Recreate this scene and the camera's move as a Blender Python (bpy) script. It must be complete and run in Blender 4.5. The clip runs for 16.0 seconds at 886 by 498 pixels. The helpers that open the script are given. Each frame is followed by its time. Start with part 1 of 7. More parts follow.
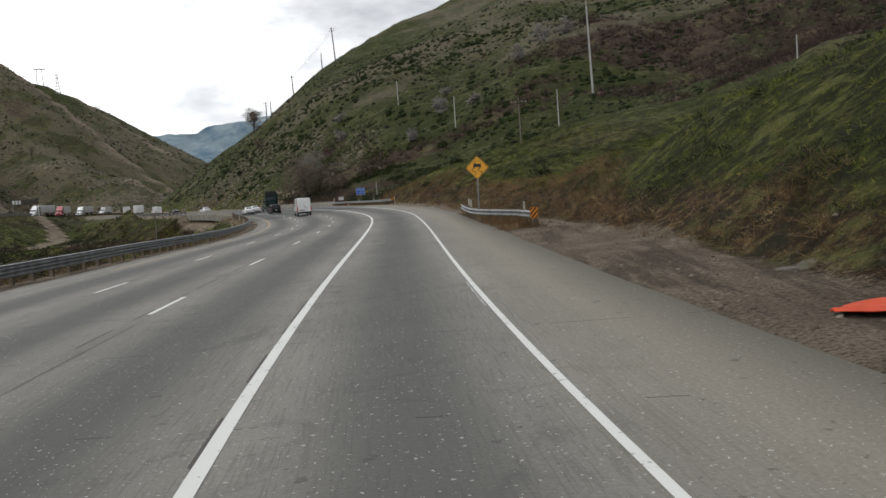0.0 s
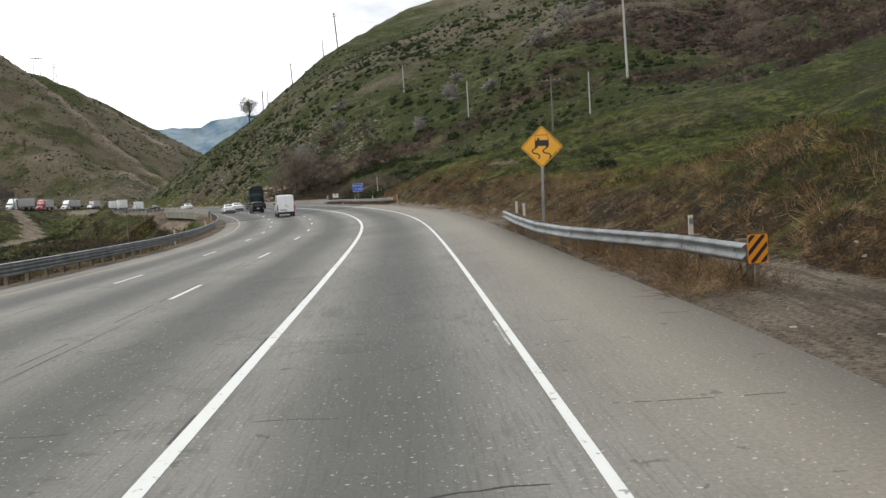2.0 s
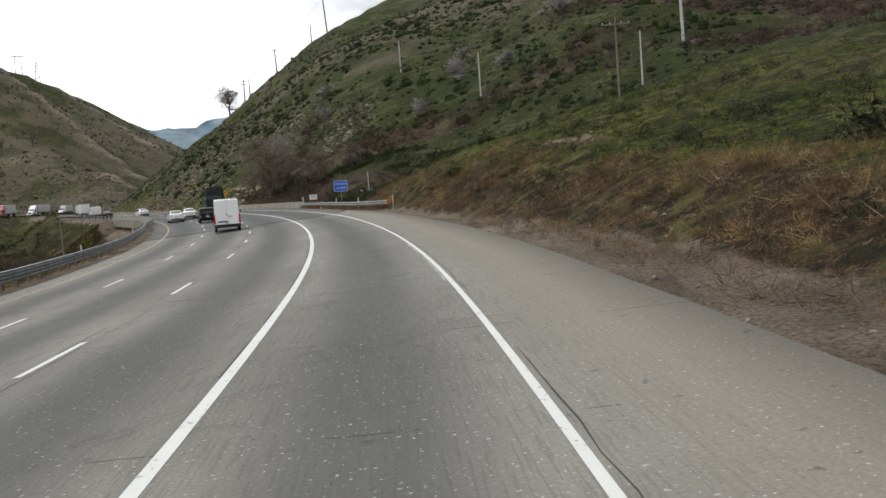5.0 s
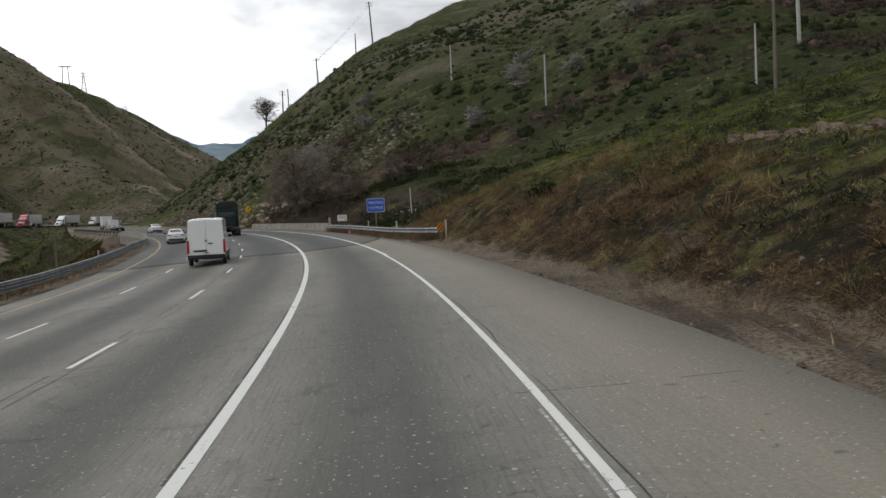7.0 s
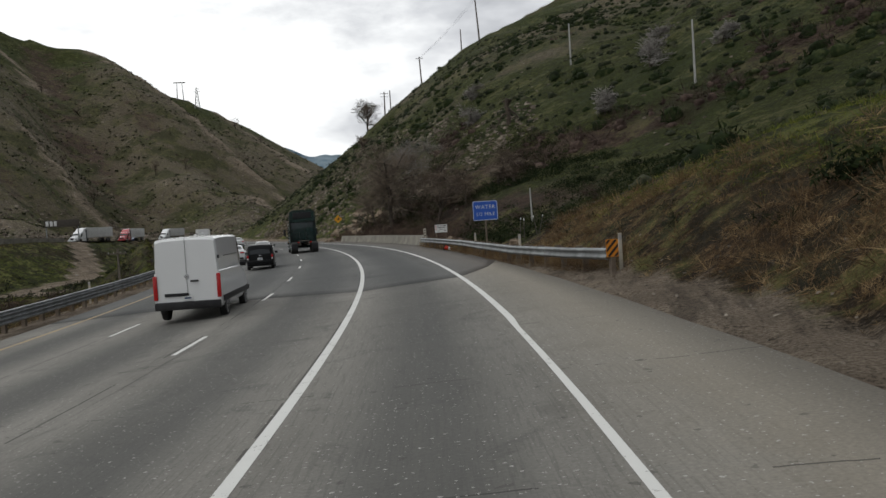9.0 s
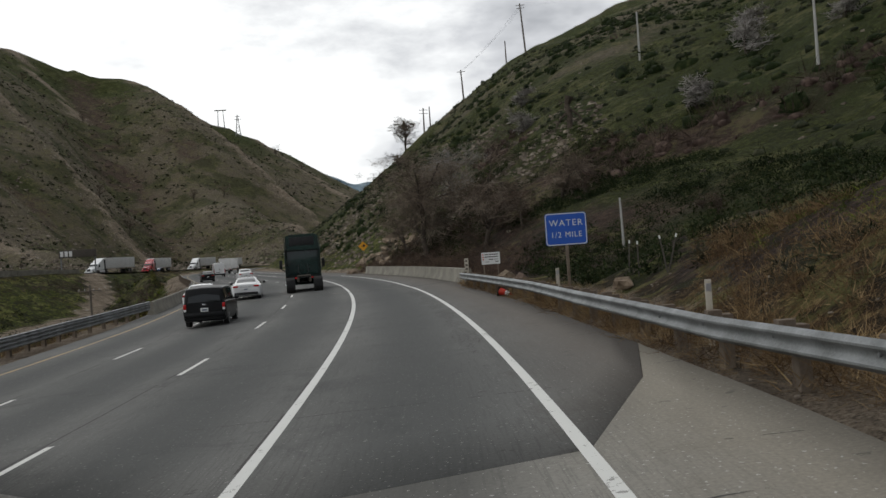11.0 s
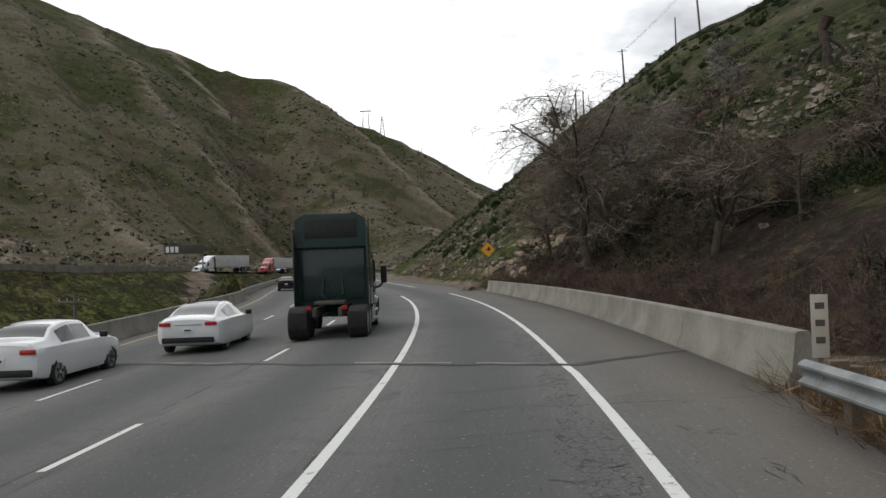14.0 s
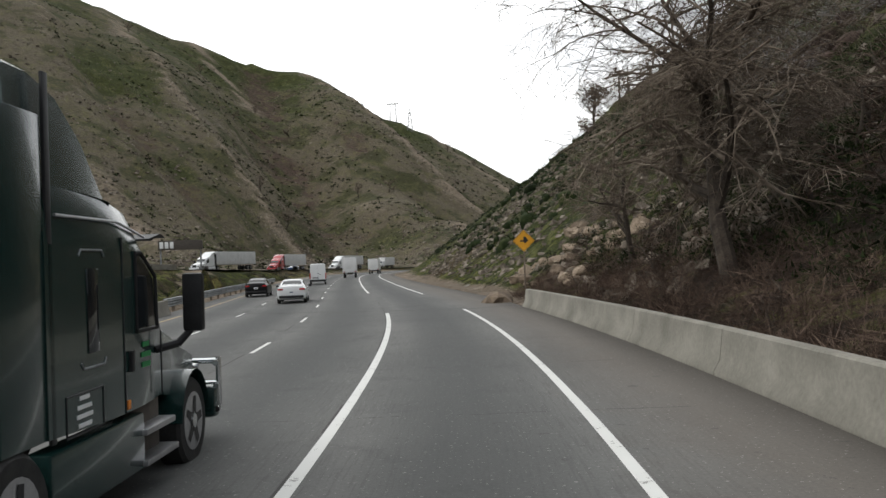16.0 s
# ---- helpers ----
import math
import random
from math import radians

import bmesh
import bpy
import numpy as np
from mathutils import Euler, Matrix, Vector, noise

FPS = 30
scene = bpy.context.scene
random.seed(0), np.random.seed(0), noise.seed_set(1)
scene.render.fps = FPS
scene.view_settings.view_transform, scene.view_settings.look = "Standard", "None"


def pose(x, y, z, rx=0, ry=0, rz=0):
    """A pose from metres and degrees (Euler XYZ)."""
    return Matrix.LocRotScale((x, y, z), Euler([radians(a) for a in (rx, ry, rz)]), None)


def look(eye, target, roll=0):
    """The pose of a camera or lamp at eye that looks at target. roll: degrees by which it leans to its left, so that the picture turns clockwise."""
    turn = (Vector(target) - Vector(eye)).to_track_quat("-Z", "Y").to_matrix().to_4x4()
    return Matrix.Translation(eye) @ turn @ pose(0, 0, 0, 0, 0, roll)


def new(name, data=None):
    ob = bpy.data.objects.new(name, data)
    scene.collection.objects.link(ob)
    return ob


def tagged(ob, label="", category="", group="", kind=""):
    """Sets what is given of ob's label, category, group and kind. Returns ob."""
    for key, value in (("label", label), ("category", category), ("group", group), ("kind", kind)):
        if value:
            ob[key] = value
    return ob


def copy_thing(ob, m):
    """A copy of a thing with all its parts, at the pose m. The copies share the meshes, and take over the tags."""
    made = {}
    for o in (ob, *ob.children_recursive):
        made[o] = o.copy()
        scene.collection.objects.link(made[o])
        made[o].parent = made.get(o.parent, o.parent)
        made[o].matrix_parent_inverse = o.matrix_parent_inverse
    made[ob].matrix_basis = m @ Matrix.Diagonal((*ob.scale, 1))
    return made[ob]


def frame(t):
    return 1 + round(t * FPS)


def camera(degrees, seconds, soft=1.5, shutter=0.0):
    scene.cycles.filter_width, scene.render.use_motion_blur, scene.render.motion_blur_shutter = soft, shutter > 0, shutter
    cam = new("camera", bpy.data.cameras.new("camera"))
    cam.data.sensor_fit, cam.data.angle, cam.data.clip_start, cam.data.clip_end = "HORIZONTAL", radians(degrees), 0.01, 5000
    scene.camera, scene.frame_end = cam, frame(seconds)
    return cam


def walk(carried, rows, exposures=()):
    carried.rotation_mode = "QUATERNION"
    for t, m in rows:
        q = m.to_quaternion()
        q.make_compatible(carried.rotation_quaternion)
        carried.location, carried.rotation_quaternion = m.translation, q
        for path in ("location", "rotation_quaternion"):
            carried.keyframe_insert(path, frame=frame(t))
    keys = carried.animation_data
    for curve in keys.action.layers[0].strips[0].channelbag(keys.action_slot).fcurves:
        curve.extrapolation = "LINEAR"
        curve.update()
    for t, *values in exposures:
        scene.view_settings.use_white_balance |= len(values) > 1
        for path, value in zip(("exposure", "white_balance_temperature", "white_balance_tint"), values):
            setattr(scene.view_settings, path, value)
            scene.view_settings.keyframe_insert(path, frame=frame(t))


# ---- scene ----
cam = camera(54.18, 16.0)
PATH = [
    (0, (4.071, 3.355, 2.044), (3.953, 5.347, 1.903), -4.08),
    (0.5, (3.458, 9.029, 2.028), (3.339, 11.020, 1.885), -3.66),
    (1, (2.888, 14.737, 2.013), (2.766, 16.727, 1.866), -3.43),
    (1.5, (2.323, 20.536, 2.007), (2.197, 22.527, 1.860), -3.21),
    (2, (1.765, 26.359, 2.009), (1.637, 28.349, 1.863), -3.37),
    (2.5, (1.176, 32.114, 2.011), (1.051, 34.105, 1.862), -5.02),
    (3, (0.598, 37.733, 2.015), (0.491, 39.724, 1.862), -6.53),
    (3.5, (0.020, 43.191, 2.041), (-0.075, 45.182, 1.884), -7.30),
    (5.8, (-2.752, 67.239, 2.022), (-2.893, 69.229, 1.879), -3.20),
    (6, (-3.064, 69.323, 2.027), (-3.209, 71.313, 1.891), -3.44),
    (6.5, (-3.864, 74.538, 2.038), (-4.055, 76.525, 1.919), -3.39),
    (7, (-4.749, 79.818, 2.043), (-4.966, 81.804, 1.946), -2.54),
    (7.5, (-5.655, 85.127, 2.038), (-5.939, 87.105, 1.955), -2.55),
    (8, (-6.621, 90.407, 2.035), (-6.980, 92.373, 1.958), -2.68),
    (8.5, (-7.652, 95.564, 2.030), (-8.064, 97.520, 1.958), -2.91),
    (9, (-8.687, 100.653, 2.024), (-9.151, 102.597, 1.957), -3.57),
    (11.3, (-14.880, 124.495, 2.014), (-15.483, 126.401, 2.025), -4.39),
    (11.5, (-15.550, 126.608, 2.015), (-16.211, 128.495, 2.028), -4.39),
    (12, (-17.245, 131.904, 2.022), (-18.061, 133.729, 2.054), -3.72),
    (12.5, (-19.015, 137.127, 2.019), (-19.873, 138.933, 2.057), -3.06),
    (13, (-20.801, 142.237, 1.994), (-21.658, 144.043, 2.029), -2.26),
    (13.5, (-22.642, 147.316, 1.977), (-23.502, 149.121, 2.012), -2.15),
    (14, (-24.523, 152.344, 1.973), (-25.388, 154.146, 2.009), -2.04),
    (14.5, (-26.534, 157.390, 1.971), (-27.420, 159.183, 2.007), -1.92),
    (15, (-28.674, 162.457, 1.973), (-29.583, 164.239, 2.008), -1.80),
    (15.5, (-30.922, 167.555, 2.001), (-31.843, 169.330, 2.034), -1.94),
    (16, (-33.330, 172.645, 2.035), (-34.258, 174.416, 2.066), -2.06),
]
EXPOSURE = [(0, -1.69), (0.5, -1.57), (1, -1.24), (1.5, -1.27), (3, -0.99), (3.7, -1.06), (6, -1.63), (7, -1.86), (9, -2.04), (11.5, -2.1), (12.5, -2.32), (13.5, -1.81), (14.5, -1.7), (16, -1.4)]
walk(cam, [(t, look(eye, target, roll)) for t, eye, target, roll in PATH], EXPOSURE)

# ---------- sky and light: bright overcast ----------
SUN_EL, SUN_AZ = 48.0, 200.0
world = bpy.data.worlds.new("world")
scene.world = world
world.use_nodes = True
wn, wl = world.node_tree.nodes, world.node_tree.links
wn.clear()
w_out = wn.new("ShaderNodeOutputWorld")
w_sky = wn.new("ShaderNodeTexSky")
w_sky.sky_type, w_sky.sun_disc = "NISHITA", False
w_sky.sun_elevation, w_sky.sun_rotation = radians(SUN_EL), radians(SUN_AZ)
w_co = wn.new("ShaderNodeTexCoord")
w_map = wn.new("ShaderNodeMapping")
w_map.inputs["Scale"].default_value = (1.0, 1.0, 2.4)
w_map.inputs["Location"].default_value = (1.9, 0.75, 0.3)
w_n1 = wn.new("ShaderNodeTexNoise")
w_n1.inputs["Scale"].default_value, w_n1.inputs["Detail"].default_value, w_n1.inputs["Roughness"].default_value = 3.4, 8.0, 0.58
w_sep = wn.new("ShaderNodeSeparateXYZ")


def w_math(op, a, b, c=0.0):
    n = wn.new("ShaderNodeMath")
    n.operation = op
    for sock, v in zip(n.inputs, (a, b, c)):
        if isinstance(v, float):
            sock.default_value = v
        else:
            wl.new(v, sock)
    return n.outputs[0]


# a grey band of cloud part way up and towards the right-hand hill; the valley's end and the zenith stay bright
w_hump = w_math("MULTIPLY_ADD", w_sep.outputs["Z"], 1.5, -1.25)
w_up = w_math("MULTIPLY_ADD", w_sep.outputs["Z"], w_hump, 0.28)
w_side = w_math("MULTIPLY_ADD", w_sep.outputs["X"], -0.72, w_up)
w_thick = w_math("MULTIPLY_ADD", w_n1.outputs["Fac"], 1.0, w_side)
w_ramp = wn.new("ShaderNodeValToRGB")
w_el = w_ramp.color_ramp.elements
w_el[0].position, w_el[0].color = 0.58, (0.33, 0.345, 0.37, 1)
w_el[1].position, w_el[1].color = 0.86, (0.985, 1.0, 1.0, 1)
w_e3 = w_el.new(0.72)
w_e3.color = (0.60, 0.615, 0.64, 1)
w_b1 = wn.new("ShaderNodeBackground")
w_b1.inputs["Strength"].default_value = 0.08
w_b2 = wn.new("ShaderNodeBackground")
w_b2.inputs["Strength"].default_value = 5.2
w_mix = wn.new("ShaderNodeMixShader")
w_mix.inputs["Fac"].default_value = 0.9
wl.new(w_co.outputs["Generated"], w_map.inputs["Vector"])
wl.new(w_map.outputs["Vector"], w_n1.inputs["Vector"])
wl.new(w_co.outputs["Generated"], w_sep.inputs["Vector"])
wl.new(w_thick, w_ramp.inputs["Fac"])
wl.new(w_sky.outputs["Color"], w_b1.inputs["Color"])
wl.new(w_ramp.outputs["Color"], w_b2.inputs["Color"])
wl.new(w_b1.outputs["Background"], w_mix.inputs[1])
wl.new(w_b2.outputs["Background"], w_mix.inputs[2])
wl.new(w_mix.outputs["Shader"], w_out.inputs["Surface"])
sun = new("sun", bpy.data.lights.new("sun", "SUN"))
sun.data.energy, sun.data.angle, sun.data.color = 1.0, radians(20), (1.0, 0.95, 0.87)
sun.rotation_euler = (radians(90 - SUN_EL), 0, radians(180 - SUN_AZ))

# ---------- materials ----------
MATS = {}


def node_mat(name, rough=0.8, metal=0.0, spec=0.3):
    m = bpy.data.materials.new(name)
    m.use_nodes = True
    nt = m.node_tree
    b = nt.nodes["Principled BSDF"]
    b.inputs["Roughness"].default_value = rough
    b.inputs["Metallic"].default_value = metal
    b.inputs["Specular IOR Level"].default_value = spec
    MATS[name] = m
    return m, nt, b


def noise_node(nt, scale, detail=4.0, rough=0.55, vec=None, dist=0.0):
    n = nt.nodes.new("ShaderNodeTexNoise")
    n.inputs["Scale"].default_value, n.inputs["Detail"].default_value = scale, detail
    n.inputs["Roughness"].default_value, n.inputs["Distortion"].default_value = rough, dist
    if vec is None:
        vec = nt.nodes.new("ShaderNodeTexCoord").outputs["Object"]
    nt.links.new(vec, n.inputs["Vector"])
    return n.outputs["Fac"]


def ramp_node(nt, fac, stops):
    r = nt.nodes.new("ShaderNodeValToRGB")
    e = r.color_ramp.elements
    while len(e) < len(stops):
        e.new(0.5)
    for el, (p, c) in zip(e, stops):
        el.position, el.color = p, (*c, 1) if len(c) == 3 else c
    nt.links.new(fac, r.inputs["Fac"])
    return r.outputs["Color"]


def mix_node(nt, fac, a, b, mode="MIX"):
    m = nt.nodes.new("ShaderNodeMix")
    m.data_type, m.blend_type = "RGBA", mode
    for sock, v in ((m.inputs["Factor"], fac), (m.inputs["A"], a), (m.inputs["B"], b)):
        if isinstance(v, (int, float)):
            sock.default_value = v
        elif isinstance(v, tuple):
            sock.default_value = (*v, 1) if len(v) == 3 else v
        else:
            nt.links.new(v, sock)
    return m.outputs["Result"]


def math_node(nt, op, a, b=0.0, c=0.0):
    m = nt.nodes.new("ShaderNodeMath")
    m.operation = op
    for sock, v in zip(m.inputs, (a, b, c)):
        if isinstance(v, (int, float)):
            sock.default_value = v
        else:
            nt.links.new(v, sock)
    return m.outputs["Value"]


def bump_node(nt, b, height, strength, distance):
    n = nt.nodes.new("ShaderNodeBump")
    n.inputs["Strength"].default_value, n.inputs["Distance"].default_value = strength, distance
    nt.links.new(height, n.inputs["Height"])
    nt.links.new(n.outputs["Normal"], b.inputs["Normal"])


def simple(name, c1, c2, scale=3.0, rough=0.7, metal=0.0, spec=0.3, fine=40.0, bump=0.15, dist=0.01, vary=0.0):
    """Two tones at two scales with fine relief."""
    m, nt, b = node_mat(name, rough, metal, spec)
    f1, f2 = noise_node(nt, scale), noise_node(nt, fine, 6.0, 0.65)
    f = math_node(nt, "MULTIPLY_ADD", f1, 0.65, math_node(nt, "MULTIPLY", f2, 0.35))
    col = ramp_node(nt, f, [(0.35, c1), (0.65, c2)])
    if vary:
        info = nt.nodes.new("ShaderNodeObjectInfo")
        hs = nt.nodes.new("ShaderNodeHueSaturation")
        nt.links.new(math_node(nt, "MULTIPLY_ADD", info.outputs["Random"], vary, 1 - vary / 2), hs.inputs["Value"])
        nt.links.new(col, hs.inputs["Color"])
        col = hs.outputs["Color"]
    nt.links.new(col, b.inputs["Base Color"])
    if bump:
        bump_node(nt, b, f2, bump, dist)
    return m


def paint(name, c, rough=0.25, spec=0.5, dirt=0.12, coat=0.6):
    """Car paint, slightly dusty towards its lower parts' grain."""
    m, nt, b = node_mat(name, rough, 0.0, spec)
    f = noise_node(nt, 2.5, 6.0, 0.6)
    d = tuple(min(1.0, v * 0.75 + 0.05) for v in c)
    nt.links.new(ramp_node(nt, f, [(0.35, c), (0.75, tuple(a * (1 - dirt) + q * dirt for a, q in zip(c, d)))]), b.inputs["Base Color"])
    b.inputs["Coat Weight"].default_value, b.inputs["Coat Roughness"].default_value = coat, 0.08
    return m


def uv_vec(nt):
    return nt.nodes.new("ShaderNodeUVMap").outputs["UV"]


def road_mat(name, c_lo, c_hi, c_track, joint_every, speck, dust=(0.86, 0.78, 0.68), craze=False):
    """Pavement; UV runs along the road in metres (x across, y along)."""
    m, nt, b = node_mat(name, 0.85, 0.0, 0.25)
    uv = uv_vec(nt)
    sep = nt.nodes.new("ShaderNodeSeparateXYZ")
    nt.links.new(uv, sep.inputs["Vector"])
    ux, uy = sep.outputs["X"], sep.outputs["Y"]
    stretch = nt.nodes.new("ShaderNodeMapping")
    stretch.inputs["Scale"].default_value = (1.0, 0.06, 1.0)
    nt.links.new(uv, stretch.inputs["Vector"])
    big = noise_node(nt, 0.12, 4.0, 0.6, uv)
    streak = noise_node(nt, 1.1, 5.0, 0.6, stretch.outputs["Vector"])
    fine = noise_node(nt, 22.0, 6.0, 0.7, uv)
    peb = noise_node(nt, 17.0, 2.5, 0.5, uv)
    col = ramp_node(nt, math_node(nt, "MULTIPLY_ADD", big, 0.5, math_node(nt, "MULTIPLY", streak, 0.5)), [(0.38, c_lo), (0.62, c_hi)])
    tine = nt.nodes.new("ShaderNodeMapping")
    tine.inputs["Scale"].default_value = (1.0, 0.035, 1.0)
    nt.links.new(uv, tine.inputs["Vector"])
    groove = noise_node(nt, 26.0, 3.0, 0.6, tine.outputs["Vector"])
    col = mix_node(nt, math_node(nt, "MULTIPLY", math_node(nt, "GREATER_THAN", groove, 0.56), 0.22), col, (0.05, 0.048, 0.044))
    # rubber and oil in the middle of each lane
    lane = math_node(nt, "MULTIPLY", math_node(nt, "ADD", ux, 1.6 + 35.0), 1 / 3.5)
    ph = math_node(nt, "FRACT", lane)
    dcen = math_node(nt, "ABSOLUTE", math_node(nt, "SUBTRACT", ph, 0.5))
    track = nt.nodes.new("ShaderNodeMapRange")
    track.interpolation_type = "SMOOTHSTEP"
    track.inputs["From Min"].default_value, track.inputs["From Max"].default_value = 0.42, 0.06
    nt.links.new(dcen, track.inputs["Value"])
    inlane = math_node(nt, "MULTIPLY", math_node(nt, "LESS_THAN", ux, 1.6), math_node(nt, "GREATER_THAN", ux, -12.3))
    tf = math_node(nt, "MULTIPLY", math_node(nt, "MULTIPLY", track.outputs["Result"], inlane), math_node(nt, "MULTIPLY_ADD", streak, 0.8, 0.35))
    col = mix_node(nt, tf, col, c_track)
    # grime patches and curved scuffs on the shoulder
    grime = noise_node(nt, 0.55, 6.0, 0.7, uv, 1.5)
    gm = nt.nodes.new("ShaderNodeMapRange")
    gm.inputs["From Min"].default_value, gm.inputs["From Max"].default_value = 0.55, 0.72
    nt.links.new(grime, gm.inputs["Value"])
    col = mix_node(nt, math_node(nt, "MULTIPLY", gm.outputs["Result"], 0.55), col, tuple(v * 0.8 for v in c_track))
    # brown dust towards the shoulder's edge
    du = nt.nodes.new("ShaderNodeMapRange")
    du.inputs["From Min"].default_value, du.inputs["From Max"].default_value = 1.5, 3.2
    nt.links.new(math_node(nt, "MULTIPLY_ADD", grime, 1.6, math_node(nt, "SUBTRACT", ux, 0.8)), du.inputs["Value"])
    col = mix_node(nt, math_node(nt, "MULTIPLY", du.outputs["Result"], 0.75), col, tuple(v * k for v, k in zip(c_hi, dust)))
    # transverse joints
    wob = math_node(nt, "MULTIPLY_ADD", noise_node(nt, 0.7, 3.0, 0.5, uv), 0.35, uy)
    jd = math_node(nt, "ABSOLUTE", math_node(nt, "SUBTRACT", math_node(nt, "FRACT", math_node(nt, "MULTIPLY", math_node(nt, "MULTIPLY_ADD", ux, 0.15, wob), 1 / joint_every)), 0.5))
    jl = math_node(nt, "LESS_THAN", jd, 0.011 / joint_every * 1.4)
    jl = math_node(nt, "MULTIPLY", jl, math_node(nt, "GREATER_THAN", noise_node(nt, 0.9, 3.0, 0.6, uv), 0.53))
    ld = math_node(nt, "LESS_THAN", math_node(nt, "ABSOLUTE", math_node(nt, "SUBTRACT", math_node(nt, "FRACT", math_node(nt, "ADD", lane, 0.53)), 0.5)), 0.006)
    ld = math_node(nt, "MULTIPLY", ld, math_node(nt, "MULTIPLY", inlane, math_node(nt, "GREATER_THAN", noise_node(nt, 0.35, 2.0, 0.5, uv), 0.5)))
    crack = math_node(nt, "MAXIMUM", jl, ld)
    if craze:          # a band of net cracks beside the edge line
        net = nt.nodes.new("ShaderNodeTexVoronoi")
        net.feature = "DISTANCE_TO_EDGE"
        net.inputs["Scale"].default_value = 6.5
        nt.links.new(uv, net.inputs["Vector"])
        wide = math_node(nt, "LESS_THAN", math_node(nt, "ABSOLUTE", math_node(nt, "SUBTRACT", ux, 1.36)), math_node(nt, "MULTIPLY_ADD", noise_node(nt, 0.5, 4.0, 0.6, uv), 1.5, -0.52))
        along = math_node(nt, "MULTIPLY", math_node(nt, "GREATER_THAN", uy, 139.0), math_node(nt, "LESS_THAN", uy, 180.0))
        net_line = math_node(nt, "LESS_THAN", net.outputs["Distance"], math_node(nt, "MULTIPLY", noise_node(nt, 2.4, 3.0, 0.6, uv), 0.085))
        crack = math_node(nt, "MAXIMUM", crack, math_node(nt, "MULTIPLY", net_line, math_node(nt, "MULTIPLY", wide, along)))
    col = mix_node(nt, math_node(nt, "MULTIPLY", crack, 0.75), col, (0.035, 0.033, 0.03))
    # exposed aggregate
    sp = math_node(nt, "MULTIPLY", math_node(nt, "GREATER_THAN", peb, 0.675), speck)
    col = mix_node(nt, sp, col, (0.5, 0.49, 0.46))
    sp2 = math_node(nt, "MULTIPLY", math_node(nt, "GREATER_THAN", noise_node(nt, 3.1, 4.0, 0.6, uv), 0.67), 0.5)
    col = mix_node(nt, sp2, col, (0.06, 0.057, 0.052))
    col = mix_node(nt, math_node(nt, "MULTIPLY_ADD", fine, 2.4, -0.75), col, mix_node(nt, 0.42, col, (0.035, 0.033, 0.03)))
    nt.links.new(col, b.inputs["Base Color"])
    bump_node(nt, b, math_node(nt, "SUBTRACT", fine, crack), 0.35, 0.008)
    return m


M_CONC = road_mat("road_concrete", (0.180, 0.172, 0.153), (0.272, 0.260, 0.232), (0.078, 0.078, 0.074), 4.6, 0.8, (0.97, 0.90, 0.80))
M_GREY = road_mat("road_grey", (0.108, 0.109, 0.105), (0.162, 0.16, 0.153), (0.068, 0.071, 0.07), 5.5, 0.35, (0.88, 0.77, 0.68), True)


def worn_paint(name, c, base, keep):
    m, nt, b = node_mat(name, 0.7, 0.0, 0.3)
    uv = uv_vec(nt)
    f = noise_node(nt, 9.0, 7.0, 0.7, uv)
    g = noise_node(nt, 1.2, 4.0, 0.6, uv)
    k = math_node(nt, "GREATER_THAN", math_node(nt, "MULTIPLY_ADD", g, 0.5, f), keep)
    col = mix_node(nt, math_node(nt, "MULTIPLY", g, 0.5), c, tuple(v * 0.72 for v in c))
    nt.links.new(mix_node(nt, math_node(nt, "MULTIPLY", k, 0.85), col, base), b.inputs["Base Color"])
    return m


M_WHITE = worn_paint("line_white", (0.66, 0.66, 0.63), (0.22, 0.215, 0.2), 0.88)
M_GHOST = worn_paint("line_ghost", (0.55, 0.55, 0.52), (0.2, 0.19, 0.175), 0.72)
M_YELLOW = worn_paint("line_yellow", (0.40, 0.285, 0.14), (0.2, 0.185, 0.15), 0.8)
M_PATCH = simple("patch_tar", (0.03, 0.03, 0.03), (0.07, 0.068, 0.065), 2.0, 0.8, fine=30)
M_BARRIER = simple("barrier_concrete", (0.14, 0.132, 0.11), (0.27, 0.255, 0.217), 0.8, 0.9, fine=14, bump=0.3)
M_STEEL = simple("galvanised_steel", (0.13, 0.135, 0.135), (0.30, 0.315, 0.32), 1.6, 0.6, 0.45, 0.4, 30, 0.05)
M_RUST = simple("dark_steel", (0.05, 0.045, 0.04), (0.10, 0.085, 0.07), 4.0, 0.8)
M_TIMBER = simple("weathered_timber", (0.10, 0.075, 0.055), (0.2, 0.165, 0.13), 2.0, 0.9, fine=18, bump=0.4)
M_POLE = simple("pole_wood", (0.10, 0.085, 0.07), (0.19, 0.165, 0.14), 1.0, 0.9, fine=12, bump=0.3)
M_POLEGREY = simple("pole_grey", (0.30, 0.30, 0.29), (0.44, 0.43, 0.41), 1.0, 0.8, fine=12)
M_SIGNY = simple("sign_amber", (0.62, 0.29, 0.015), (0.70, 0.34, 0.02), 1.5, 0.45, spec=0.4, bump=0)
M_SIGNO = simple("sign_orange", (0.55, 0.19, 0.012), (0.64, 0.24, 0.02), 1.5, 0.45, spec=0.4, bump=0)
M_LETTERG = simple("lettering_green", (0.02, 0.2, 0.06), (0.03, 0.25, 0.08), 2.0, 0.5, bump=0)
M_CREAM = simple("post_cream", (0.36, 0.33, 0.27), (0.48, 0.44, 0.37), 3.0, 0.7)
M_CONE = simple("cone_red", (0.42, 0.02, 0.012), (0.55, 0.04, 0.02), 4.0, 0.5)
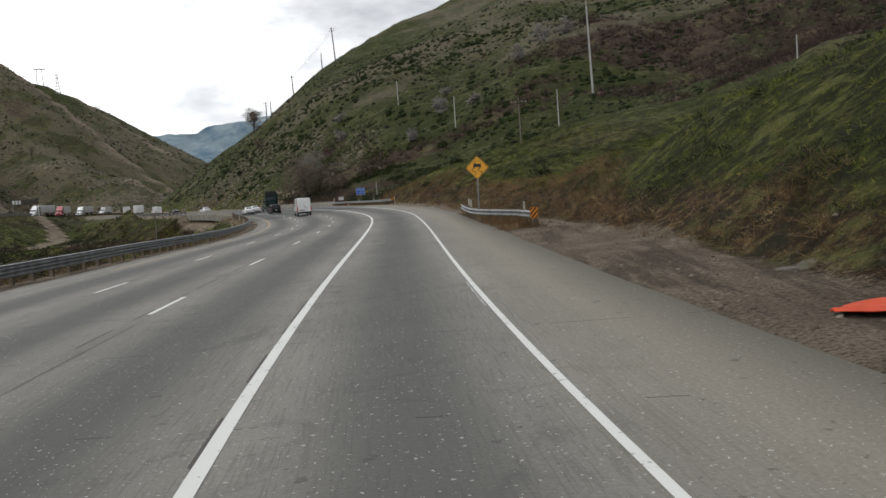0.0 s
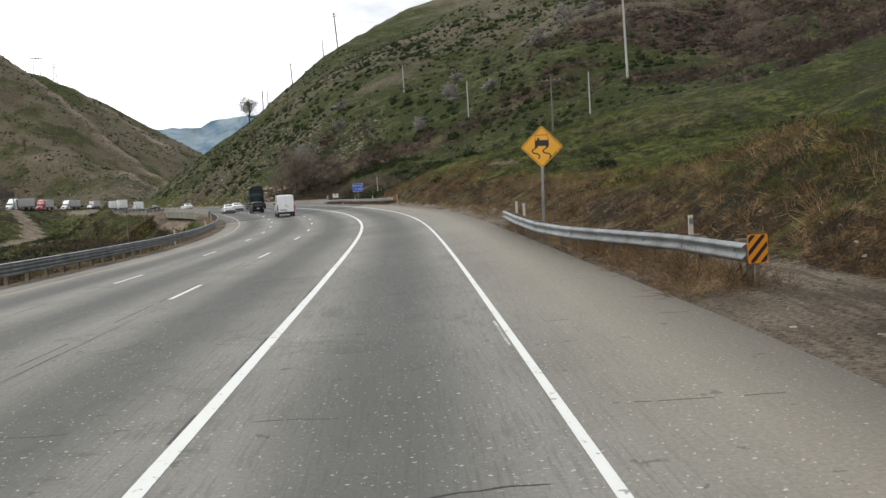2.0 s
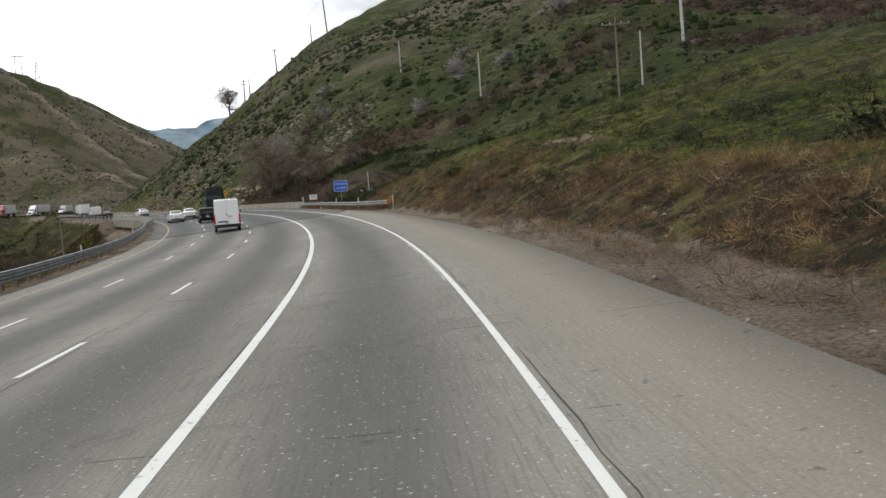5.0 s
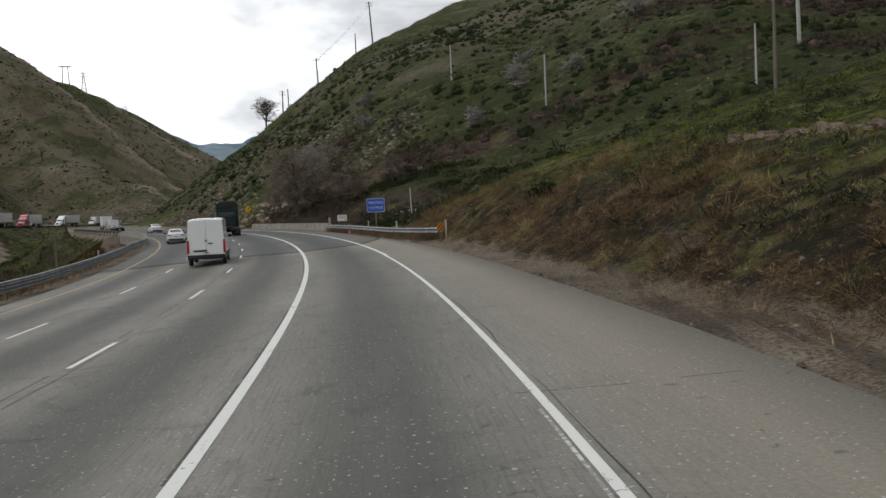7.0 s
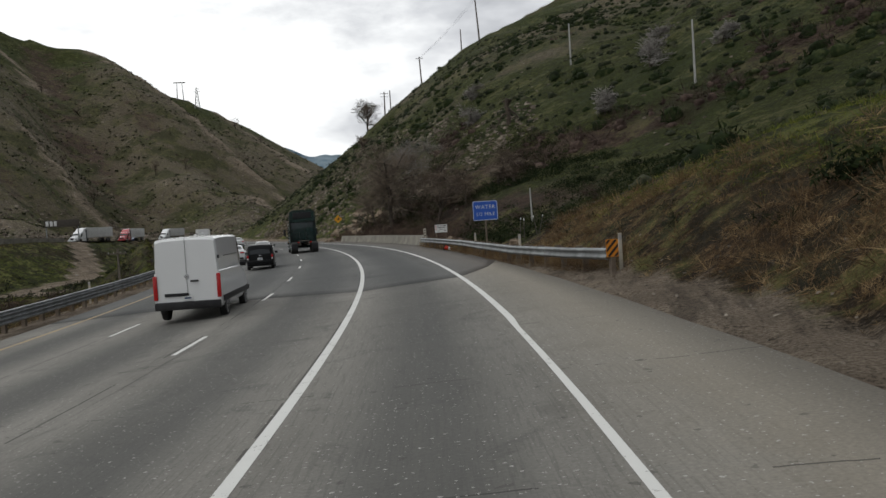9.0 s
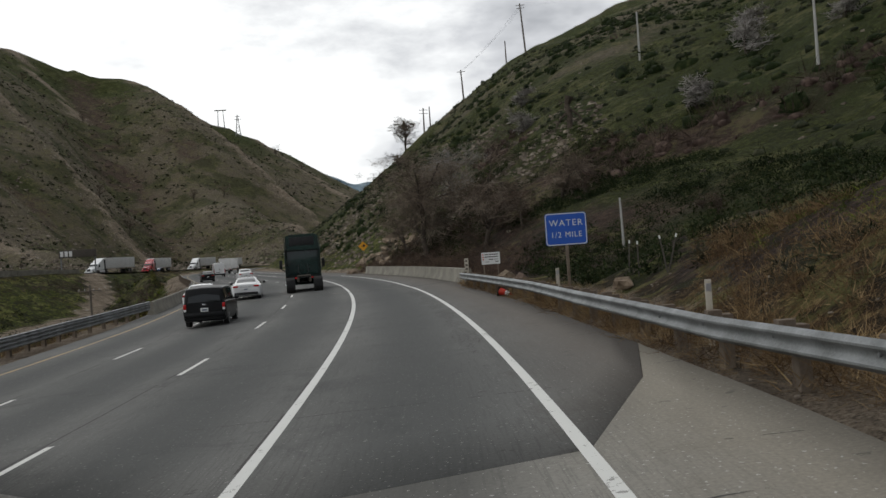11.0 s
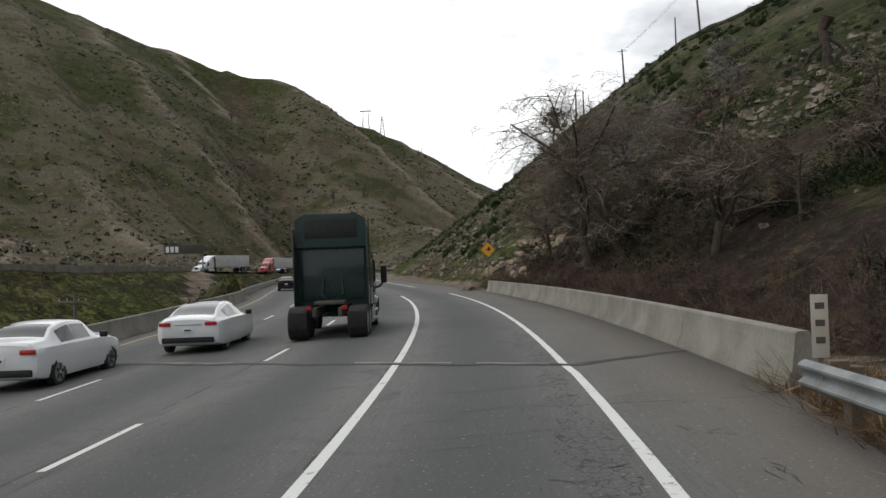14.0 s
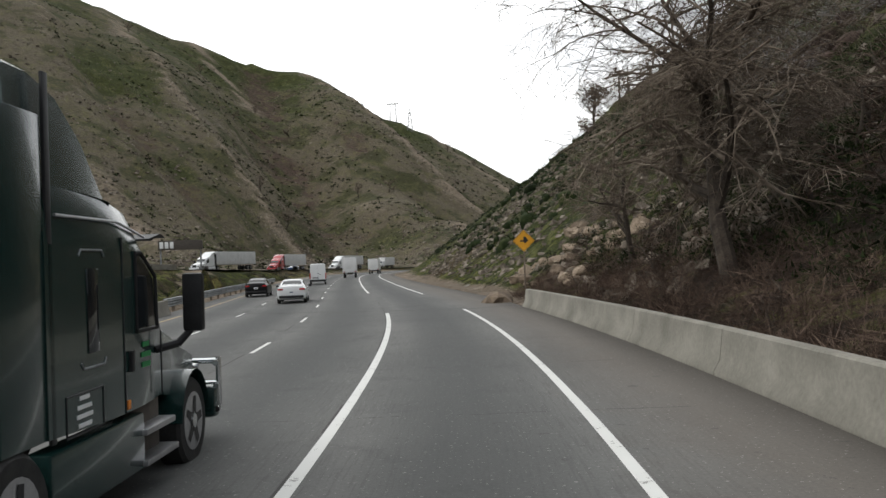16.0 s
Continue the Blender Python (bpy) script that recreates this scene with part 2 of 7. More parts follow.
M_SIGNB = simple("sign_blue", (0.02, 0.09, 0.42), (0.03, 0.11, 0.48), 1.5, 0.4, spec=0.4, bump=0)
M_SIGNW = simple("sign_white", (0.62, 0.63, 0.62), (0.72, 0.73, 0.72), 2.0, 0.5, bump=0)
M_BLACK = simple("black_plastic", (0.012, 0.012, 0.013), (0.025, 0.025, 0.026), 6.0, 0.5, bump=0.05)
M_TYRE = simple("tyre_rubber", (0.018, 0.018, 0.018), (0.035, 0.034, 0.032), 8.0, 0.85)
M_GLASSD = node_mat("dark_glass", 0.06, 0.0, 0.6)[0]
M_GLASSD.node_tree.nodes["Principled BSDF"].inputs["Base Color"].default_value = (0.012, 0.015, 0.017, 1)
M_CHROME = node_mat("chrome", 0.16, 1.0)[0]
M_CHROME.node_tree.nodes["Principled BSDF"].inputs["Base Color"].default_value = (0.62, 0.63, 0.64, 1)
M_ALU = simple("rim_alloy", (0.32, 0.32, 0.33), (0.45, 0.45, 0.46), 5.0, 0.35, 0.8)
M_RED = node_mat("red_lens", 0.2, 0.0, 0.5)[0]
M_RED.node_tree.nodes["Principled BSDF"].inputs["Base Color"].default_value = (0.38, 0.012, 0.012, 1)
M_AMBER = node_mat("amber_lens", 0.25, 0.0, 0.5)[0]
M_AMBER.node_tree.nodes["Principled BSDF"].inputs["Base Color"].default_value = (0.6, 0.18, 0.02, 1)
M_ORANGE = simple("orange_plastic", (0.48, 0.045, 0.012), (0.62, 0.08, 0.025), 4.0, 0.5)
M_CARW = paint("paint_white", (0.72, 0.73, 0.73))
M_CARB = paint("paint_black", (0.003, 0.0033, 0.004), 0.35, 0.25, 0.03, 0.08)
M_CARG = paint("paint_dark_green", (0.007, 0.027, 0.024), 0.25, 0.5, 0.05, 0.5)
M_CARR = paint("paint_red", (0.35, 0.02, 0.025))
M_CARBL = paint("paint_blue", (0.03, 0.06, 0.13))
M_TRAILER = simple("trailer_white", (0.55, 0.55, 0.54), (0.68, 0.68, 0.67), 0.8, 0.5, bump=0)

# ---------- plan of the road ----------
ROAD_XY = np.array([(20, -60), (9.37, -20.03), (4.81, -0.02), (1.96, 20), (-0.15, 39.99), (-2.33, 59.98), (-5.05, 80), (-8.96, 100.01), (-14.08, 120.03), (-20.45, 140.05), (-28.1, 160.05), (-37.18, 180.02), (-48.09, 199.89),
                    (-67.39, 228.93), (-95, 270), (-130, 325), (-153, 372), (-163, 420), (-160, 470), (-154, 540), (-148, 640), (-130, 800), (-60, 1000), (100, 1200), (500, 1500)])
FAR_XY = np.array([(-240, 0), (-225, 60), (-196, 150), (-175, 215), (-166, 255), (-163, 306), (-174, 352), (-187, 402), (-186, 455), (-182, 520), (-175, 640), (-158, 805), (-86, 1015), (78, 1222), (480, 1520)])


def smooth_line(xy, step):
    """Natural cubic spline through the points, sampled evenly by length."""
    t = np.concatenate([[0], np.cumsum(np.hypot(*np.diff(xy, axis=0).T))])
    n = len(t)
    h = np.diff(t)
    a = np.zeros((n, n))
    r = np.zeros((n, 2))
    a[0, 0] = a[-1, -1] = 1
    for i in range(1, n - 1):
        a[i, i - 1:i + 2] = h[i - 1], 2 * (h[i - 1] + h[i]), h[i]
        r[i] = 6 * ((xy[i + 1] - xy[i]) / h[i] - (xy[i] - xy[i - 1]) / h[i - 1])
    m2 = np.linalg.solve(a, r)
    q = np.arange(0, t[-1], 0.25)
    k = np.clip(np.searchsorted(t, q, side="right") - 1, 0, n - 2)
    lo, hi = (t[k + 1] - q)[:, None], (q - t[k])[:, None]
    hk = h[k][:, None]
    p = m2[k] * lo ** 3 / (6 * hk) + m2[k + 1] * hi ** 3 / (6 * hk) + (xy[k] / hk - m2[k] * hk / 6) * lo + (xy[k + 1] / hk - m2[k + 1] * hk / 6) * hi
    s = np.concatenate([[0], np.cumsum(np.hypot(*np.diff(p, axis=0).T))])
    e = np.arange(0, s[-1], step)
    return np.stack([np.interp(e, s, p[:, 0]), np.interp(e, s, p[:, 1])], 1), e


ROAD, ROAD_S = smooth_line(ROAD_XY, 0.5)
S0 = ROAD_S[np.argmin(np.abs(ROAD[:, 1]))]          # length is counted from y = 0
ROAD_S = ROAD_S - S0
ROAD_T = np.gradient(ROAD, axis=0)
ROAD_T /= np.linalg.norm(ROAD_T, axis=1)[:, None]
FAR, FAR_S = smooth_line(FAR_XY, 2.0)


def bank(s):
    """Slope across the carriageway: the bend leans to its inner side."""
    return np.interp(np.asarray(s, float), [0, 30, 50, 65, 80, 100, 125, 145, 165, 185, 205, 330], [0.018, 0.025, 0.037, 0.052, 0.065, 0.073, 0.074, 0.062, 0.051, 0.032, 0.016, 0.0])


def cross(s, u):
    """Height of the pavement across the road: one leaning plane."""
    return bank(s) * np.asarray(u, float) - 0.064


def edge(s):
    """Right edge of the pavement."""
    return np.interp(s, [-60, 40, 60, 90, 100, 112, 120, 134, 150, 163, 168, 216, 225], [4.52, 4.56, 4.46, 4.45, 4.35, 4.28, 4.1, 3.98, 3.95, 3.75, 4.35, 4.35, 4.6])


def toe_of(s):
    """Foot of the right-hand slope."""
    return np.interp(s, [-60, 20, 38, 46, 60, 74, 86, 92, 97, 105, 112, 119, 125, 137, 150, 175, 210, 230, 300], [8.2, 7.95, 8.0, 7.9, 7.0, 7.4, 7.0, 6.7, 6.2, 6.0, 6.2, 6.6, 5.9, 5.7, 7.6, 6.2, 6.0, 6.8, 8])


def at_road(s, u, z=0.0):
    """The world place s metres along and u metres right of the lane's middle, z above the pavement."""
    x, y = np.interp(s, ROAD_S, ROAD[:, 0]), np.interp(s, ROAD_S, ROAD[:, 1])
    tx, ty = np.interp(s, ROAD_S, ROAD_T[:, 0]), np.interp(s, ROAD_S, ROAD_T[:, 1])
    return np.array([x + u * ty, y - u * tx, z + float(cross(s, u))])


def heading(s):
    """Degrees by which the road's direction turns from +y towards -x."""
    tx, ty = np.interp(s, ROAD_S, ROAD_T[:, 0]), np.interp(s, ROAD_S, ROAD_T[:, 1])
    return math.degrees(math.atan2(-tx, ty))


def s_at(y):
    return float(np.interp(y, ROAD[:, 1], ROAD_S))


def nearest(line, xs, ys, chunk=20000):
    """Index and signed distance (right of travel positive) to a line, for arrays of points."""
    tan = np.gradient(line, axis=0)
    tan /= np.linalg.norm(tan, axis=1)[:, None]
    idx = np.empty(len(xs), int)
    for a in range(0, len(xs), chunk):
        b = min(len(xs), a + chunk)
        idx[a:b] = np.argmin((xs[a:b, None] - line[None, :, 0]) ** 2 + (ys[a:b, None] - line[None, :, 1]) ** 2, axis=1)
    dx, dy = xs - line[idx, 0], ys - line[idx, 1]
    d = np.hypot(dx, dy)
    side = np.sign(dx * tan[idx, 1] - dy * tan[idx, 0])
    return idx, d * side


# ---------- smooth random fields, in numpy ----------
_rs = np.random.RandomState(7)
_LAT = _rs.rand(256, 256)


def vnoise(x, y):
    xi, yi = np.floor(x).astype(int), np.floor(y).astype(int)
    fx, fy = x - xi, y - yi
    fx, fy = fx * fx * (3 - 2 * fx), fy * fy * (3 - 2 * fy)
    g = lambda i, j: _LAT[i % 256, j % 256]
    return (g(xi, yi) * (1 - fx) + g(xi + 1, yi) * fx) * (1 - fy) + (g(xi, yi + 1) * (1 - fx) + g(xi + 1, yi + 1) * fx) * fy


def fbm(x, y, size, octaves=4, rough=0.5):
    """Between -1 and 1, features of about that size in metres."""
    v, a, t = 0.0, 1.0, 0.0
    for k in range(octaves):
        v = v + a * (vnoise(x / size * 2 ** k + 17.3 * k, y / size * 2 ** k + 5.1 * k) * 2 - 1)
        t += a
        a *= rough
    return v / t


def sstep(a, b, x):
    t = np.clip((x - a) / (b - a), 0, 1)
    return t * t * (3 - 2 * t)


def smin(a, b, k):
    h = np.clip(0.5 + 0.5 * (b - a) / k, 0, 1)
    return b * (1 - h) + a * h - k * h * (1 - h)


def smax(a, b, k):
    return -smin(-a, -b, k)


BR0, BR1 = 173.0, 216.0          # the bridge
RIDGE = np.array([(-900, 400, 356), (-720, 560, 296), (-622, 669, 230), (-579, 723, 205), (-552, 762, 204), (-517, 797, 180), (-474, 822, 146), (-429, 845, 132), (-387, 873, 108), (-359, 898, 68), (-324, 890, 44), (-308, 916, 8), (-276, 970, 0)], float)


def tent(x, y, ridge, slope):
    """Height of a ridge whose sides fall evenly."""
    h = np.full(x.shape, -1e3)
    for (ax, ay, az), (bx, by, bz) in zip(ridge[:-1], ridge[1:]):
        dx, dy = bx - ax, by - ay
        t = np.clip(((x - ax) * dx + (y - ay) * dy) / (dx * dx + dy * dy), 0, 1)
        h = np.maximum(h, az + (bz - az) * t - slope * np.hypot(x - ax - t * dx, y - ay - t * dy))
    return h


def far_z(y):
    """Level of the other carriageway."""
    return np.interp(y, [60, 200, 245, 270, 295, 330, 420, 520], [6.5, 5.3, 4.4, 3.4, 2.5, 1.6, 0.9, -0.2])


def rib(x, y):
    """Spurs and gullies running down the far hill: sharp crests, rounded folds."""
    w = 0.89 * y + 0.45 * x + 16 * fbm(x, y, 110, 3)
    return -9 * np.abs(np.sin(w / 27 + 0.4)) * (0.75 + 0.5 * fbm(x, y, 70, 3)) - 5 * np.abs(np.sin(w / 10.5 + 1.6 * fbm(x + 50, y, 120, 2)))


RAVINE = smooth_line(np.array([(-187.0, 415), (-270, 505), (-345, 590), (-430, 680), (-520, 760)]), 5.0)[0]


def land(x, y):
    """Ground height and the distances that colour it."""
    x, y = np.asarray(x, float).ravel(), np.asarray(y, float).ravel()
    i, u = nearest(ROAD, x, y)
    s = ROAD_S[i]
    j, v = nearest(FAR, x, y)
    n1, n2, n3 = fbm(x, y, 60), fbm(x + 300, y, 14), fbm(x, y + 500, 3.5, 3)
    zr = cross(s, np.clip(u, -18, 4.5))
    # right: dirt margin, cut slope in two spurs, then the big hill
    toe, rim = toe_of(s) + 0.35 * n2, edge(s)
    at = [-60, 0, 25, 40, 56, 66, 76, 86, 95, 104, 118, 128, 138, 150]
    cap = np.interp(s, at, [6.4, 6.2, 5.2, 3.2, 1.1, 0.6, 0.6, 0.9, 1.3, 1.9, 2.5, 2.2, 1.2, 0.5])
    rise = np.interp(s, at, [0.19, 0.19, 0.19, 0.19, 0.18, 0.17, 0.17, 0.17, 0.18, 0.22, 0.25, 0.26, 0.27, 0.28])
    e = np.maximum(u - toe, 0)
    base = cross(s, rim) + 0.03 * np.clip(u - rim, 0, 8)
    cut = smin(0.72 * e, cap + rise * e, 1.2)
    cut = np.minimum(cut, 18 + 0.05 * e)
    b_lo = 11.4 + 0.25 * (np.minimum(y, 193) - 193) + 0.41 * np.clip(y - 193, 0, 43) + 0.31 * np.maximum(y - 236, 0) + 0.27 * (np.minimum(x, 25) + 1.1) + 0.12 * np.maximum(x - 25, 0)
    a_up = 0.74 * np.maximum(u - toe, 0)
    a_far = 0.75 * (u - 5.5)
    c_sky = 3.0 + 0.2497 * y + 0.613 * x
    hill = smin(np.where(s > 150, np.minimum(a_up, a_far), a_up), b_lo, 3.0)
    hill = smin(hill, c_sky + 8 * sstep(0, 60, x), 4.0)
    hill = np.minimum(hill, 190 + 0.02 * y)
    right = base + smax(np.where(s < 155, cut, 0), hill, 1.5)
    grow = np.clip(e / 25, 0, 1)
    right = right + grow * (2.2 * n1 + 1.5 * n2) + np.clip(e / 6, 0.1, 1) * 0.45 * n3
    # spurs and gullies running down the big hill
    right = right + 1.6 * np.clip((e - 15) / 40, 0, 1) * np.sin((x * 0.8 - y * 0.35) / 11 + 2.5 * n1)
    # left: bank down to the creek, then up to the other carriageway and the far hill
    lip = np.where((s > BR0) & (s < BR1 + 8), -11.0, -15.7)
    d = np.maximum(lip - u, 0)
    fz = far_z(y)
    creek = -6.5 + 1.2 * n1 + 0.5 * n2
    down = np.maximum(zr - 0.25 - 0.62 * d, creek)
    dv = np.abs(v) - 7.5
    near_far = fz - 0.12 - 0.5 * np.maximum(dv, 0)
    left = smax(down, np.where(v > 0, near_far, -50), 1.5)
    knoll = 4.8 * np.exp(-(((x + 93) / 13) ** 2 + ((y - 246) / 17) ** 2))
    left = left + knoll * (d > 2)
    w = np.maximum(-v - 9, 0)
    hilll = smax(fz - 0.12 + 0.12 * np.minimum(w, 150) - 0.06 * np.maximum(w - 350, 0), tent(x, y, RIDGE, 0.62), 8)
    hilll = np.maximum(smin(hilll, fz - 0.12 + 0.55 * w, 6), -40)
    crest = tent(x, y, RIDGE * np.array([1, 1, 0]), 1.0)          # minus the distance to the ridge
    k = np.clip((-v - 9) / 60, 0, 1) * (0.12 + 0.88 * sstep(20, 140, -crest))
    hilll = hilll + k * (6 * n1 + 3.0 * n2 + 7 * fbm(x, y, 160, 3) + rib(x, y) * np.clip((-v - 12) / 90, 0, 1) + 6)
    rv = nearest(RAVINE, x, y)[1]
    hilll = hilll + sstep(12, 70, -v) * (13 * np.exp(-((rv - 62) / 34) ** 2) - 26 * np.exp(-(rv / 38) ** 2))
    left = np.where(v < -7.5, np.where(v < -9, np.maximum(hilll, fz - 0.12 + 0.06 * w), fz - 0.12), left)
    left = left + 0.35 * n3 * np.clip(d / 4, 0.1, 1)
    z = np.where(u > 0, right, left)
    # beds of both roads
    on = (u > -15.4) & (u < toe)
    flat = np.where(u > rim - 0.05, base - 0.03 + (0.10 * n3 + 0.08 * n2) * np.clip((u - rim - 0.1) / 1.5, 0, 1), np.where(u < -13.35, zr - 0.02 + 0.04 * n3, zr - 0.22))
    z = np.where(on & (u > lip), flat, z)
    z = np.where(np.abs(v) < 7.5, fz - 0.15, z)
    return z, u, s, v, toe, rv


def axis(lo, fine_lo, fine_hi, hi, fine, grow):
    a = list(np.arange(fine_lo, fine_hi, fine))
    st, p = fine, fine_hi
    while p < hi:
        a.append(p)
        st = min(st * grow, 120)
        p += st
    st, p = fine, fine_lo - fine
    while p > lo:
        a.insert(0, p)
        st = min(st * grow, 120)
        p -= st
    return np.array(a)


GX, GY = axis(-2600, -75, 40, 2600, 0.92, 1.029), axis(-700, 0, 262, 3600, 1.0, 1.022)
gx, gy = np.meshgrid(GX, GY)
GZ, gu, gs, gv, gtoe, g_rv = land(gx, gy)
gx, gy = gx.ravel(), gy.ravel()


def grid_mesh(name, nx, ny, co, mat, uv=None):
    me = bpy.data.meshes.new(name)
    idx = np.arange(nx * ny).reshape(ny, nx)
    q = np.stack([idx[:-1, :-1], idx[:-1, 1:], idx[1:, 1:], idx[1:, :-1]], -1).reshape(-1, 4)
    me.vertices.add(nx * ny)
    me.vertices.foreach_set("co", np.asarray(co, np.float32).ravel())
    me.loops.add(len(q) * 4)
    me.loops.foreach_set("vertex_index", q.ravel().astype(np.int32))
    me.polygons.add(len(q))
    me.polygons.foreach_set("loop_start", np.arange(0, len(q) * 4, 4, dtype=np.int32))
    me.polygons.foreach_set("use_smooth", np.ones(len(q), bool))
    me.update(calc_edges=True)
    if uv is not None:
        lay = me.uv_layers.new(name="UVMap")
        lay.data.foreach_set("uv", np.asarray(uv, np.float32)[q.ravel()].ravel())
    me.materials.append(mat)
    return me


def ground_material():
    m, nt, b = node_mat("hillside", 0.95, 0.0, 0.15)
    att = nt.nodes.new("ShaderNodeAttribute")
    att.attribute_name = "cover"
    sep = nt.nodes.new("ShaderNodeSeparateColor")
    nt.links.new(att.outputs["Color"], sep.inputs["Color"])
    green, dirt, brush, grassland = sep.outputs["Red"], sep.outputs["Green"], sep.outputs["Blue"], att.outputs["Alpha"]
    n0, n1, n2, n3 = noise_node(nt, 0.035, 5.0, 0.6), noise_node(nt, 0.35, 6.0, 0.65), noise_node(nt, 2.2, 6.0, 0.7), noise_node(nt, 14.0, 6.0, 0.75)
    obj = nt.nodes.new("ShaderNodeTexCoord").outputs["Object"]

    def cells(scale, wob):
        mv = nt.nodes.new("ShaderNodeVectorMath")
        mv.operation = "ADD"
        nz = nt.nodes.new("ShaderNodeTexNoise")
        nz.inputs["Scale"].default_value = scale * 1.7
        nt.links.new(obj, nz.inputs["Vector"])
        sc_ = nt.nodes.new("ShaderNodeVectorMath")
        sc_.operation = "SCALE"
        sc_.inputs["Scale"].default_value = wob
        nt.links.new(nz.outputs["Color"], sc_.inputs["Vector"])
        nt.links.new(obj, mv.inputs[0])
        nt.links.new(sc_.outputs["Vector"], mv.inputs[1])
        vo = nt.nodes.new("ShaderNodeTexVoronoi")
        vo.inputs["Scale"].default_value = scale
        nt.links.new(mv.outputs["Vector"], vo.inputs["Vector"])
        return vo

    def below(value, hi, lo):
        mr = nt.nodes.new("ShaderNodeMapRange")
        mr.interpolation_type = "SMOOTHSTEP"
        mr.inputs["From Min"].default_value, mr.inputs["From Max"].default_value = hi, lo
        nt.links.new(value, mr.inputs["Value"])
        return mr.outputs["Result"]
    mid = math_node(nt, "MULTIPLY_ADD", n3, 0.55, math_node(nt, "MULTIPLY", n2, 0.45))
    straw = ramp_node(nt, mid, [(0.36, (0.018, 0.010, 0.005)), (0.5, (0.092, 0.054, 0.024)), (0.62, (0.34, 0.23, 0.11))])
    grass = ramp_node(nt, mid, [(0.36, (0.009, 0.016, 0.003)), (0.5, (0.056, 0.076, 0.008)), (0.62, (0.23, 0.215, 0.034))])
    soil = ramp_node(nt, math_node(nt, "MULTIPLY_ADD", n3, 0.6, math_node(nt, "MULTIPLY", n1, 0.4)), [(0.36, (0.105, 0.08, 0.056)), (0.52, (0.25, 0.20, 0.15)), (0.66, (0.46, 0.39, 0.30))])
    wood = ramp_node(nt, mid, [(0.34, (0.022, 0.014, 0.011)), (0.5, (0.072, 0.045, 0.036)), (0.66, (0.18, 0.122, 0.095))])
    gm = nt.nodes.new("ShaderNodeMapRange")
    nt.links.new(math_node(nt, "ADD", green, math_node(nt, "MULTIPLY_ADD", n1, 1.1, math_node(nt, "MULTIPLY_ADD", n3, 0.8, -0.95))), gm.inputs["Value"])
    gm.inputs["From Min"].default_value, gm.inputs["From Max"].default_value = 0.3, 0.7
    col = mix_node(nt, gm.outputs["Result"], straw, grass)
    bm_ = nt.nodes.new("ShaderNodeMapRange")
    nt.links.new(math_node(nt, "ADD", brush, math_node(nt, "MULTIPLY_ADD", n1, 1.0, math_node(nt, "MULTIPLY_ADD", n2, 0.5, -0.75))), bm_.inputs["Value"])
    bm_.inputs["From Min"].default_value, bm_.inputs["From Max"].default_value = 0.35, 0.65
    col = mix_node(nt, bm_.outputs["Result"], col, wood)
    c3 = cells(2.6, 0.5)          # tufts; the shade in the gaps between them is put into the colour
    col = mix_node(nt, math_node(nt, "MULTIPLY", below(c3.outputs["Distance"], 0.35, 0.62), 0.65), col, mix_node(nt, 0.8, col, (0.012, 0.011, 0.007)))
    # patches of dark and pale growth, metres across and finer
    n4, n5 = noise_node(nt, 0.16, 5.0, 0.6), noise_node(nt, 0.9, 5.0, 0.65)
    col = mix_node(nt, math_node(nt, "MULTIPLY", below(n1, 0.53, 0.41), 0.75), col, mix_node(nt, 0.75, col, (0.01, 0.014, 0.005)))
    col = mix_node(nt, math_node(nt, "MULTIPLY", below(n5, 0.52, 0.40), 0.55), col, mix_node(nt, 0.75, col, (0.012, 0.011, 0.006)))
    col = mix_node(nt, math_node(nt, "MULTIPLY", math_node(nt, "MULTIPLY", below(n4, 0.47, 0.58), below(n5, 0.45, 0.6)), 0.55), col, mix_node(nt, n2, (0.10, 0.15, 0.02), (0.30, 0.26, 0.11)))
    # open grass and scree: even, short, fine-grained
    dry = ramp_node(nt, mid, [(0.36, (0.044, 0.038, 0.026)), (0.5, (0.125, 0.108, 0.076)), (0.64, (0.28, 0.245, 0.18))])
    lush = ramp_node(nt, mid, [(0.36, (0.006, 0.009, 0.002)), (0.5, (0.030, 0.038, 0.008)), (0.64, (0.115, 0.12, 0.032))])
    calm = mix_node(nt, gm.outputs["Result"], dry, lush)
    calm = mix_node(nt, math_node(nt, "MULTIPLY", bm_.outputs["Result"], 0.85), calm, wood)
    calm = mix_node(nt, math_node(nt, "MULTIPLY", below(n1, 0.50, 0.38), 0.4), calm, mix_node(nt, 0.6, calm, (0.012, 0.014, 0.007)))
    calm = mix_node(nt, math_node(nt, "MULTIPLY", below(n0, 0.52, 0.42), 0.75), calm, mix_node(nt, n2, (0.014, 0.024, 0.006), (0.05, 0.062, 0.018)))
    calm = mix_node(nt, math_node(nt, "MULTIPLY", math_node(nt, "MULTIPLY", below(n4, 0.50, 0.60), below(n5, 0.42, 0.55)), 0.55), calm, mix_node(nt, n3, (0.06, 0.072, 0.02), (0.19, 0.165, 0.085)))
    col = mix_node(nt, grassland, col, calm)
    # low shrubs and bare stones too small to stand on their own
    c1 = cells(0.55, 1.2)
    bush = math_node(nt, "MULTIPLY", below(c1.outputs["Distance"], 0.42, 0.2), below(math_node(nt, "MULTIPLY_ADD", n1, 0.8, math_node(nt, "MULTIPLY", n0, 0.5)), 0.54, 0.64))
    bush = math_node(nt, "MULTIPLY", bush, math_node(nt, "MULTIPLY_ADD", grassland, -0.75, math_node(nt, "SUBTRACT", 1.0, dirt)))
    col = mix_node(nt, math_node(nt, "MULTIPLY", bush, 0.8), col, (0.022, 0.026, 0.012))
    dm = nt.nodes.new("ShaderNodeMapRange")
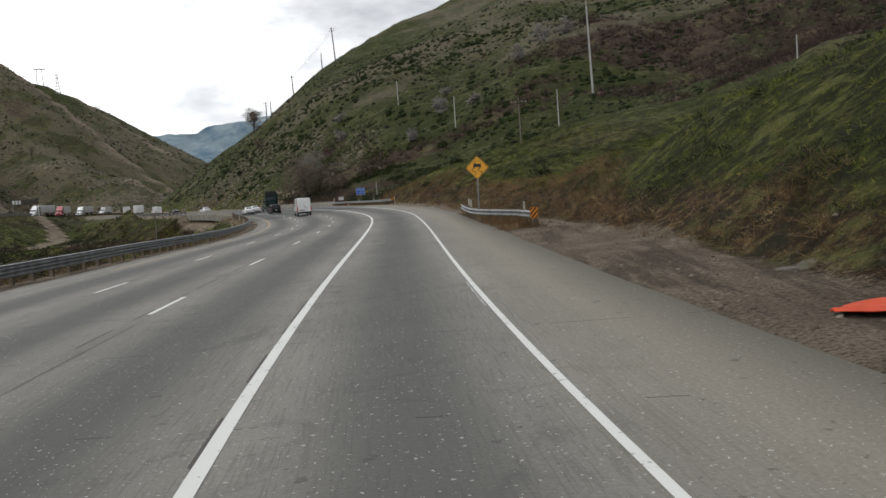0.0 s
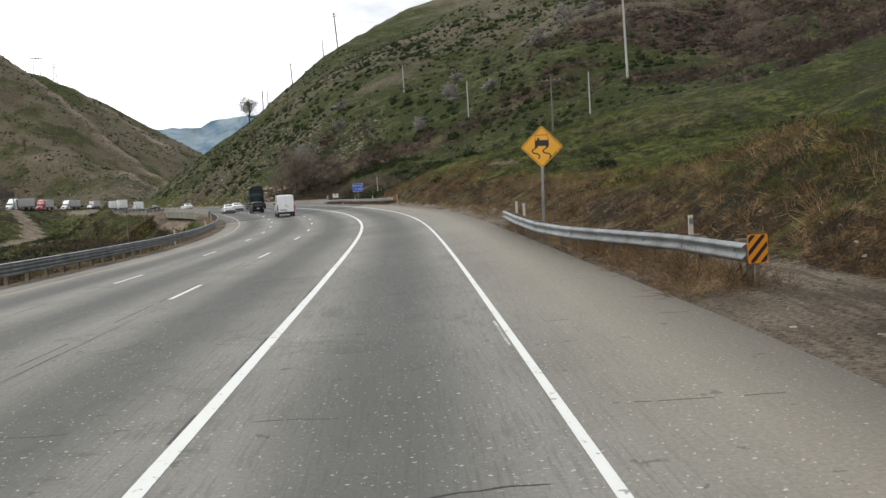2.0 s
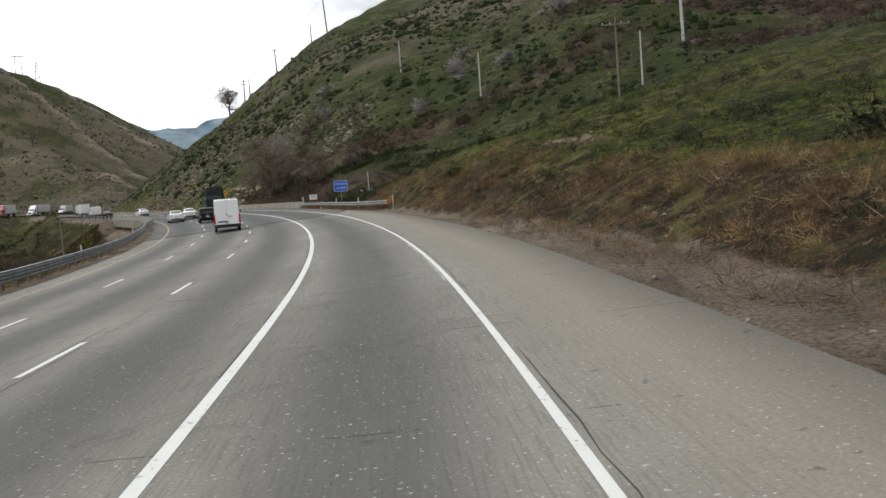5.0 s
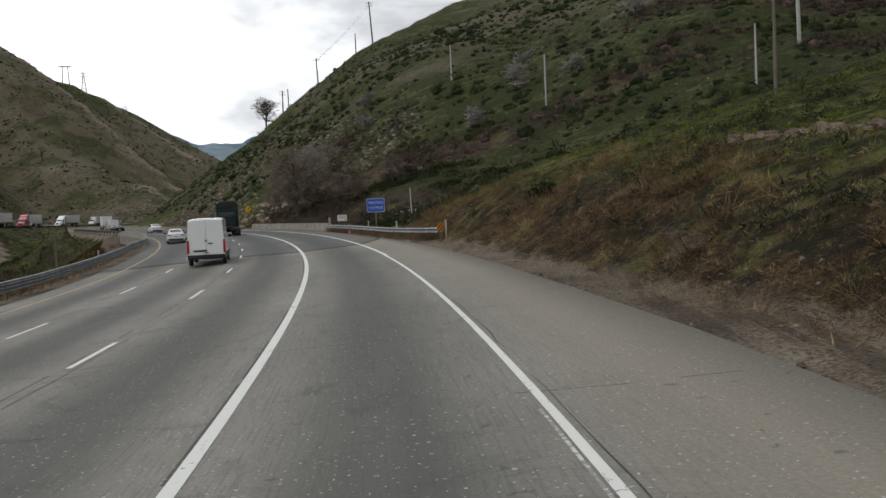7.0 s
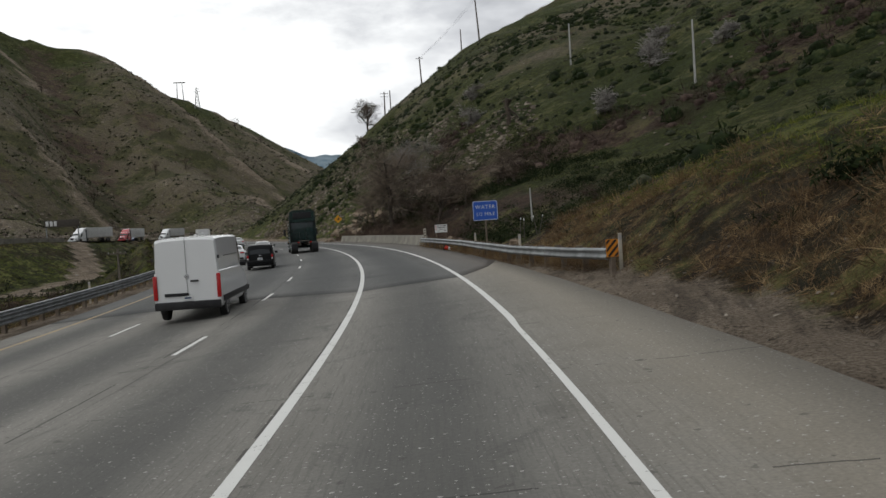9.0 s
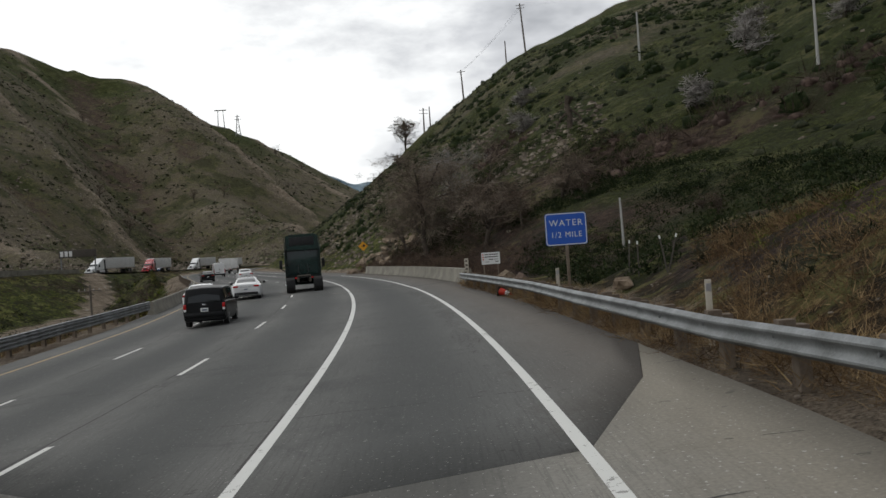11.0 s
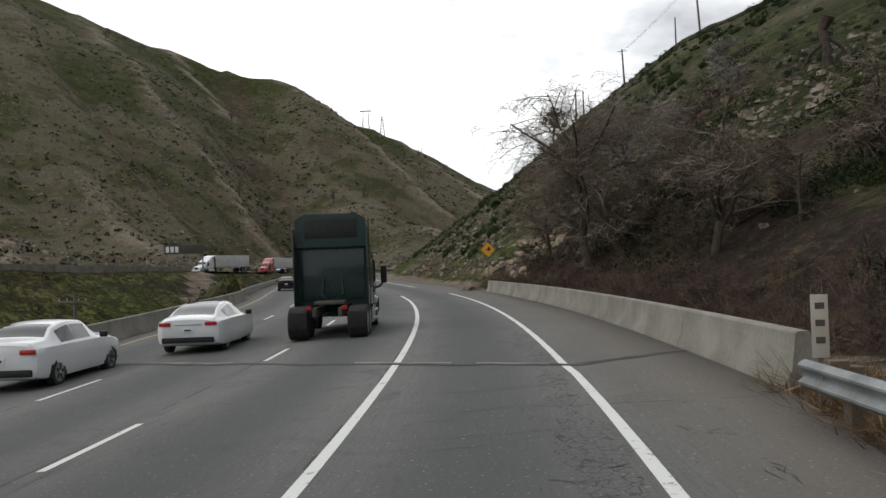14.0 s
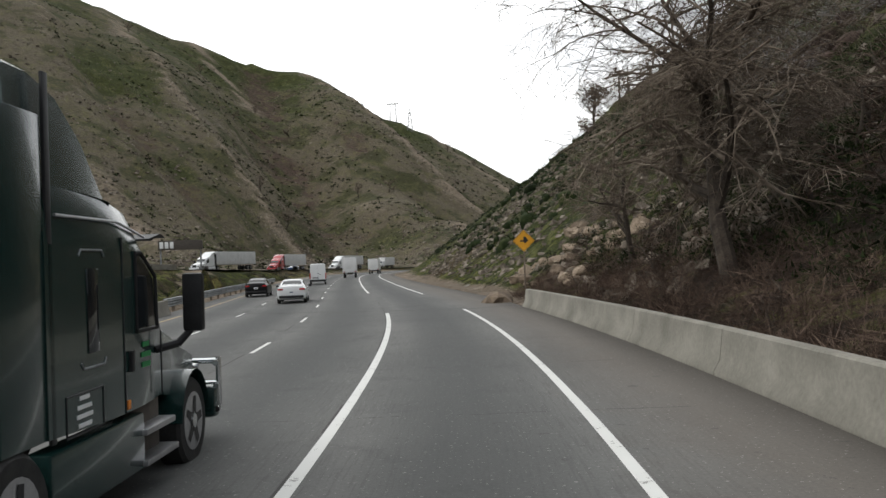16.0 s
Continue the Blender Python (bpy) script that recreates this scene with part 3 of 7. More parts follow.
    nt.links.new(math_node(nt, "ADD", dirt, math_node(nt, "MULTIPLY_ADD", n2, 0.8, math_node(nt, "MULTIPLY_ADD", n3, 0.4, -0.6))), dm.inputs["Value"])
    dm.inputs["From Min"].default_value, dm.inputs["From Max"].default_value = 0.35, 0.65
    # damp tyre ruts in the margin
    stretch = nt.nodes.new("ShaderNodeMapping")
    stretch.inputs["Scale"].default_value, stretch.inputs["Rotation"].default_value = (1.0, 0.10, 1.0), (0, 0, radians(-8))
    nt.links.new(obj, stretch.inputs["Vector"])
    rut = below(noise_node(nt, 1.3, 5.0, 0.65, stretch.outputs["Vector"]), 0.50, 0.60)
    soil = mix_node(nt, math_node(nt, "MULTIPLY", rut, 0.6), soil, mix_node(nt, n3, (0.04, 0.03, 0.021), (0.13, 0.102, 0.075)))
    col = mix_node(nt, dm.outputs["Result"], col, soil)
    c2 = cells(0.45, 0.5)
    stone = math_node(nt, "MULTIPLY", below(c2.outputs["Distance"], 0.2, 0.14), below(n1, 0.42, 0.52))
    col = mix_node(nt, math_node(nt, "MULTIPLY", math_node(nt, "MULTIPLY", stone, below(dirt, 0.15, 0.35)), below(dirt, 0.9, 0.75)), col, (0.32, 0.29, 0.25))
    # low spots of the fine grain mixed towards near-black
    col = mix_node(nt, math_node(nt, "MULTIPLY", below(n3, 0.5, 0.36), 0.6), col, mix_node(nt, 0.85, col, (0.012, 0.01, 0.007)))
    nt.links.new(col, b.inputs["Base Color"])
    bump_node(nt, b, math_node(nt, "MULTIPLY_ADD", n3, 0.5, n2), 1.0, 0.4)
    return m


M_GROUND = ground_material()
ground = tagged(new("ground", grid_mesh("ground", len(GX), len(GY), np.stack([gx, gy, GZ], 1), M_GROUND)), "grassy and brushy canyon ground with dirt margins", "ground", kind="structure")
# what grows where: green grass, bare dirt, brown brush; and open grassland on the hills
nA, nB, nC = fbm(gx, gy, 45), fbm(gx + 900, gy, 16), fbm(gx, gy + 700, 110, 3)
ge_, g_rib = gu - gtoe, rib(gx, gy)


def brown_patch(x, y):
    """Where the reddish-brown brush stands on the big hill."""
    f = 0.0
    for px, py, ax, ay, k in ((62, 225, 34, 34, 1.1), (40, 224, 16, 16, 0.9), (18, 206, 9, 8, 0.9), (7, 198, 6, 4, 0.8), (-8, 196, 6, 3.5, 0.9), (88, 205, 34, 34, 1.1), (52, 150, 18, 26, 0.7), (-29, 199, 12, 8, 0.6)):
        f = f + k * np.exp(-(((x - px) / ax) ** 2 + ((y - py) / ay) ** 2))
    return f


def track_gap(x, y):
    """Distance to the dirt track by the creek."""
    return -tent(x, y, np.array([(-160, 305, 0), (-143, 288, 0), (-133, 270, 0), (-131, 252, 0), (-122, 236, 0), (-108, 228, 0)], float), 1.0)


right_far = (gu > 0) & ((gs > 150) | (ge_ > 16))
c_open = np.where(right_far, np.where(gs > 150, 0.85, 0.4 + 0.45 * sstep(35, 60, ge_)) * sstep(2, 12, ge_), 0.0)
c_open = np.where(gv < -9, 0.8, c_open)
c_green = np.clip(sstep(1.6, 4.6, ge_ * np.interp(gy, [44, 66], [2.0, 1.0]) + 1.5 * nB) * (0.8 + 0.35 * nA), 0, 1)
c_green = np.where(right_far, np.clip(0.85 + 0.9 * nA + 0.6 * nB - 0.4 * sstep(24, 42, GZ), 0, 1), c_green)
c_green = np.where(gu <= 0, np.clip(0.62 + 0.9 * nA + 0.5 * nB, 0, 1), c_green)
# far hill: green gullies and pale crests also put relief shading into the colour
c_green = np.where(gv < -9, np.clip(0.06 + 0.6 * nA + 0.4 * nC + 0.25 * sstep(-7, -11, g_rib) - 0.25 * sstep(-5, -2, g_rib) + 0.4 * sstep(60, 130, GZ), 0, 1), c_green)
c_green = np.where((gs > 152) & (gs < 216) & (gu > 4.2) & (ge_ < 7), c_green * 0.5, c_green)
c_dirt = np.where(gu > 0, 1 - sstep(-1.0, 0.5, ge_ + 0.8 * nB), 0.0)
c_dirt = np.where((gu < -13) & (gu > -16.0), 0.9, c_dirt)
c_dirt = np.where(gv < -9, 0.08 + 0.35 * nB + 0.2 * nC + 0.62 * sstep(-6.0, -1.5, g_rib), c_dirt)
c_dirt = np.maximum(c_dirt, (gu < -16) * 1.2 * (1 - sstep(2.0, 3.6, track_gap(gx, gy) + 0.6 * nB)))
c_brush = np.where(gu > 4.2, np.clip(brown_patch(gx, gy) - 0.2 + 1.0 * fbm(0.35 * gx, gy, 11) + 0.2 * nB, 0, 1), 0.5 * (nB > 0.2))
c_brush = np.where((gs > 138) & (gs < 216) & (ge_ > np.where(gs < 166, 0.6, -3.0)) & (gu > 4.2), np.maximum(c_brush, 0.75 + 0.6 * nB - 0.05 * np.maximum(ge_ - 5, 0)), c_brush)
# brown brush in ravine and gullies, which doubles as their painted shade
c_brush = np.where(gv < -9, np.maximum(0.75 * np.exp(-(g_rv / 20) ** 2) * (nB > -0.3), 0.6 * sstep(-8, -12, g_rib) * (nB > -0.15)), c_brush)
oc = (gx - 1.9 - 2.2 * (109.0 - gy) / 7.9) * 0.93          # a broken reddish outcrop on the cut slope
on_cut = np.exp(-((oc + 0.5) / 1.0) ** 2) * (gy > 100.5) * (gy < 110)
c_brush, c_green = np.maximum(c_brush, 1.2 * on_cut), c_green * (1 - on_cut)
cover = ground.data.color_attributes.new("cover", "FLOAT_COLOR", "POINT")
cover.data.foreach_set("color", np.stack([np.clip(c_green, 0, 1), np.clip(c_dirt, 0, 1), np.clip(c_brush, 0, 1), c_open], 1).astype(np.float32).ravel())


def ground_z(x, y):
    """Height of the built sheet, by its own grid."""
    x, y = np.atleast_1d(np.asarray(x, float)), np.atleast_1d(np.asarray(y, float))
    zz = GZ.reshape(len(GY), len(GX))
    i = np.clip(np.searchsorted(GX, x) - 1, 0, len(GX) - 2)
    j = np.clip(np.searchsorted(GY, y) - 1, 0, len(GY) - 2)
    fx, fy = (x - GX[i]) / (GX[i + 1] - GX[i]), (y - GY[j]) / (GY[j + 1] - GY[j])
    return zz[j, i] * (1 - fx) * (1 - fy) + zz[j, i + 1] * fx * (1 - fy) + zz[j + 1, i] * (1 - fx) * fy + zz[j + 1, i + 1] * fx * fy


# ---------- pavement ----------
def strip(name, ss, u_of, z, mat, parent=None, thick=0.0):
    """A ribbon along the road; u_of gives the cross positions for each s."""
    us = np.array([u_of(s) for s in ss])
    co = np.array([[at_road(s, u, z) for u in row] for s, row in zip(ss, us)])
    n = us.shape[1]
    uv = np.stack([us, np.repeat(np.asarray(ss)[:, None], n, 1)], -1).reshape(-1, 2)
    me = grid_mesh(name, n, len(ss), co.reshape(-1, 3), mat, uv)
    ob = new(name, me)
    if parent:
        ob.parent = parent
    return ob


def seam(u):
    """Where the pale concrete ends and the smooth grey begins."""
    return float(np.interp(u, [-13, -5.5, -1.6, 1.85, 4.6], [135.0, 133.5, 130.2, 130.8, 137.5]))


SEAM = seam(0)
U_ROAD = [-13.4, -12.1, -10.3, -8.6, -6.8, -5.05, -3.3, -1.6, 0, 1.85, 3.2, 4.5]


def road_sheet(name, lo, hi, mat):
    """A stretch of pavement between two lines across the road, given as s for each u."""
    n = int((hi(0) - lo(0)) / 2) + 2
    co, uv = [], []
    for k in range(n):
        f = k / (n - 1)
        for u in U_ROAD:
            s = lo(u) * (1 - f) + hi(u) * f
            if u == U_ROAD[-1]:
                u = float(edge(s)) + 0.03 * math.sin(s * 0.7) * math.sin(s * 0.23)
            co.append(at_road(s, u))
            uv.append((u, s))
    return new(name, grid_mesh(name, len(U_ROAD), n, np.array(co), mat, np.array(uv)))


road_a = tagged(road_sheet("road_concrete_stretch", lambda u: -55.0, seam, M_CONC), "worn pale concrete freeway pavement with dark tyre bands", "road", kind="structure")
road_b = tagged(road_sheet("road_asphalt_stretch", lambda u: seam(u) + 0.03, lambda u: 900.0, M_GREY), "smooth mid-grey freeway pavement over the bridge", "road", kind="structure")
for o, t in ((road_a, 0.2), (road_b, 0.2)):
    md = o.modifiers.new("thick", "SOLIDIFY")
    md.thickness, md.offset = t, -1
fo = []
for k in range(len(FAR)):
    tv = FAR[min(k + 1, len(FAR) - 1)] - FAR[max(k - 1, 0)]
    tv = tv / np.hypot(*tv)
    for w in (-7.2, 0, 7.2):
        fo.append((FAR[k, 0] + w * tv[1], FAR[k, 1] - w * tv[0], float(far_z(FAR[k, 1])), w, FAR_S[k]))
fo = np.array(fo)
tagged(new("road_opposite", grid_mesh("road_opposite", 3, len(FAR), fo[:, :3], M_GREY, fo[:, 3:])), "grey opposite carriageway across the creek", "road", kind="structure")

LINE = 0.005
tagged(strip("lane_line", np.arange(-50, BR1, 1.5), lambda s: (1.72, 1.82) if s < 118 else (1.735, 1.88) if s < 172 else (1.68, 1.825), LINE, M_WHITE), "solid worn white edge line on the pavement", "road marking", kind="structure")
for lo, hi in ((18, 22.5), (37, 39.5), (76.5, 83), (84, 89)):
    tagged(strip("lane_line", np.arange(lo, hi, 0.5), lambda s: (1.655, 1.69), LINE, M_GHOST), "broken remains of an older white edge line", "road marking", kind="structure")
tagged(strip("lane_line", np.arange(-50, BR1 + 1.0, 1.5), lambda s: (-1.68, -1.52), LINE, M_WHITE), "solid worn white lane line beside the truck lane", "road marking", kind="structure")
tagged(strip("lane_line", np.arange(243, 420, 2.0), lambda s: (-1.80, -1.64), LINE, M_WHITE), "solid white lane line beyond the bridge", "road marking", kind="structure")
tagged(strip("lane_line", np.arange(236, 420, 2.0), lambda s: (1.6, 1.76), LINE, M_WHITE), "solid white edge line beyond the bridge", "road marking", kind="structure")
tagged(strip("lane_line", np.arange(40, 420, 2.0), lambda s: (-11.98, -11.83), LINE, M_YELLOW), "faded yellow left edge line", "road marking", kind="structure")
DASH_S = [-3.5, 9.0, 21.8, 34.2, 46.6, 59.2, 72.2, 82.8, 95.5, 107.6, 119.6, 132.3, 142.5, 154.4, 165.6, 177.0, 189.0, 200.5, 212.5]
DASH_S = [-28.5, -16.0] + DASH_S + [DASH_S[-1] + 12.2 * k for k in range(1, 16)]
for u, off in ((-5.07, 0.0), (-8.6, 6.9)):
    for s1 in DASH_S:
        strip("lane_dash", np.linspace(s1 + off, s1 + off + 3.05, 4), lambda s: (u - 0.06, u + 0.06), LINE, M_WHITE, road_a if s1 + off < seam(u) - 4 else road_b)

# ---------- mesh helpers ----------
def thing(name, m, label, category, group="", kind=""):
    """An empty at a thing's base, which carries its parts."""
    ob = new(name)
    ob.empty_display_size = 0.2
    ob.matrix_world = m
    return tagged(ob, label, category, group, kind)


def mesh_of(name, bm, mat, smooth=True, angle=35):
    me = bpy.data.meshes.new(name)
    bmesh.ops.recalc_face_normals(bm, faces=bm.faces)
    for f in bm.faces:
        f.smooth = smooth
    if smooth:
        for e in bm.edges:
            if len(e.link_faces) == 2 and e.calc_face_angle(0) > radians(angle):
                e.smooth = False
    bm.to_mesh(me)
    bm.free()
    me.materials.append(mat)
    return me


def part(name, bm, mat, parent, label="", smooth=True):
    ob = new(name, bm if isinstance(bm, bpy.types.Mesh) else mesh_of(name, bm, mat, smooth))
    ob.parent = parent
    if label:
        ob["label"] = label
    return ob


def box(bm, c, size, bevel=0.0, rot=None, taper=1.0):
    r = bmesh.ops.create_cube(bm, size=1.0)
    vs = r["verts"]
    for v in vs:
        k = taper if v.co.z > 0 else 1.0
        v.co = Vector((v.co.x * size[0] * k, v.co.y * size[1] * k, v.co.z * size[2]))
    if bevel:
        es = list({e for v in vs for e in v.link_edges})
        g = bmesh.ops.bevel(bm, geom=es, offset=bevel, segments=2, profile=0.6, affect="EDGES")
        vs = list({v for f in g["faces"] for v in f.verts} | {v for v in vs if v.is_valid})
    m = Matrix.Translation(c) @ (rot if rot is not None else Matrix.Identity(4))
    for v in vs:
        v.co = m @ v.co
    return vs


def tube(bm, pts, radii, n=8, cap=True):
    """A tapered tube through the points."""
    pts = [Vector(p) for p in pts]
    rings = []
    for i, p in enumerate(pts):
        d = (pts[min(i + 1, len(pts) - 1)] - pts[max(i - 1, 0)]).normalized()
        a = d.orthogonal().normalized() if i == 0 else (a - d * a.dot(d)).normalized()
        b = d.cross(a)
        rings.append([bm.verts.new(p + (a * math.cos(q) + b * math.sin(q)) * radii[i]) for q in (2 * math.pi * k / n for k in range(n))])
    for r0, r1 in zip(rings, rings[1:]):
        for k in range(n):
            bm.faces.new((r0[k], r0[(k + 1) % n], r1[(k + 1) % n], r1[k]))
    if cap:
        bm.faces.new(rings[0][::-1])
        bm.faces.new(rings[-1])
    return rings


def cyl(bm, p0, p1, r0, r1=None, n=12):
    return tube(bm, [p0, p1], [r0, r0 if r1 is None else r1], n)


def prism(bm, poly, x0, x1, bevel=0.0):
    """A polygon of (y, z) drawn out along x."""
    a = [bm.verts.new((x0, y, z)) for y, z in poly]
    b = [bm.verts.new((x1, y, z)) for y, z in poly]
    n = len(poly)
    fs = [bm.faces.new(a[::-1]), bm.faces.new(b)]
    fs += [bm.faces.new((a[k], a[(k + 1) % n], b[(k + 1) % n], b[k])) for k in range(n)]
    if bevel:
        es = [e for f in fs[:2] for e in f.edges]
        bmesh.ops.bevel(bm, geom=list(set(es)), offset=bevel, segments=2, profile=0.6, affect="EDGES")
    return fs


def loft(bm, rings, closed=True, cap=True):
    vs = [[bm.verts.new(p) for p in r] for r in rings]
    n = len(vs[0])
    for a, b in zip(vs, vs[1:]):
        for k in range(n if closed else n - 1):
            q = (k + 1) % n
            bm.faces.new((a[k], a[q], b[q], b[k]))
    if cap and closed:
        bm.faces.new(vs[0][::-1])
        bm.faces.new(vs[-1])
    return vs


def road_pose(s, u, z=0.0, turn=0.0):
    x, y, zz = at_road(s, u, z)
    return pose(x, y, zz, 0, 0, heading(s) + turn)


def stuff_mesh(name, verts, faces_n, loops, mat, smooth=True):
    """A mesh straight from arrays: faces all of one size."""
    me = bpy.data.meshes.new(name)
    me.vertices.add(len(verts))
    me.vertices.foreach_set("co", np.asarray(verts, np.float32).ravel())
    nf = len(loops) // faces_n
    me.loops.add(len(loops))
    me.loops.foreach_set("vertex_index", np.asarray(loops, np.int32))
    me.polygons.add(nf)
    me.polygons.foreach_set("loop_start", np.arange(0, nf * faces_n, faces_n, dtype=np.int32))
    me.polygons.foreach_set("use_smooth", np.full(nf, smooth))
    me.update(calc_edges=True)
    me.materials.append(mat)
    return me


def text_mesh(body, size, depth=0.004, space=1.0):
    cu = bpy.data.curves.new("lettering", "FONT")
    cu.body, cu.size, cu.extrude, cu.align_x, cu.align_y, cu.space_character = body, size, depth, "CENTER", "CENTER", space
    cu.offset = 0.0
    ob = bpy.data.objects.new("lettering", cu)
    scene.collection.objects.link(ob)
    bpy.context.view_layer.update()
    me = bpy.data.meshes.new_from_object(ob.evaluated_get(bpy.context.evaluated_depsgraph_get()))
    bpy.data.objects.remove(ob)
    bpy.data.curves.remove(cu)
    return me


# ---------- guardrails and barriers ----------
W_BEAM = [(0.0, 0.43), (-0.045, 0.45), (-0.085, 0.485), (-0.085, 0.51), (-0.03, 0.555), (-0.02, 0.59), (-0.03, 0.625), (-0.085, 0.67), (-0.085, 0.695), (-0.045, 0.73), (0.0, 0.75),
          (0.008, 0.745), (-0.04, 0.722), (-0.076, 0.692), (-0.076, 0.675), (-0.022, 0.63), (-0.012, 0.59), (-0.022, 0.55), (-0.076, 0.507), (-0.076, 0.49), (-0.04, 0.458), (0.008, 0.436)]
THRIE = [(0.0, 0.31), (-0.08, 0.35), (-0.08, 0.385), (-0.01, 0.43), (-0.01, 0.455), (-0.08, 0.5), (-0.08, 0.535), (-0.01, 0.58), (-0.01, 0.605), (-0.08, 0.65), (-0.08, 0.685), (-0.01, 0.73), (-0.01, 0.755), (-0.07, 0.79), (0.0, 0.82)]
THRIE = THRIE + [(a + 0.009, h) for a, h in THRIE[::-1]]
POST_ME = {}


def guard_post_meshes():
    bm = bmesh.new()
    box(bm, (0, 0, 0.06), (0.15, 0.2, 1.3), 0.012)
    POST_ME["post"] = mesh_of("post", bm, M_TIMBER, False)
    bm = bmesh.new()
    box(bm, (0, 0, 0.59), (0.2, 0.15, 0.36), 0.01)
    POST_ME["block"] = mesh_of("block", bm, M_TIMBER, False)
    bm = bmesh.new()
    cyl(bm, (0, 0, 0), (0.02, 0, 0), 0.022, n=6)
    POST_ME["bolt"] = mesh_of("bolt", bm, M_STEEL, False)


guard_post_meshes()


def guardrail(s_lo, s_hi, u, side, label, z_of=lambda s: 0.0, u_of=None, step=1.9, beam=W_BEAM):
    """side: +1 where the rail faces traffic on its left."""
    u_of = u_of or (lambda s: u)
    g = thing("guardrail", Matrix.Identity(4), label, "guardrail", "guardrails")
    ss = np.arange(s_lo, s_hi + 0.01, 0.95)
    bm = bmesh.new()
    loft(bm, [[Vector(at_road(s, u_of(s) + side * a, 0)) * Vector((1, 1, 0)) + Vector((0, 0, at_road(s, u_of(s))[2] + z_of(s) + h)) for a, h in beam] for s in ss])
    part("beam", bm, M_STEEL, g, "dull galvanised W-shaped steel beam")
    for s in np.arange(s_lo + 0.4, s_hi, step):
        p = at_road(s, u_of(s) + side * 0.27, 0)
        m = pose(p[0], p[1], p[2] + z_of(s) + random.uniform(-0.02, 0.02), random.uniform(-1.5, 1.5), random.uniform(-1.5, 1.5), heading(s))
        o = part("post", POST_ME["post"], None, g)
        o.matrix_basis = m
        b = part("block", POST_ME["block"], None, o)
        b.matrix_basis = pose(-side * 0.165, 0, 0)
        q = part("bolt", POST_ME["bolt"], None, o)
        q.matrix_basis = pose(-side * 0.30, 0, 0.59, 0, 0, 90 * (side - 1) + 180)
    return g


JERSEY = [(0, 0), (0, 0.08), (0.11, 0.27), (0.17, 0.755), (0.195, 0.78), (0.345, 0.78), (0.37, 0.755), (0.43, 0.27), (0.54, 0.08), (0.54, 0)]


def barrier(s_lo, s_hi, u, side, label, u_of=None):
    u_of = u_of or (lambda s: u)
    g = thing("concrete_barrier", Matrix.Identity(4), label, "barrier", "concrete barriers")
    s = s_lo
    while s < s_hi - 1:
        e = min(s + 6.1, s_hi)
        bm = bmesh.new()
        loft(bm, [[Vector(at_road(q, u_of(q) + side * a, h - 0.02)) for a, h in JERSEY] for q in np.linspace(s + 0.012, e - 0.012, 4)])
        part("segment", bm, M_BARRIER, g)
        s = e
    return g


def lump(bm, c, size, seed, sub=2, flat=0.75, rot=0.0):
    """An uneven boulder."""
    r = bmesh.ops.create_icosphere(bm, subdivisions=sub, radius=1.0)
    rz = Matrix.Rotation(rot, 3, "Z")
    for v in r["verts"]:
        d = v.co.normalized()
        k = 1 + 0.45 * noise.noise(d * 1.3 + Vector((seed * 3.1, seed, 0))) + 0.2 * noise.noise(d * 3.1 + Vector((0, seed, seed * 2.7)))
        k = round(k * 9) / 9 * 0.5 + k * 0.5
        v.co = Vector(c) + rz @ Vector((d.x * size[0] * k, d.y * size[1] * k, max(d.z, -0.6) * size[2] * k * flat))


# ---------- vehicles: lofted bodies, rear at y = 0, driving along +y ----------
def pchip(x, xs, ys):
    """Smooth curve through the stations that never overshoots them."""
    xs, ys = np.asarray(xs, float), np.asarray(ys, float)
    h, d = np.diff(xs), np.diff(ys) / np.diff(xs)
    m = np.zeros(len(xs))
    m[0], m[-1] = d[0], d[-1]
    for i in range(1, len(xs) - 1):
        if d[i - 1] * d[i] > 0:
            w1, w2 = 2 * h[i] + h[i - 1], h[i] + 2 * h[i - 1]
            m[i] = (w1 + w2) / (w1 / d[i - 1] + w2 / d[i])
    k = int(np.clip(np.searchsorted(xs, x) - 1, 0, len(xs) - 2))
    t = (x - xs[k]) / h[k]
    return float(ys[k] * (1 + 2 * t) * (1 - t) ** 2 + h[k] * m[k] * t * (1 - t) ** 2 + ys[k + 1] * t * t * (3 - 2 * t) + h[k] * m[k + 1] * t * t * (t - 1))


def ring(y, hw, zb, zm, zt, hwt, crown=0.03):
    pts = [(-hw * 0.84, zb), (-hw * 0.94, zb + 0.03), (-hw * 0.985, zb + 0.14), (-hw, zb + (zm - zb) * 0.5), (-hw * 0.995, zb + (zm - zb) * 0.8), (-hw * 0.97, zm - 0.01), (-hw * 0.945, zm + 0.012),
           (-hw * 0.945 * 0.5 - hwt * 0.5 - 0.006, (zm + zt - 0.06) / 2), (-hwt, zt - 0.06), (-hwt * 0.955, zt - 0.025), (-hwt * 0.86, zt - 0.002), (-hwt * 0.5, zt + crown * 0.6), (-hwt * 0.17, zt + crown * 0.85)]
    return [(x, y, z) for x, z in pts] + [(-x, y, z) for x, z in pts[::-1]]


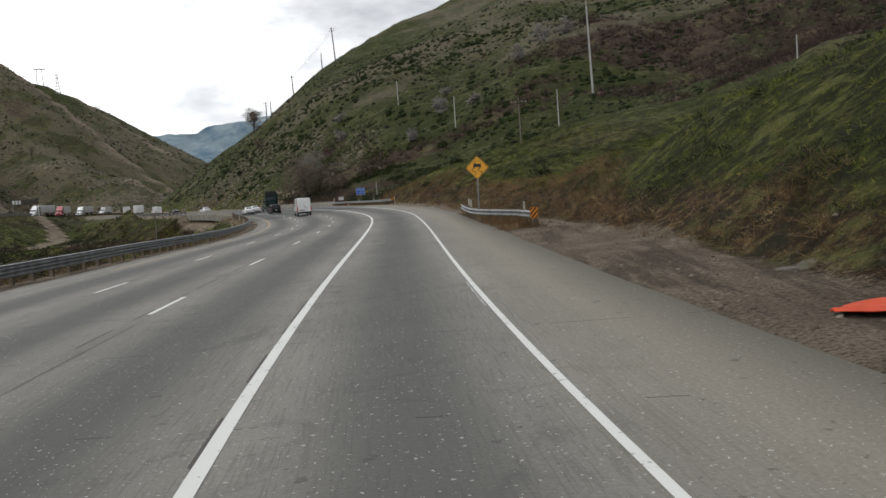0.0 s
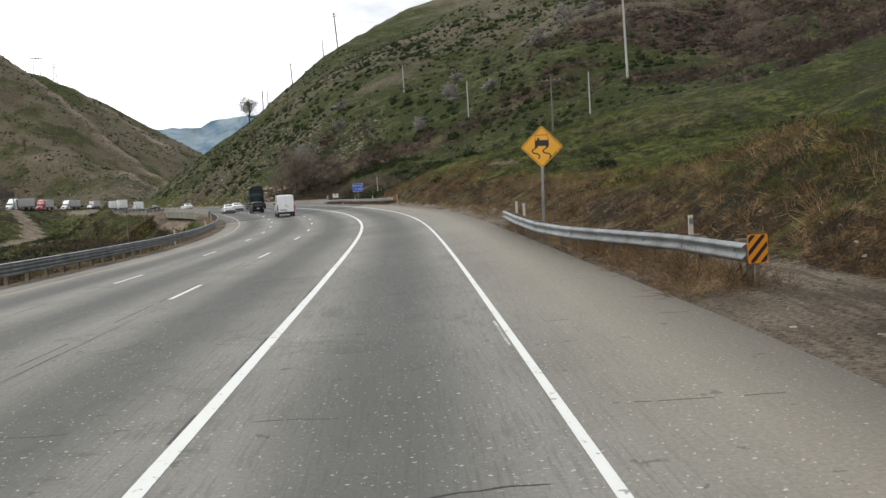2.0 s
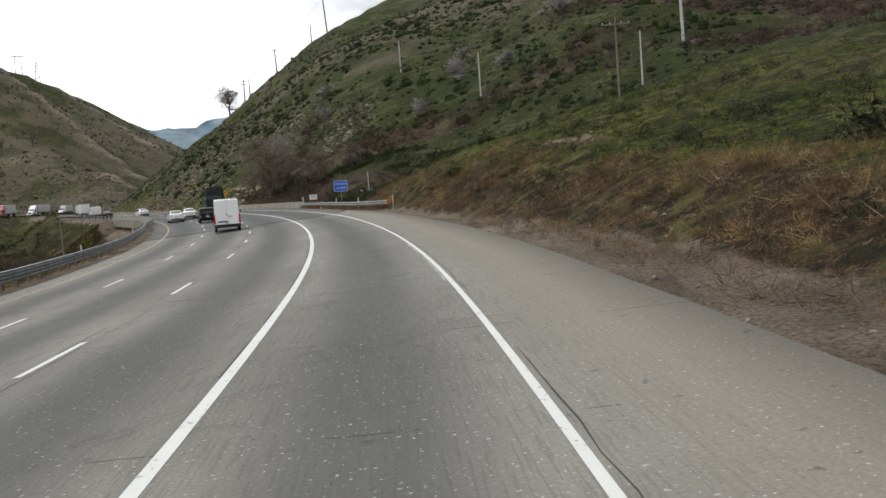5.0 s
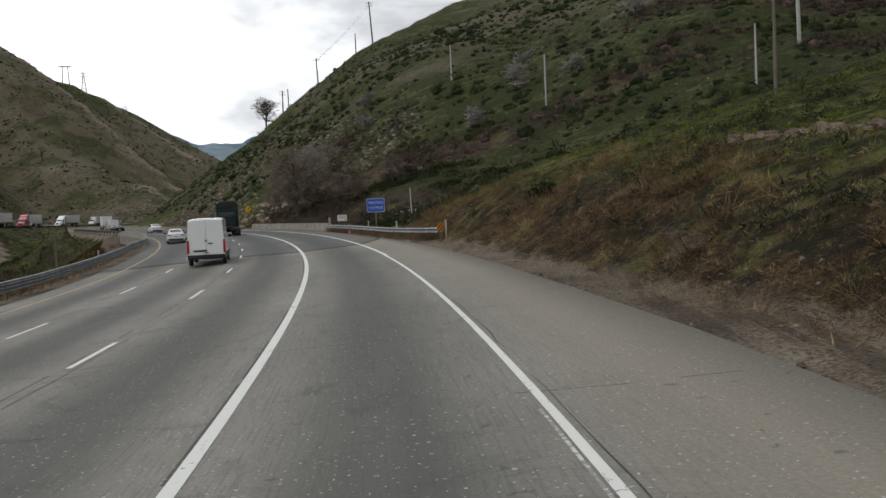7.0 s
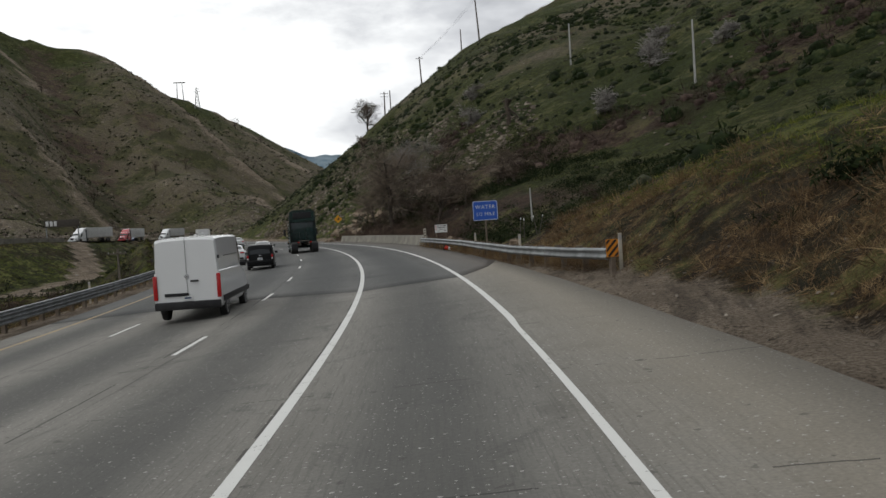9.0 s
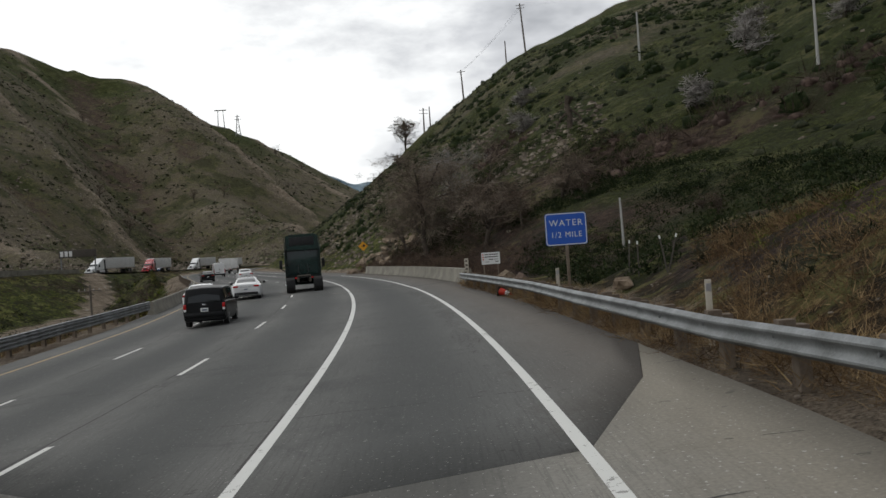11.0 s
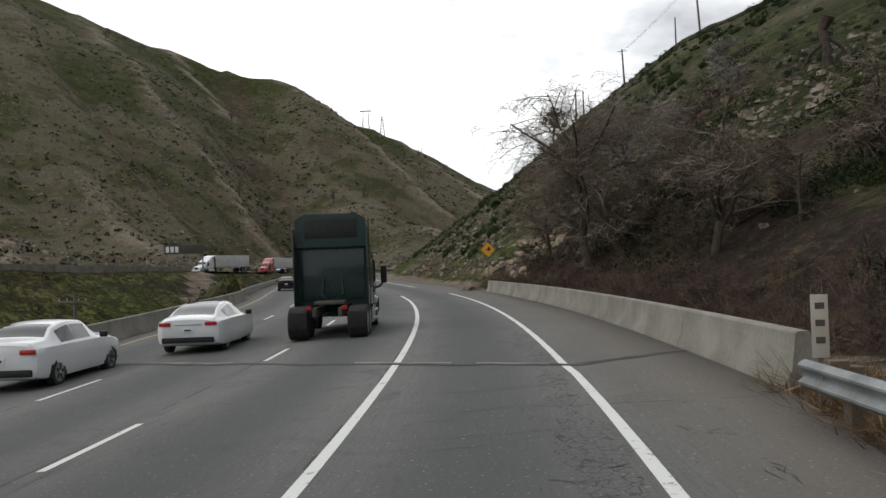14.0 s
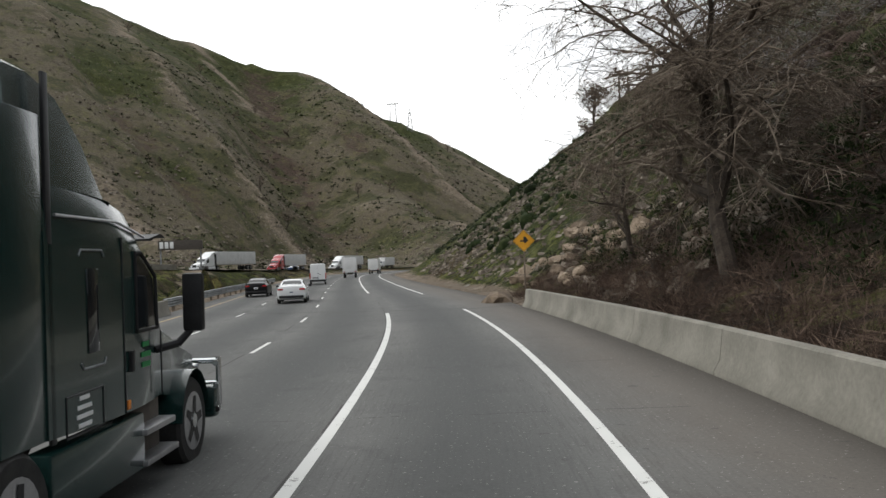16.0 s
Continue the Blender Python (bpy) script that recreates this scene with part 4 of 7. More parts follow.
def wheel(parent, x, y, r, w, mat_rim, dual=False):
    sgn = 1 if x > 0 else -1
    bm = bmesh.new()
    tube(bm, [(x - sgn * w, y, r), (x - sgn * w * 0.92, y, r), (x - sgn * 0.04, y, r), (x, y, r)], [r * 0.93, r, r, r * 0.92], 24)
    t = part("tyre", bm, M_TYRE, parent)
    bm = bmesh.new()
    tube(bm, [(x - sgn * 0.02, y, r), (x + sgn * 0.004, y, r), (x + sgn * 0.006, y, r)], [r * 0.66, r * 0.66, r * 0.58], 24)
    rim = part("rim", bm, mat_rim, t)
    bm = bmesh.new()
    cyl(bm, (x + sgn * 0.004, y, r), (x + sgn * 0.02, y, r), r * 0.16, n=12)
    part("hub", bm, M_CHROME, t)
    bm = bmesh.new()
    ro = []
    for k in range(20):
        a = 2 * math.pi * k / 20
        q = 0.57 if k % 4 in (0, 1) else 0.24
        ro.append((x + sgn * 0.012, y + math.cos(a) * r * q, r + math.sin(a) * r * q))
    loft(bm, [[(x + sgn * 0.009, y + (p[1] - y) * 0.36, r + (p[2] - r) * 0.36) for p in ro], ro], cap=False)
    part("rim_opening", bm, M_BLACK, t)
    return t


def arch(parent, x, y, r):
    """Dark wheel well, cut proud of the body side."""
    sgn = 1 if x > 0 else -1
    bm = bmesh.new()
    ring_o = [(math.cos(a) * r, math.sin(a) * r) for a in np.linspace(-0.25, math.pi + 0.25, 16)]
    a0 = [bm.verts.new((x, y + c, max(0.17, r * 0.86 + s_))) for c, s_ in ring_o]
    bm.faces.new(a0 if sgn > 0 else a0[::-1])
    b0 = bmesh.ops.extrude_face_region(bm, geom=list(bm.faces))
    for v in b0["geom"]:
        if isinstance(v, bmesh.types.BMVert):
            v.co.x -= sgn * 0.12
    part("wheel_well", bm, M_BLACK, parent, smooth=False)


def lofted_car(name, m, label, group, paint_mat, st, glass, wheels, L, lamps, plate_z, extra=None, glass_mat=None, trim=None):
    """st: stations (y, hw, z_bottom, z_belt, z_top, hw_top); glass: stretches of side window (y0, y1)."""
    g = thing(name, m, label, "van" if "van" in name else "car", group)
    bm = bmesh.new()
    ys = [q[0] for q in st]

    def sect(y):
        return [pchip(y, ys, [q[k] for q in st]) for k in range(1, 6)]
    fine = sorted(set(list(np.linspace(ys[0], ys[-1], 34)) + ys))
    fine = [a for a, b in zip(fine, fine[1:] + [99]) if b - a > 0.015]
    loft(bm, [ring(y, *sect(y)) for y in fine])
    part("body", bm, paint_mat, g)
    for sgn in (-1, 1):
        for y0, y1 in glass:
            bm = bmesh.new()
            rows = []
            for y in np.linspace(y0, y1, 9):
                hw, zb, zm, zt, hwt = sect(y)
                lo, hi = 0.1, 0.9
                xm = hw * 0.945 * 0.5 + hwt * 0.5 + 0.006
                rows.append([(sgn * (float(np.interp(f, (0, 0.5, 1), (hw * 0.945, xm, hwt))) + 0.006), y, zm + 0.012 + (zt - 0.072 - zm) * f) for f in (lo, 0.5, hi)])
            loft(bm, rows, closed=False, cap=False)
            part("side_window", bm, glass_mat or M_GLASSD, g)
    for sgn in (-1, 1):
        for y, r, x in wheels:
            arch(g, sgn * (x + 0.004), y, r * 1.16)
            wheel(g, sgn * (x + 0.012), y, r, 0.2, M_ALU)
    for nm, c, size, mat, bev in lamps:
        for sgn in (-1, 1):
            bm = bmesh.new()
            box(bm, (sgn * c[0], c[1], c[2]), size, bev)
            part(nm, bm, mat, g)
    bm = bmesh.new()
    box(bm, (0, -0.015, plate_z), (0.31, 0.012, 0.155), 0.004)
    pl = part("number_plate", bm, M_SIGNW, g)
    bm = bmesh.new()
    box(bm, (0, -0.024, plate_z), (0.2, 0.004, 0.05))
    part("plate_bar", bm, M_CARBL, pl)
    for sgn in (-1, 1):
        hw = sect(L * 0.62)[0]
        bm = bmesh.new()
        box(bm, (sgn * (hw + 0.11), L * 0.64, sect(L * 0.62)[2] + 0.08), (0.2, 0.1, 0.15), 0.035)
        part("wing_mirror", bm, M_BLACK if trim is None else trim, g)
    if extra:
        extra(g, sect)
    return g


def top_glass(g, name, sect, y0, y1, inset=0.84, mat=None, crown=0.03):
    """Glass that lies on the body's upper surface."""
    bm = bmesh.new()
    rows = []
    for y in np.linspace(y0, y1, 8):
        hw, zb, zm, zt, hwt = sect(y)
        rows.append([(k * hwt, y, zt + dz + 0.008) for k, dz in ((-inset, 0), (-0.5, crown * 0.6), (-0.17, crown * 0.85), (0.17, crown * 0.85), (0.5, crown * 0.6), (inset, 0))])
    loft(bm, rows, closed=False, cap=False)
    part(name, bm, mat or M_GLASSD, g)


def panel(bm, pts):
    bm.faces.new([bm.verts.new(p) for p in pts])

# ---------- along the road ----------
guardrail(-45, 175.5, -14.3, -1, "long weathered galvanised guardrail on timber posts above the creek", u_of=lambda s: float(np.interp(s, [20, 163, 175.5], [-14.4, -14.3, -13.2])), beam=THRIE)
guardrail(40.2, 62.4, 5.5, 1, "short galvanised guardrail beside the shoulder with a striped end marker", u_of=lambda s: float(np.interp(s, [40.2, 43, 46, 48.5, 52, 57, 62.4], [5.95, 5.73, 5.1, 4.6, 4.32, 4.4, 4.66])), z_of=lambda s: -0.08)
guardrail(124.4, 166.0, 4.9, 1, "galvanised guardrail with timber posts leading to the bridge barrier", u_of=lambda s: float(np.interp(s, [124.4, 127.5, 134, 142, 149, 155, 166], [5.3, 4.78, 4.15, 4.0, 4.05, 3.95, 3.75])), z_of=lambda s: -0.08)
guardrail(226.5, 300, -13.4, -1, "galvanised guardrail beyond the bridge", step=3.8, beam=THRIE)
barrier(167.3, 214.8, 4.23, 1, "stained grey concrete barrier along the bridge shoulder")
barrier(175.8, 226, -12.9, -1, "stained grey concrete bridge barrier above the creek")

# bridge: edge beam and piers under the deck's creek side
bridge = thing("bridge", Matrix.Identity(4), "concrete road bridge edge with round piers over the creek", "bridge", kind="structure")
bm = bmesh.new()
loft(bm, [[Vector(at_road(s, u, h)) for u, h in ((-13.6, -0.03), (-13.6, -1.15), (-12.9, -1.25), (-10.5, -1.25), (-10.5, -0.25), (-13.3, -0.25))] for s in np.arange(171.0, 226.0, 2.0)])
part("edge_beam", bm, M_BARRIER, bridge)
for q in (177, 188, 199, 210):
    p = at_road(q, -12.2, -1.2)
    bm = bmesh.new()
    cyl(bm, (p[0], p[1], p[2]), (p[0], p[1], -9.5), 0.6, n=16)
    part("pier", bm, M_BARRIER, bridge)
# dark sealed expansion joints across the deck
for ku, ks, w, lab in (([-13.4, -9.5, -5.7, -1.4, 1.8, 4.3], [181.3, 179, 176.7, 174, 171.8, 172.6], 0.3, "dark patched expansion joint across the deck"),
                       ([-13.4, -6.5, -1.7, 2.0, 4.3], [224.5, 220.5, 217.2, 215.4, 216.2], 0.25, "dark expansion joint at the bridge end")):
    co, uv = [], []
    us = np.linspace(-13.3, 4.25, 60)
    for u in us:
        s = float(np.interp(u, ku, ks))
        wob = 0.10 * math.sin(u * 2.1) + 0.06 * math.sin(u * 5.3)
        for e in (-w / 2 + wob, w / 2 + 0.5 * wob + 0.07 * math.sin(u * 9.0)):
            co.append(at_road(s + e, u, 0.009))
            uv.append((u, s + e))
    tagged(new("deck_joint", grid_mesh("deck_joint", 2, len(us), np.array(co), M_PATCH, np.array(uv))), lab, "joint", kind="structure")

for lo, hi in ((-8.4, -5.9), (-2.6, -0.4), (0.1, 1.5)):          # pale mortar patches along the deck joint
    co, uv = [], []
    us = np.linspace(lo, hi, 14)
    for u in us:
        s = float(np.interp(u, [-13.4, -9.5, -5.7, -1.4, 1.8, 4.3], [181.3, 179, 176.7, 174, 171.8, 172.6]))
        for e in (0.10 + 0.04 * math.sin(u * 6), 0.30 + 0.07 * math.sin(u * 3.7 + lo)):
            co.append(at_road(s + e, u, 0.013))
            uv.append((u, s + e))
    tagged(new("mortar_patch", grid_mesh("mortar_patch", 2, len(us), np.array(co), M_BARRIER, np.array(uv))), "pale mortar patch beside the deck joint", "patch", kind="structure")


def diamond_plate(size, mat, thick=0.004, r=0.06):
    """A rounded square plate standing on its corner, facing -y, its middle at the origin."""
    bm = bmesh.new()
    h = size / 2
    pts = []
    for cx, cz, a0 in ((h - r, h - r, 0), (-h + r, h - r, 90), (-h + r, -h + r, 180), (h - r, -h + r, 270)):
        pts += [(cx + r * math.cos(radians(a0 + q)), cz + r * math.sin(radians(a0 + q))) for q in (0, 30, 60, 90)]
    rot = math.sqrt(0.5)
    poly = [((x - z) * rot, (x + z) * rot) for x, z in pts]
    a = [bm.verts.new((x, 0, z)) for x, z in poly]
    b = [bm.verts.new((x, thick, z)) for x, z in poly]
    bm.faces.new(a)
    bm.faces.new(b[::-1])
    for k in range(len(a)):
        q = (k + 1) % len(a)
        bm.faces.new((a[q], a[k], b[k], b[q]))
    return bm


def stroke(bm, pts, w, y=0.0, t=0.003):
    """A flat ribbon through (x, z) points, proud of a sign's face."""
    pts = [Vector((x, z)) for x, z in pts]
    vs = []
    for i, p in enumerate(pts):
        d = (pts[min(i + 1, len(pts) - 1)] - pts[max(i - 1, 0)]).normalized()
        n = Vector((-d.y, d.x)) * w / 2
        vs.append((bm.verts.new((p.x + n.x, y - t, p.y + n.y)), bm.verts.new((p.x - n.x, y - t, p.y - n.y))))
    for a, b in zip(vs, vs[1:]):
        bm.faces.new((a[0], a[1], b[1], b[0]))


def fill(bm, poly, y=0.0, t=0.003):
    bm.faces.new([bm.verts.new((x, y - t, z)) for x, z in poly])


def slippery_sign(m):
    g = thing("road_sign", m, "amber diamond slippery road warning sign on a steel post", "road sign", "diamond signs")
    bm = bmesh.new()
    box(bm, (0, 0.05, 1.35), (0.09, 0.06, 3.4), 0.008)
    part("post", bm, M_STEEL, g, "grey galvanised post")
    bm = diamond_plate(1.05, M_SIGNY)
    bmesh.ops.translate(bm, verts=bm.verts, vec=(0, 0, 2.88))
    pl = part("plate", bm, M_SIGNY, g, "amber diamond plate")
    bm = bmesh.new()
    rot = math.sqrt(0.5)
    e = 0.985 / 2 / rot
    c = [(0, e), (-e, 0), (0, -e), (e, 0), (0, e)]
    for p, q in zip(c, c[1:]):
        stroke(bm, [(p[0] * 0.985, 2.88 + p[1] * 0.985), (q[0] * 0.985, 2.88 + q[1] * 0.985)], 0.02)
    part("border", bm, M_BLACK, pl)
    bm = bmesh.new()
    fill(bm, [(-0.245, 3.03), (-0.245, 3.19), (-0.2, 3.235), (0.205, 3.235), (0.25, 3.19), (0.25, 3.03)])
    stroke(bm, [(-0.235, 3.22), (-0.215, 3.41), (0.195, 3.41), (0.245, 3.22)], 0.022)
    fill(bm, [(-0.16, 3.235), (-0.16, 3.29), (-0.12, 3.33), (-0.08, 3.29), (-0.08, 3.235)])
    for x in (-0.19, 0.19):
        fill(bm, [(x - 0.045, 2.97), (x - 0.045, 3.035), (x + 0.045, 3.035), (x + 0.045, 2.97)])
    for x in (-0.19, 0.19):
        curve = smooth_line(100 * np.array([(x, 2.98), (x - 0.08, 2.93), (x - 0.15, 2.86), (x - 0.09, 2.79), (x + 0.04, 2.76), (x + 0.11, 2.69), (x + 0.05, 2.56)]), 2.0)[0] / 100
        stroke(bm, [tuple(p) for p in curve], 0.042)
    bmesh.ops.translate(bm, verts=bm.verts, vec=(0, 0, -0.12))
    part("symbol", bm, M_BLACK, pl)
    return g


slippery_sign(pose(3.30, 55.45, 0.36, 0, 1.6, -9) @ Matrix.Scale(0.95, 4))


def tipping_sign(m):
    g = thing("road_sign", m, "amber diamond truck rollover warning sign beside the rocky slope", "road sign", "diamond signs")
    bm = bmesh.new()
    box(bm, (0, 0.06, 1.2), (0.09, 0.07, 3.6), 0.008)
    part("post", bm, M_TIMBER, g)
    bm = diamond_plate(1.22, M_SIGNY)
    bmesh.ops.translate(bm, verts=bm.verts, vec=(0, 0, 3.0))
    pl = part("plate", bm, M_SIGNY, g, "amber diamond plate")
    pl.matrix_basis = pose(0, 0, 0.95) @ Matrix.Scale(0.68, 4)
    bm = bmesh.new()
    fill(bm, [(-0.28, 2.93), (-0.28, 3.05), (-0.02, 3.05), (-0.02, 3.28), (0.12, 3.34), (0.36, 3.02), (0.12, 2.78), (0.02, 2.86), (-0.02, 2.93)])
    for p, q in (((-0.8, 3), (0, 2.2)), ((0, 2.2), (0.8, 3)), ((0.8, 3), (0, 3.8)), ((0, 3.8), (-0.8, 3))):
        stroke(bm, [p, q], 0.02)
    part("symbol", bm, M_BLACK, pl)
    return g


tipping_sign(pose(-51.0, 215.7, 0.05, 0, 0, 22))


def round_plate(w, h, r, thick, mat):
    bm = bmesh.new()
    pts = []
    for cx, cz, a0 in ((w / 2 - r, h / 2 - r, 0), (-w / 2 + r, h / 2 - r, 90), (-w / 2 + r, -h / 2 + r, 180), (w / 2 - r, -h / 2 + r, 270)):
        pts += [(cx + r * math.cos(radians(a0 + q)), cz + r * math.sin(radians(a0 + q))) for q in (0, 22, 45, 68, 90)]
    a = [bm.verts.new((x, 0, z)) for x, z in pts]
    b = [bm.verts.new((x, thick, z)) for x, z in pts]
    bm.faces.new(a)
    bm.faces.new(b[::-1])
    for k in range(len(a)):
        q = (k + 1) % len(a)
        bm.faces.new((a[q], a[k], b[k], b[q]))
    return bm, pts


def lettering(body, size, x, z, parent, mat, space=1.0):
    me = text_mesh(body, size, 0.002, space)
    me.materials.clear()
    me.materials.append(mat)
    o = part("lettering", me, None, parent)
    o.matrix_basis = pose(x, -0.005, z, 90, 0, 0)
    return o


water = thing("road_sign", pose(-18.47, 153.53, 0.06, 0, 0, 20), "blue rounded water half mile sign on a brown post", "road sign")
bm = bmesh.new()
box(bm, (0.0, 0.06, 0.8), (0.1, 0.1, 2.2), 0.008)
part("post", bm, M_TIMBER, water, "rusty brown post")
bm, wp = round_plate(1.56, 1.2, 0.1, 0.012, M_SIGNB)
bmesh.ops.translate(bm, verts=bm.verts, vec=(0, 0, 2.38))
wpl = part("plate", bm, M_SIGNB, water, "blue sign plate")
bm = bmesh.new()
ring_pts = [(x * 0.965, 2.38 + z * 0.955) for x, z in wp] + [(wp[0][0] * 0.965, 2.38 + wp[0][1] * 0.955)]
stroke(bm, ring_pts, 0.03)
part("border", bm, M_SIGNW, wpl)
lettering("WATER", 0.33, 0, 2.60, wpl, M_SIGNW, 1.2)
lettering("1/2 MILE", 0.29, 0.0, 2.16, wpl, M_SIGNW, 1.15)

panel_sign = thing("notice_board", pose(-23.55, 162.7, 0.0, 0, 0, 22) @ Matrix.Diagonal((0.87, 1, 0.97, 1)), "small white notice board on short posts behind the barrier", "sign")
bm, _ = round_plate(1.05, 0.6, 0.02, 0.012, M_SIGNW)
bmesh.ops.translate(bm, verts=bm.verts, vec=(0, 0, 1.45))
pp = part("plate", bm, M_SIGNW, panel_sign)
for zb, x0, x1, mt in ((1.62, -0.36, -0.14, M_RUST), (1.62, -0.1, 0.42, M_RUST), (1.50, -0.36, 0.4, M_RUST), (1.37, -0.12, 0.12, M_RUST), (1.37, 0.16, 0.42, M_POLEGREY), (1.25, -0.3, -0.1, M_POLEGREY), (1.25, 0.25, 0.44, M_RUST),
                       (1.61, -0.47, -0.40, M_ORANGE), (1.49, -0.47, -0.40, M_ORANGE), (1.37, -0.47, -0.40, M_ORANGE)):
    bm = bmesh.new()
    hb = 0.06 if mt is M_ORANGE else 0.045
    fill(bm, [(x0, zb), (x1, zb), (x1, zb + hb), (x0, zb + hb)])
    part("text_bar", bm, mt, pp)
for dx in (-0.4, 0.4):
    bm = bmesh.new()
    box(bm, (dx, 0.05, 0.7), (0.07, 0.06, 1.7), 0.005)
    part("post", bm, M_TIMBER, panel_sign)

object_plate = thing("marker_board", pose(-24.97, 163.36, 0.1, 0, 0, 22), "narrow weathered white marker board at the barrier end", "sign")
bm = bmesh.new()
box(bm, (0, 0, 1.0), (0.2, 0.012, 0.74), 0.004)
part("plate", bm, M_CREAM, object_plate)
for zb in (1.2, 1.0, 0.8):
    bm = bmesh.new()
    fill(bm, [(-0.055, zb), (0.055, zb), (0.055, zb + 0.075), (-0.055, zb + 0.075)], -0.008)
    part("text_bar", bm, M_RUST, object_plate)
bm = bmesh.new()
box(bm, (0, 0.035, 0.35), (0.06, 0.05, 1.3), 0.005)
part("post", bm, M_TIMBER, object_plate)


def end_marker(m):
    g = thing("hazard_marker", m, "amber and black striped hazard marker at a guardrail end", "marker", "hazard markers")
    bm = bmesh.new()
    box(bm, (0, 0.05, 0.3), (0.07, 0.05, 1.0), 0.005)
    part("post", bm, M_TIMBER, g)
    bm, _ = round_plate(0.34, 0.46, 0.03, 0.006, M_SIGNO)
    bmesh.ops.translate(bm, verts=bm.verts, vec=(0, 0, 0.60))
    pl = part("plate", bm, M_SIGNO, g)
    for k in (-0.3, -0.1, 0.1, 0.3):
        xs = [x for x in np.linspace(-0.16, 0.16, 9) if -0.22 < x * 1.1 + k + 0.045 and x * 1.1 + k - 0.045 < 0.22]
        if len(xs) < 2:
            continue
        lo = [(x, 0.60 + max(-0.22, min(0.215, x * 1.1 + k - 0.045))) for x in xs]
        hi = [(x, 0.60 + max(-0.215, min(0.22, x * 1.1 + k + 0.045))) for x in xs]
        bm = bmesh.new()
        fill(bm, lo + hi[::-1])
        part("stripe", bm, M_BLACK, pl)
    return g


end_marker(road_pose(39.9, 6.0, 0.0, 6))
end_marker(road_pose(124.0, 5.32, 0.08, 6))


def marker_post(m, h=1.15, mat=M_CREAM):
    g = thing("marker_post", m, "slim white roadside marker post behind the rail", "post", "marker posts")
    bm = bmesh.new()
    box(bm, (0, 0, h / 2 - 0.1), (0.1, 0.035, h + 0.2), 0.01)
    part("blade", bm, mat, g)
    bm = bmesh.new()
    box(bm, (0, -0.021, h - 0.12), (0.08, 0.004, 0.12))
    part("reflector", bm, M_ALU, g)
    return g


for q, u in ((43.4, 6.1), (58.6, 4.95), (61.6, 5.1), (125.0, 5.8), (136, 4.8), (148, 4.7)):
    marker_post(road_pose(q, u, 0.0, random.uniform(-10, 10)), 1.0)
for q in (92, 115, 146):
    marker_post(road_pose(q, -15.0, -0.1))


def cone(m):
    g = thing("traffic_cone", m, "red-orange traffic cone lying on its side against the rail", "traffic cone")
    bm = bmesh.new()
    tube(bm, [(0, 0, 0.03), (0, 0, 0.68), (0, 0, 0.72)], [0.15, 0.035, 0.02], 20)
    c = part("cone_body", bm, M_CONE, g)
    bm = bmesh.new()
    tube(bm, [(0, 0, 0.36), (0, 0, 0.58)], [0.096, 0.059], 20, cap=False)
    part("white_band", bm, M_SIGNW, c)
    bm = bmesh.new()
    box(bm, (0, 0, 0.015), (0.36, 0.36, 0.035), 0.01)
    part("base_plate", bm, M_BLACK, g, "black rubber base")
    return g


cx, cy, cz = at_road(154.3, 3.86, 0.17)
cone(Matrix.Translation((cx, cy, cz)) @ Vector((0.86, -0.42, -0.2)).to_track_quat("Z", "Y").to_matrix().to_4x4() @ Matrix.Diagonal((0.95, 0.95, 0.8, 1)))

# orange cloth lying in the dirt
bm = bmesh.new()
bmesh.ops.create_grid(bm, x_segments=14, y_segments=10, size=0.5)
for v in bm.verts:
    v.co = Vector((v.co.x * 1.5, v.co.y * 0.9, 0.05 + 0.07 * noise.noise(v.co * 3.0) + 0.10 * max(0, noise.noise(v.co * 1.4 + Vector((4, 1, 0))))))
for v in bm.verts:
    if v.co.x < -0.4:
        v.co.y *= max(0.15, (v.co.x + 0.78) / 0.38)
cl = tagged(new("orange_cloth", mesh_of("orange_cloth", bm, M_ORANGE)), "crumpled bright orange cloth lying on the dirt margin", "cloth")
md = cl.modifiers.new("thick", "SOLIDIFY")
md.thickness = 0.012
cl.location = (9.15, 14.8, float(ground_z(9.15, 14.8)[0]) + 0.02)


# ---------- poles, towers, wires ----------
def pole(x, y, h, mat, label, arms=0, r=0.14, lean=(0, 0), arm_turn=0.0, group="utility poles"):
    z = float(ground_z(x, y)[0])
    g = thing("utility_pole", pose(x, y, z - 0.3, lean[0], lean[1], arm_turn), label, "pole", group)
    bm = bmesh.new()
    tube(bm, [(0, 0, 0), (0, 0, h * 0.5), (0, 0, h + 0.3)], [r, r * 0.86, r * 0.66], 10)
    part("shaft", bm, mat, g)
    for k in range(arms):
        zz = h - 0.3 - 0.95 * k
        bm = bmesh.new()
        box(bm, (0, -r - 0.05, zz), (2.4, 0.1, 0.12), 0.01)
        ar = part("crossarm", bm, M_POLE, g)
        for dx in (-1.05, -0.45, 0.45, 1.05):
            bm = bmesh.new()
            tube(bm, [(dx, -r - 0.05, zz + 0.06), (dx, -r - 0.05, zz + 0.12), (dx, -r - 0.05, zz + 0.2)], [0.025, 0.05, 0.03], 8)
            part("insulator", bm, M_ALU, ar)
    return g


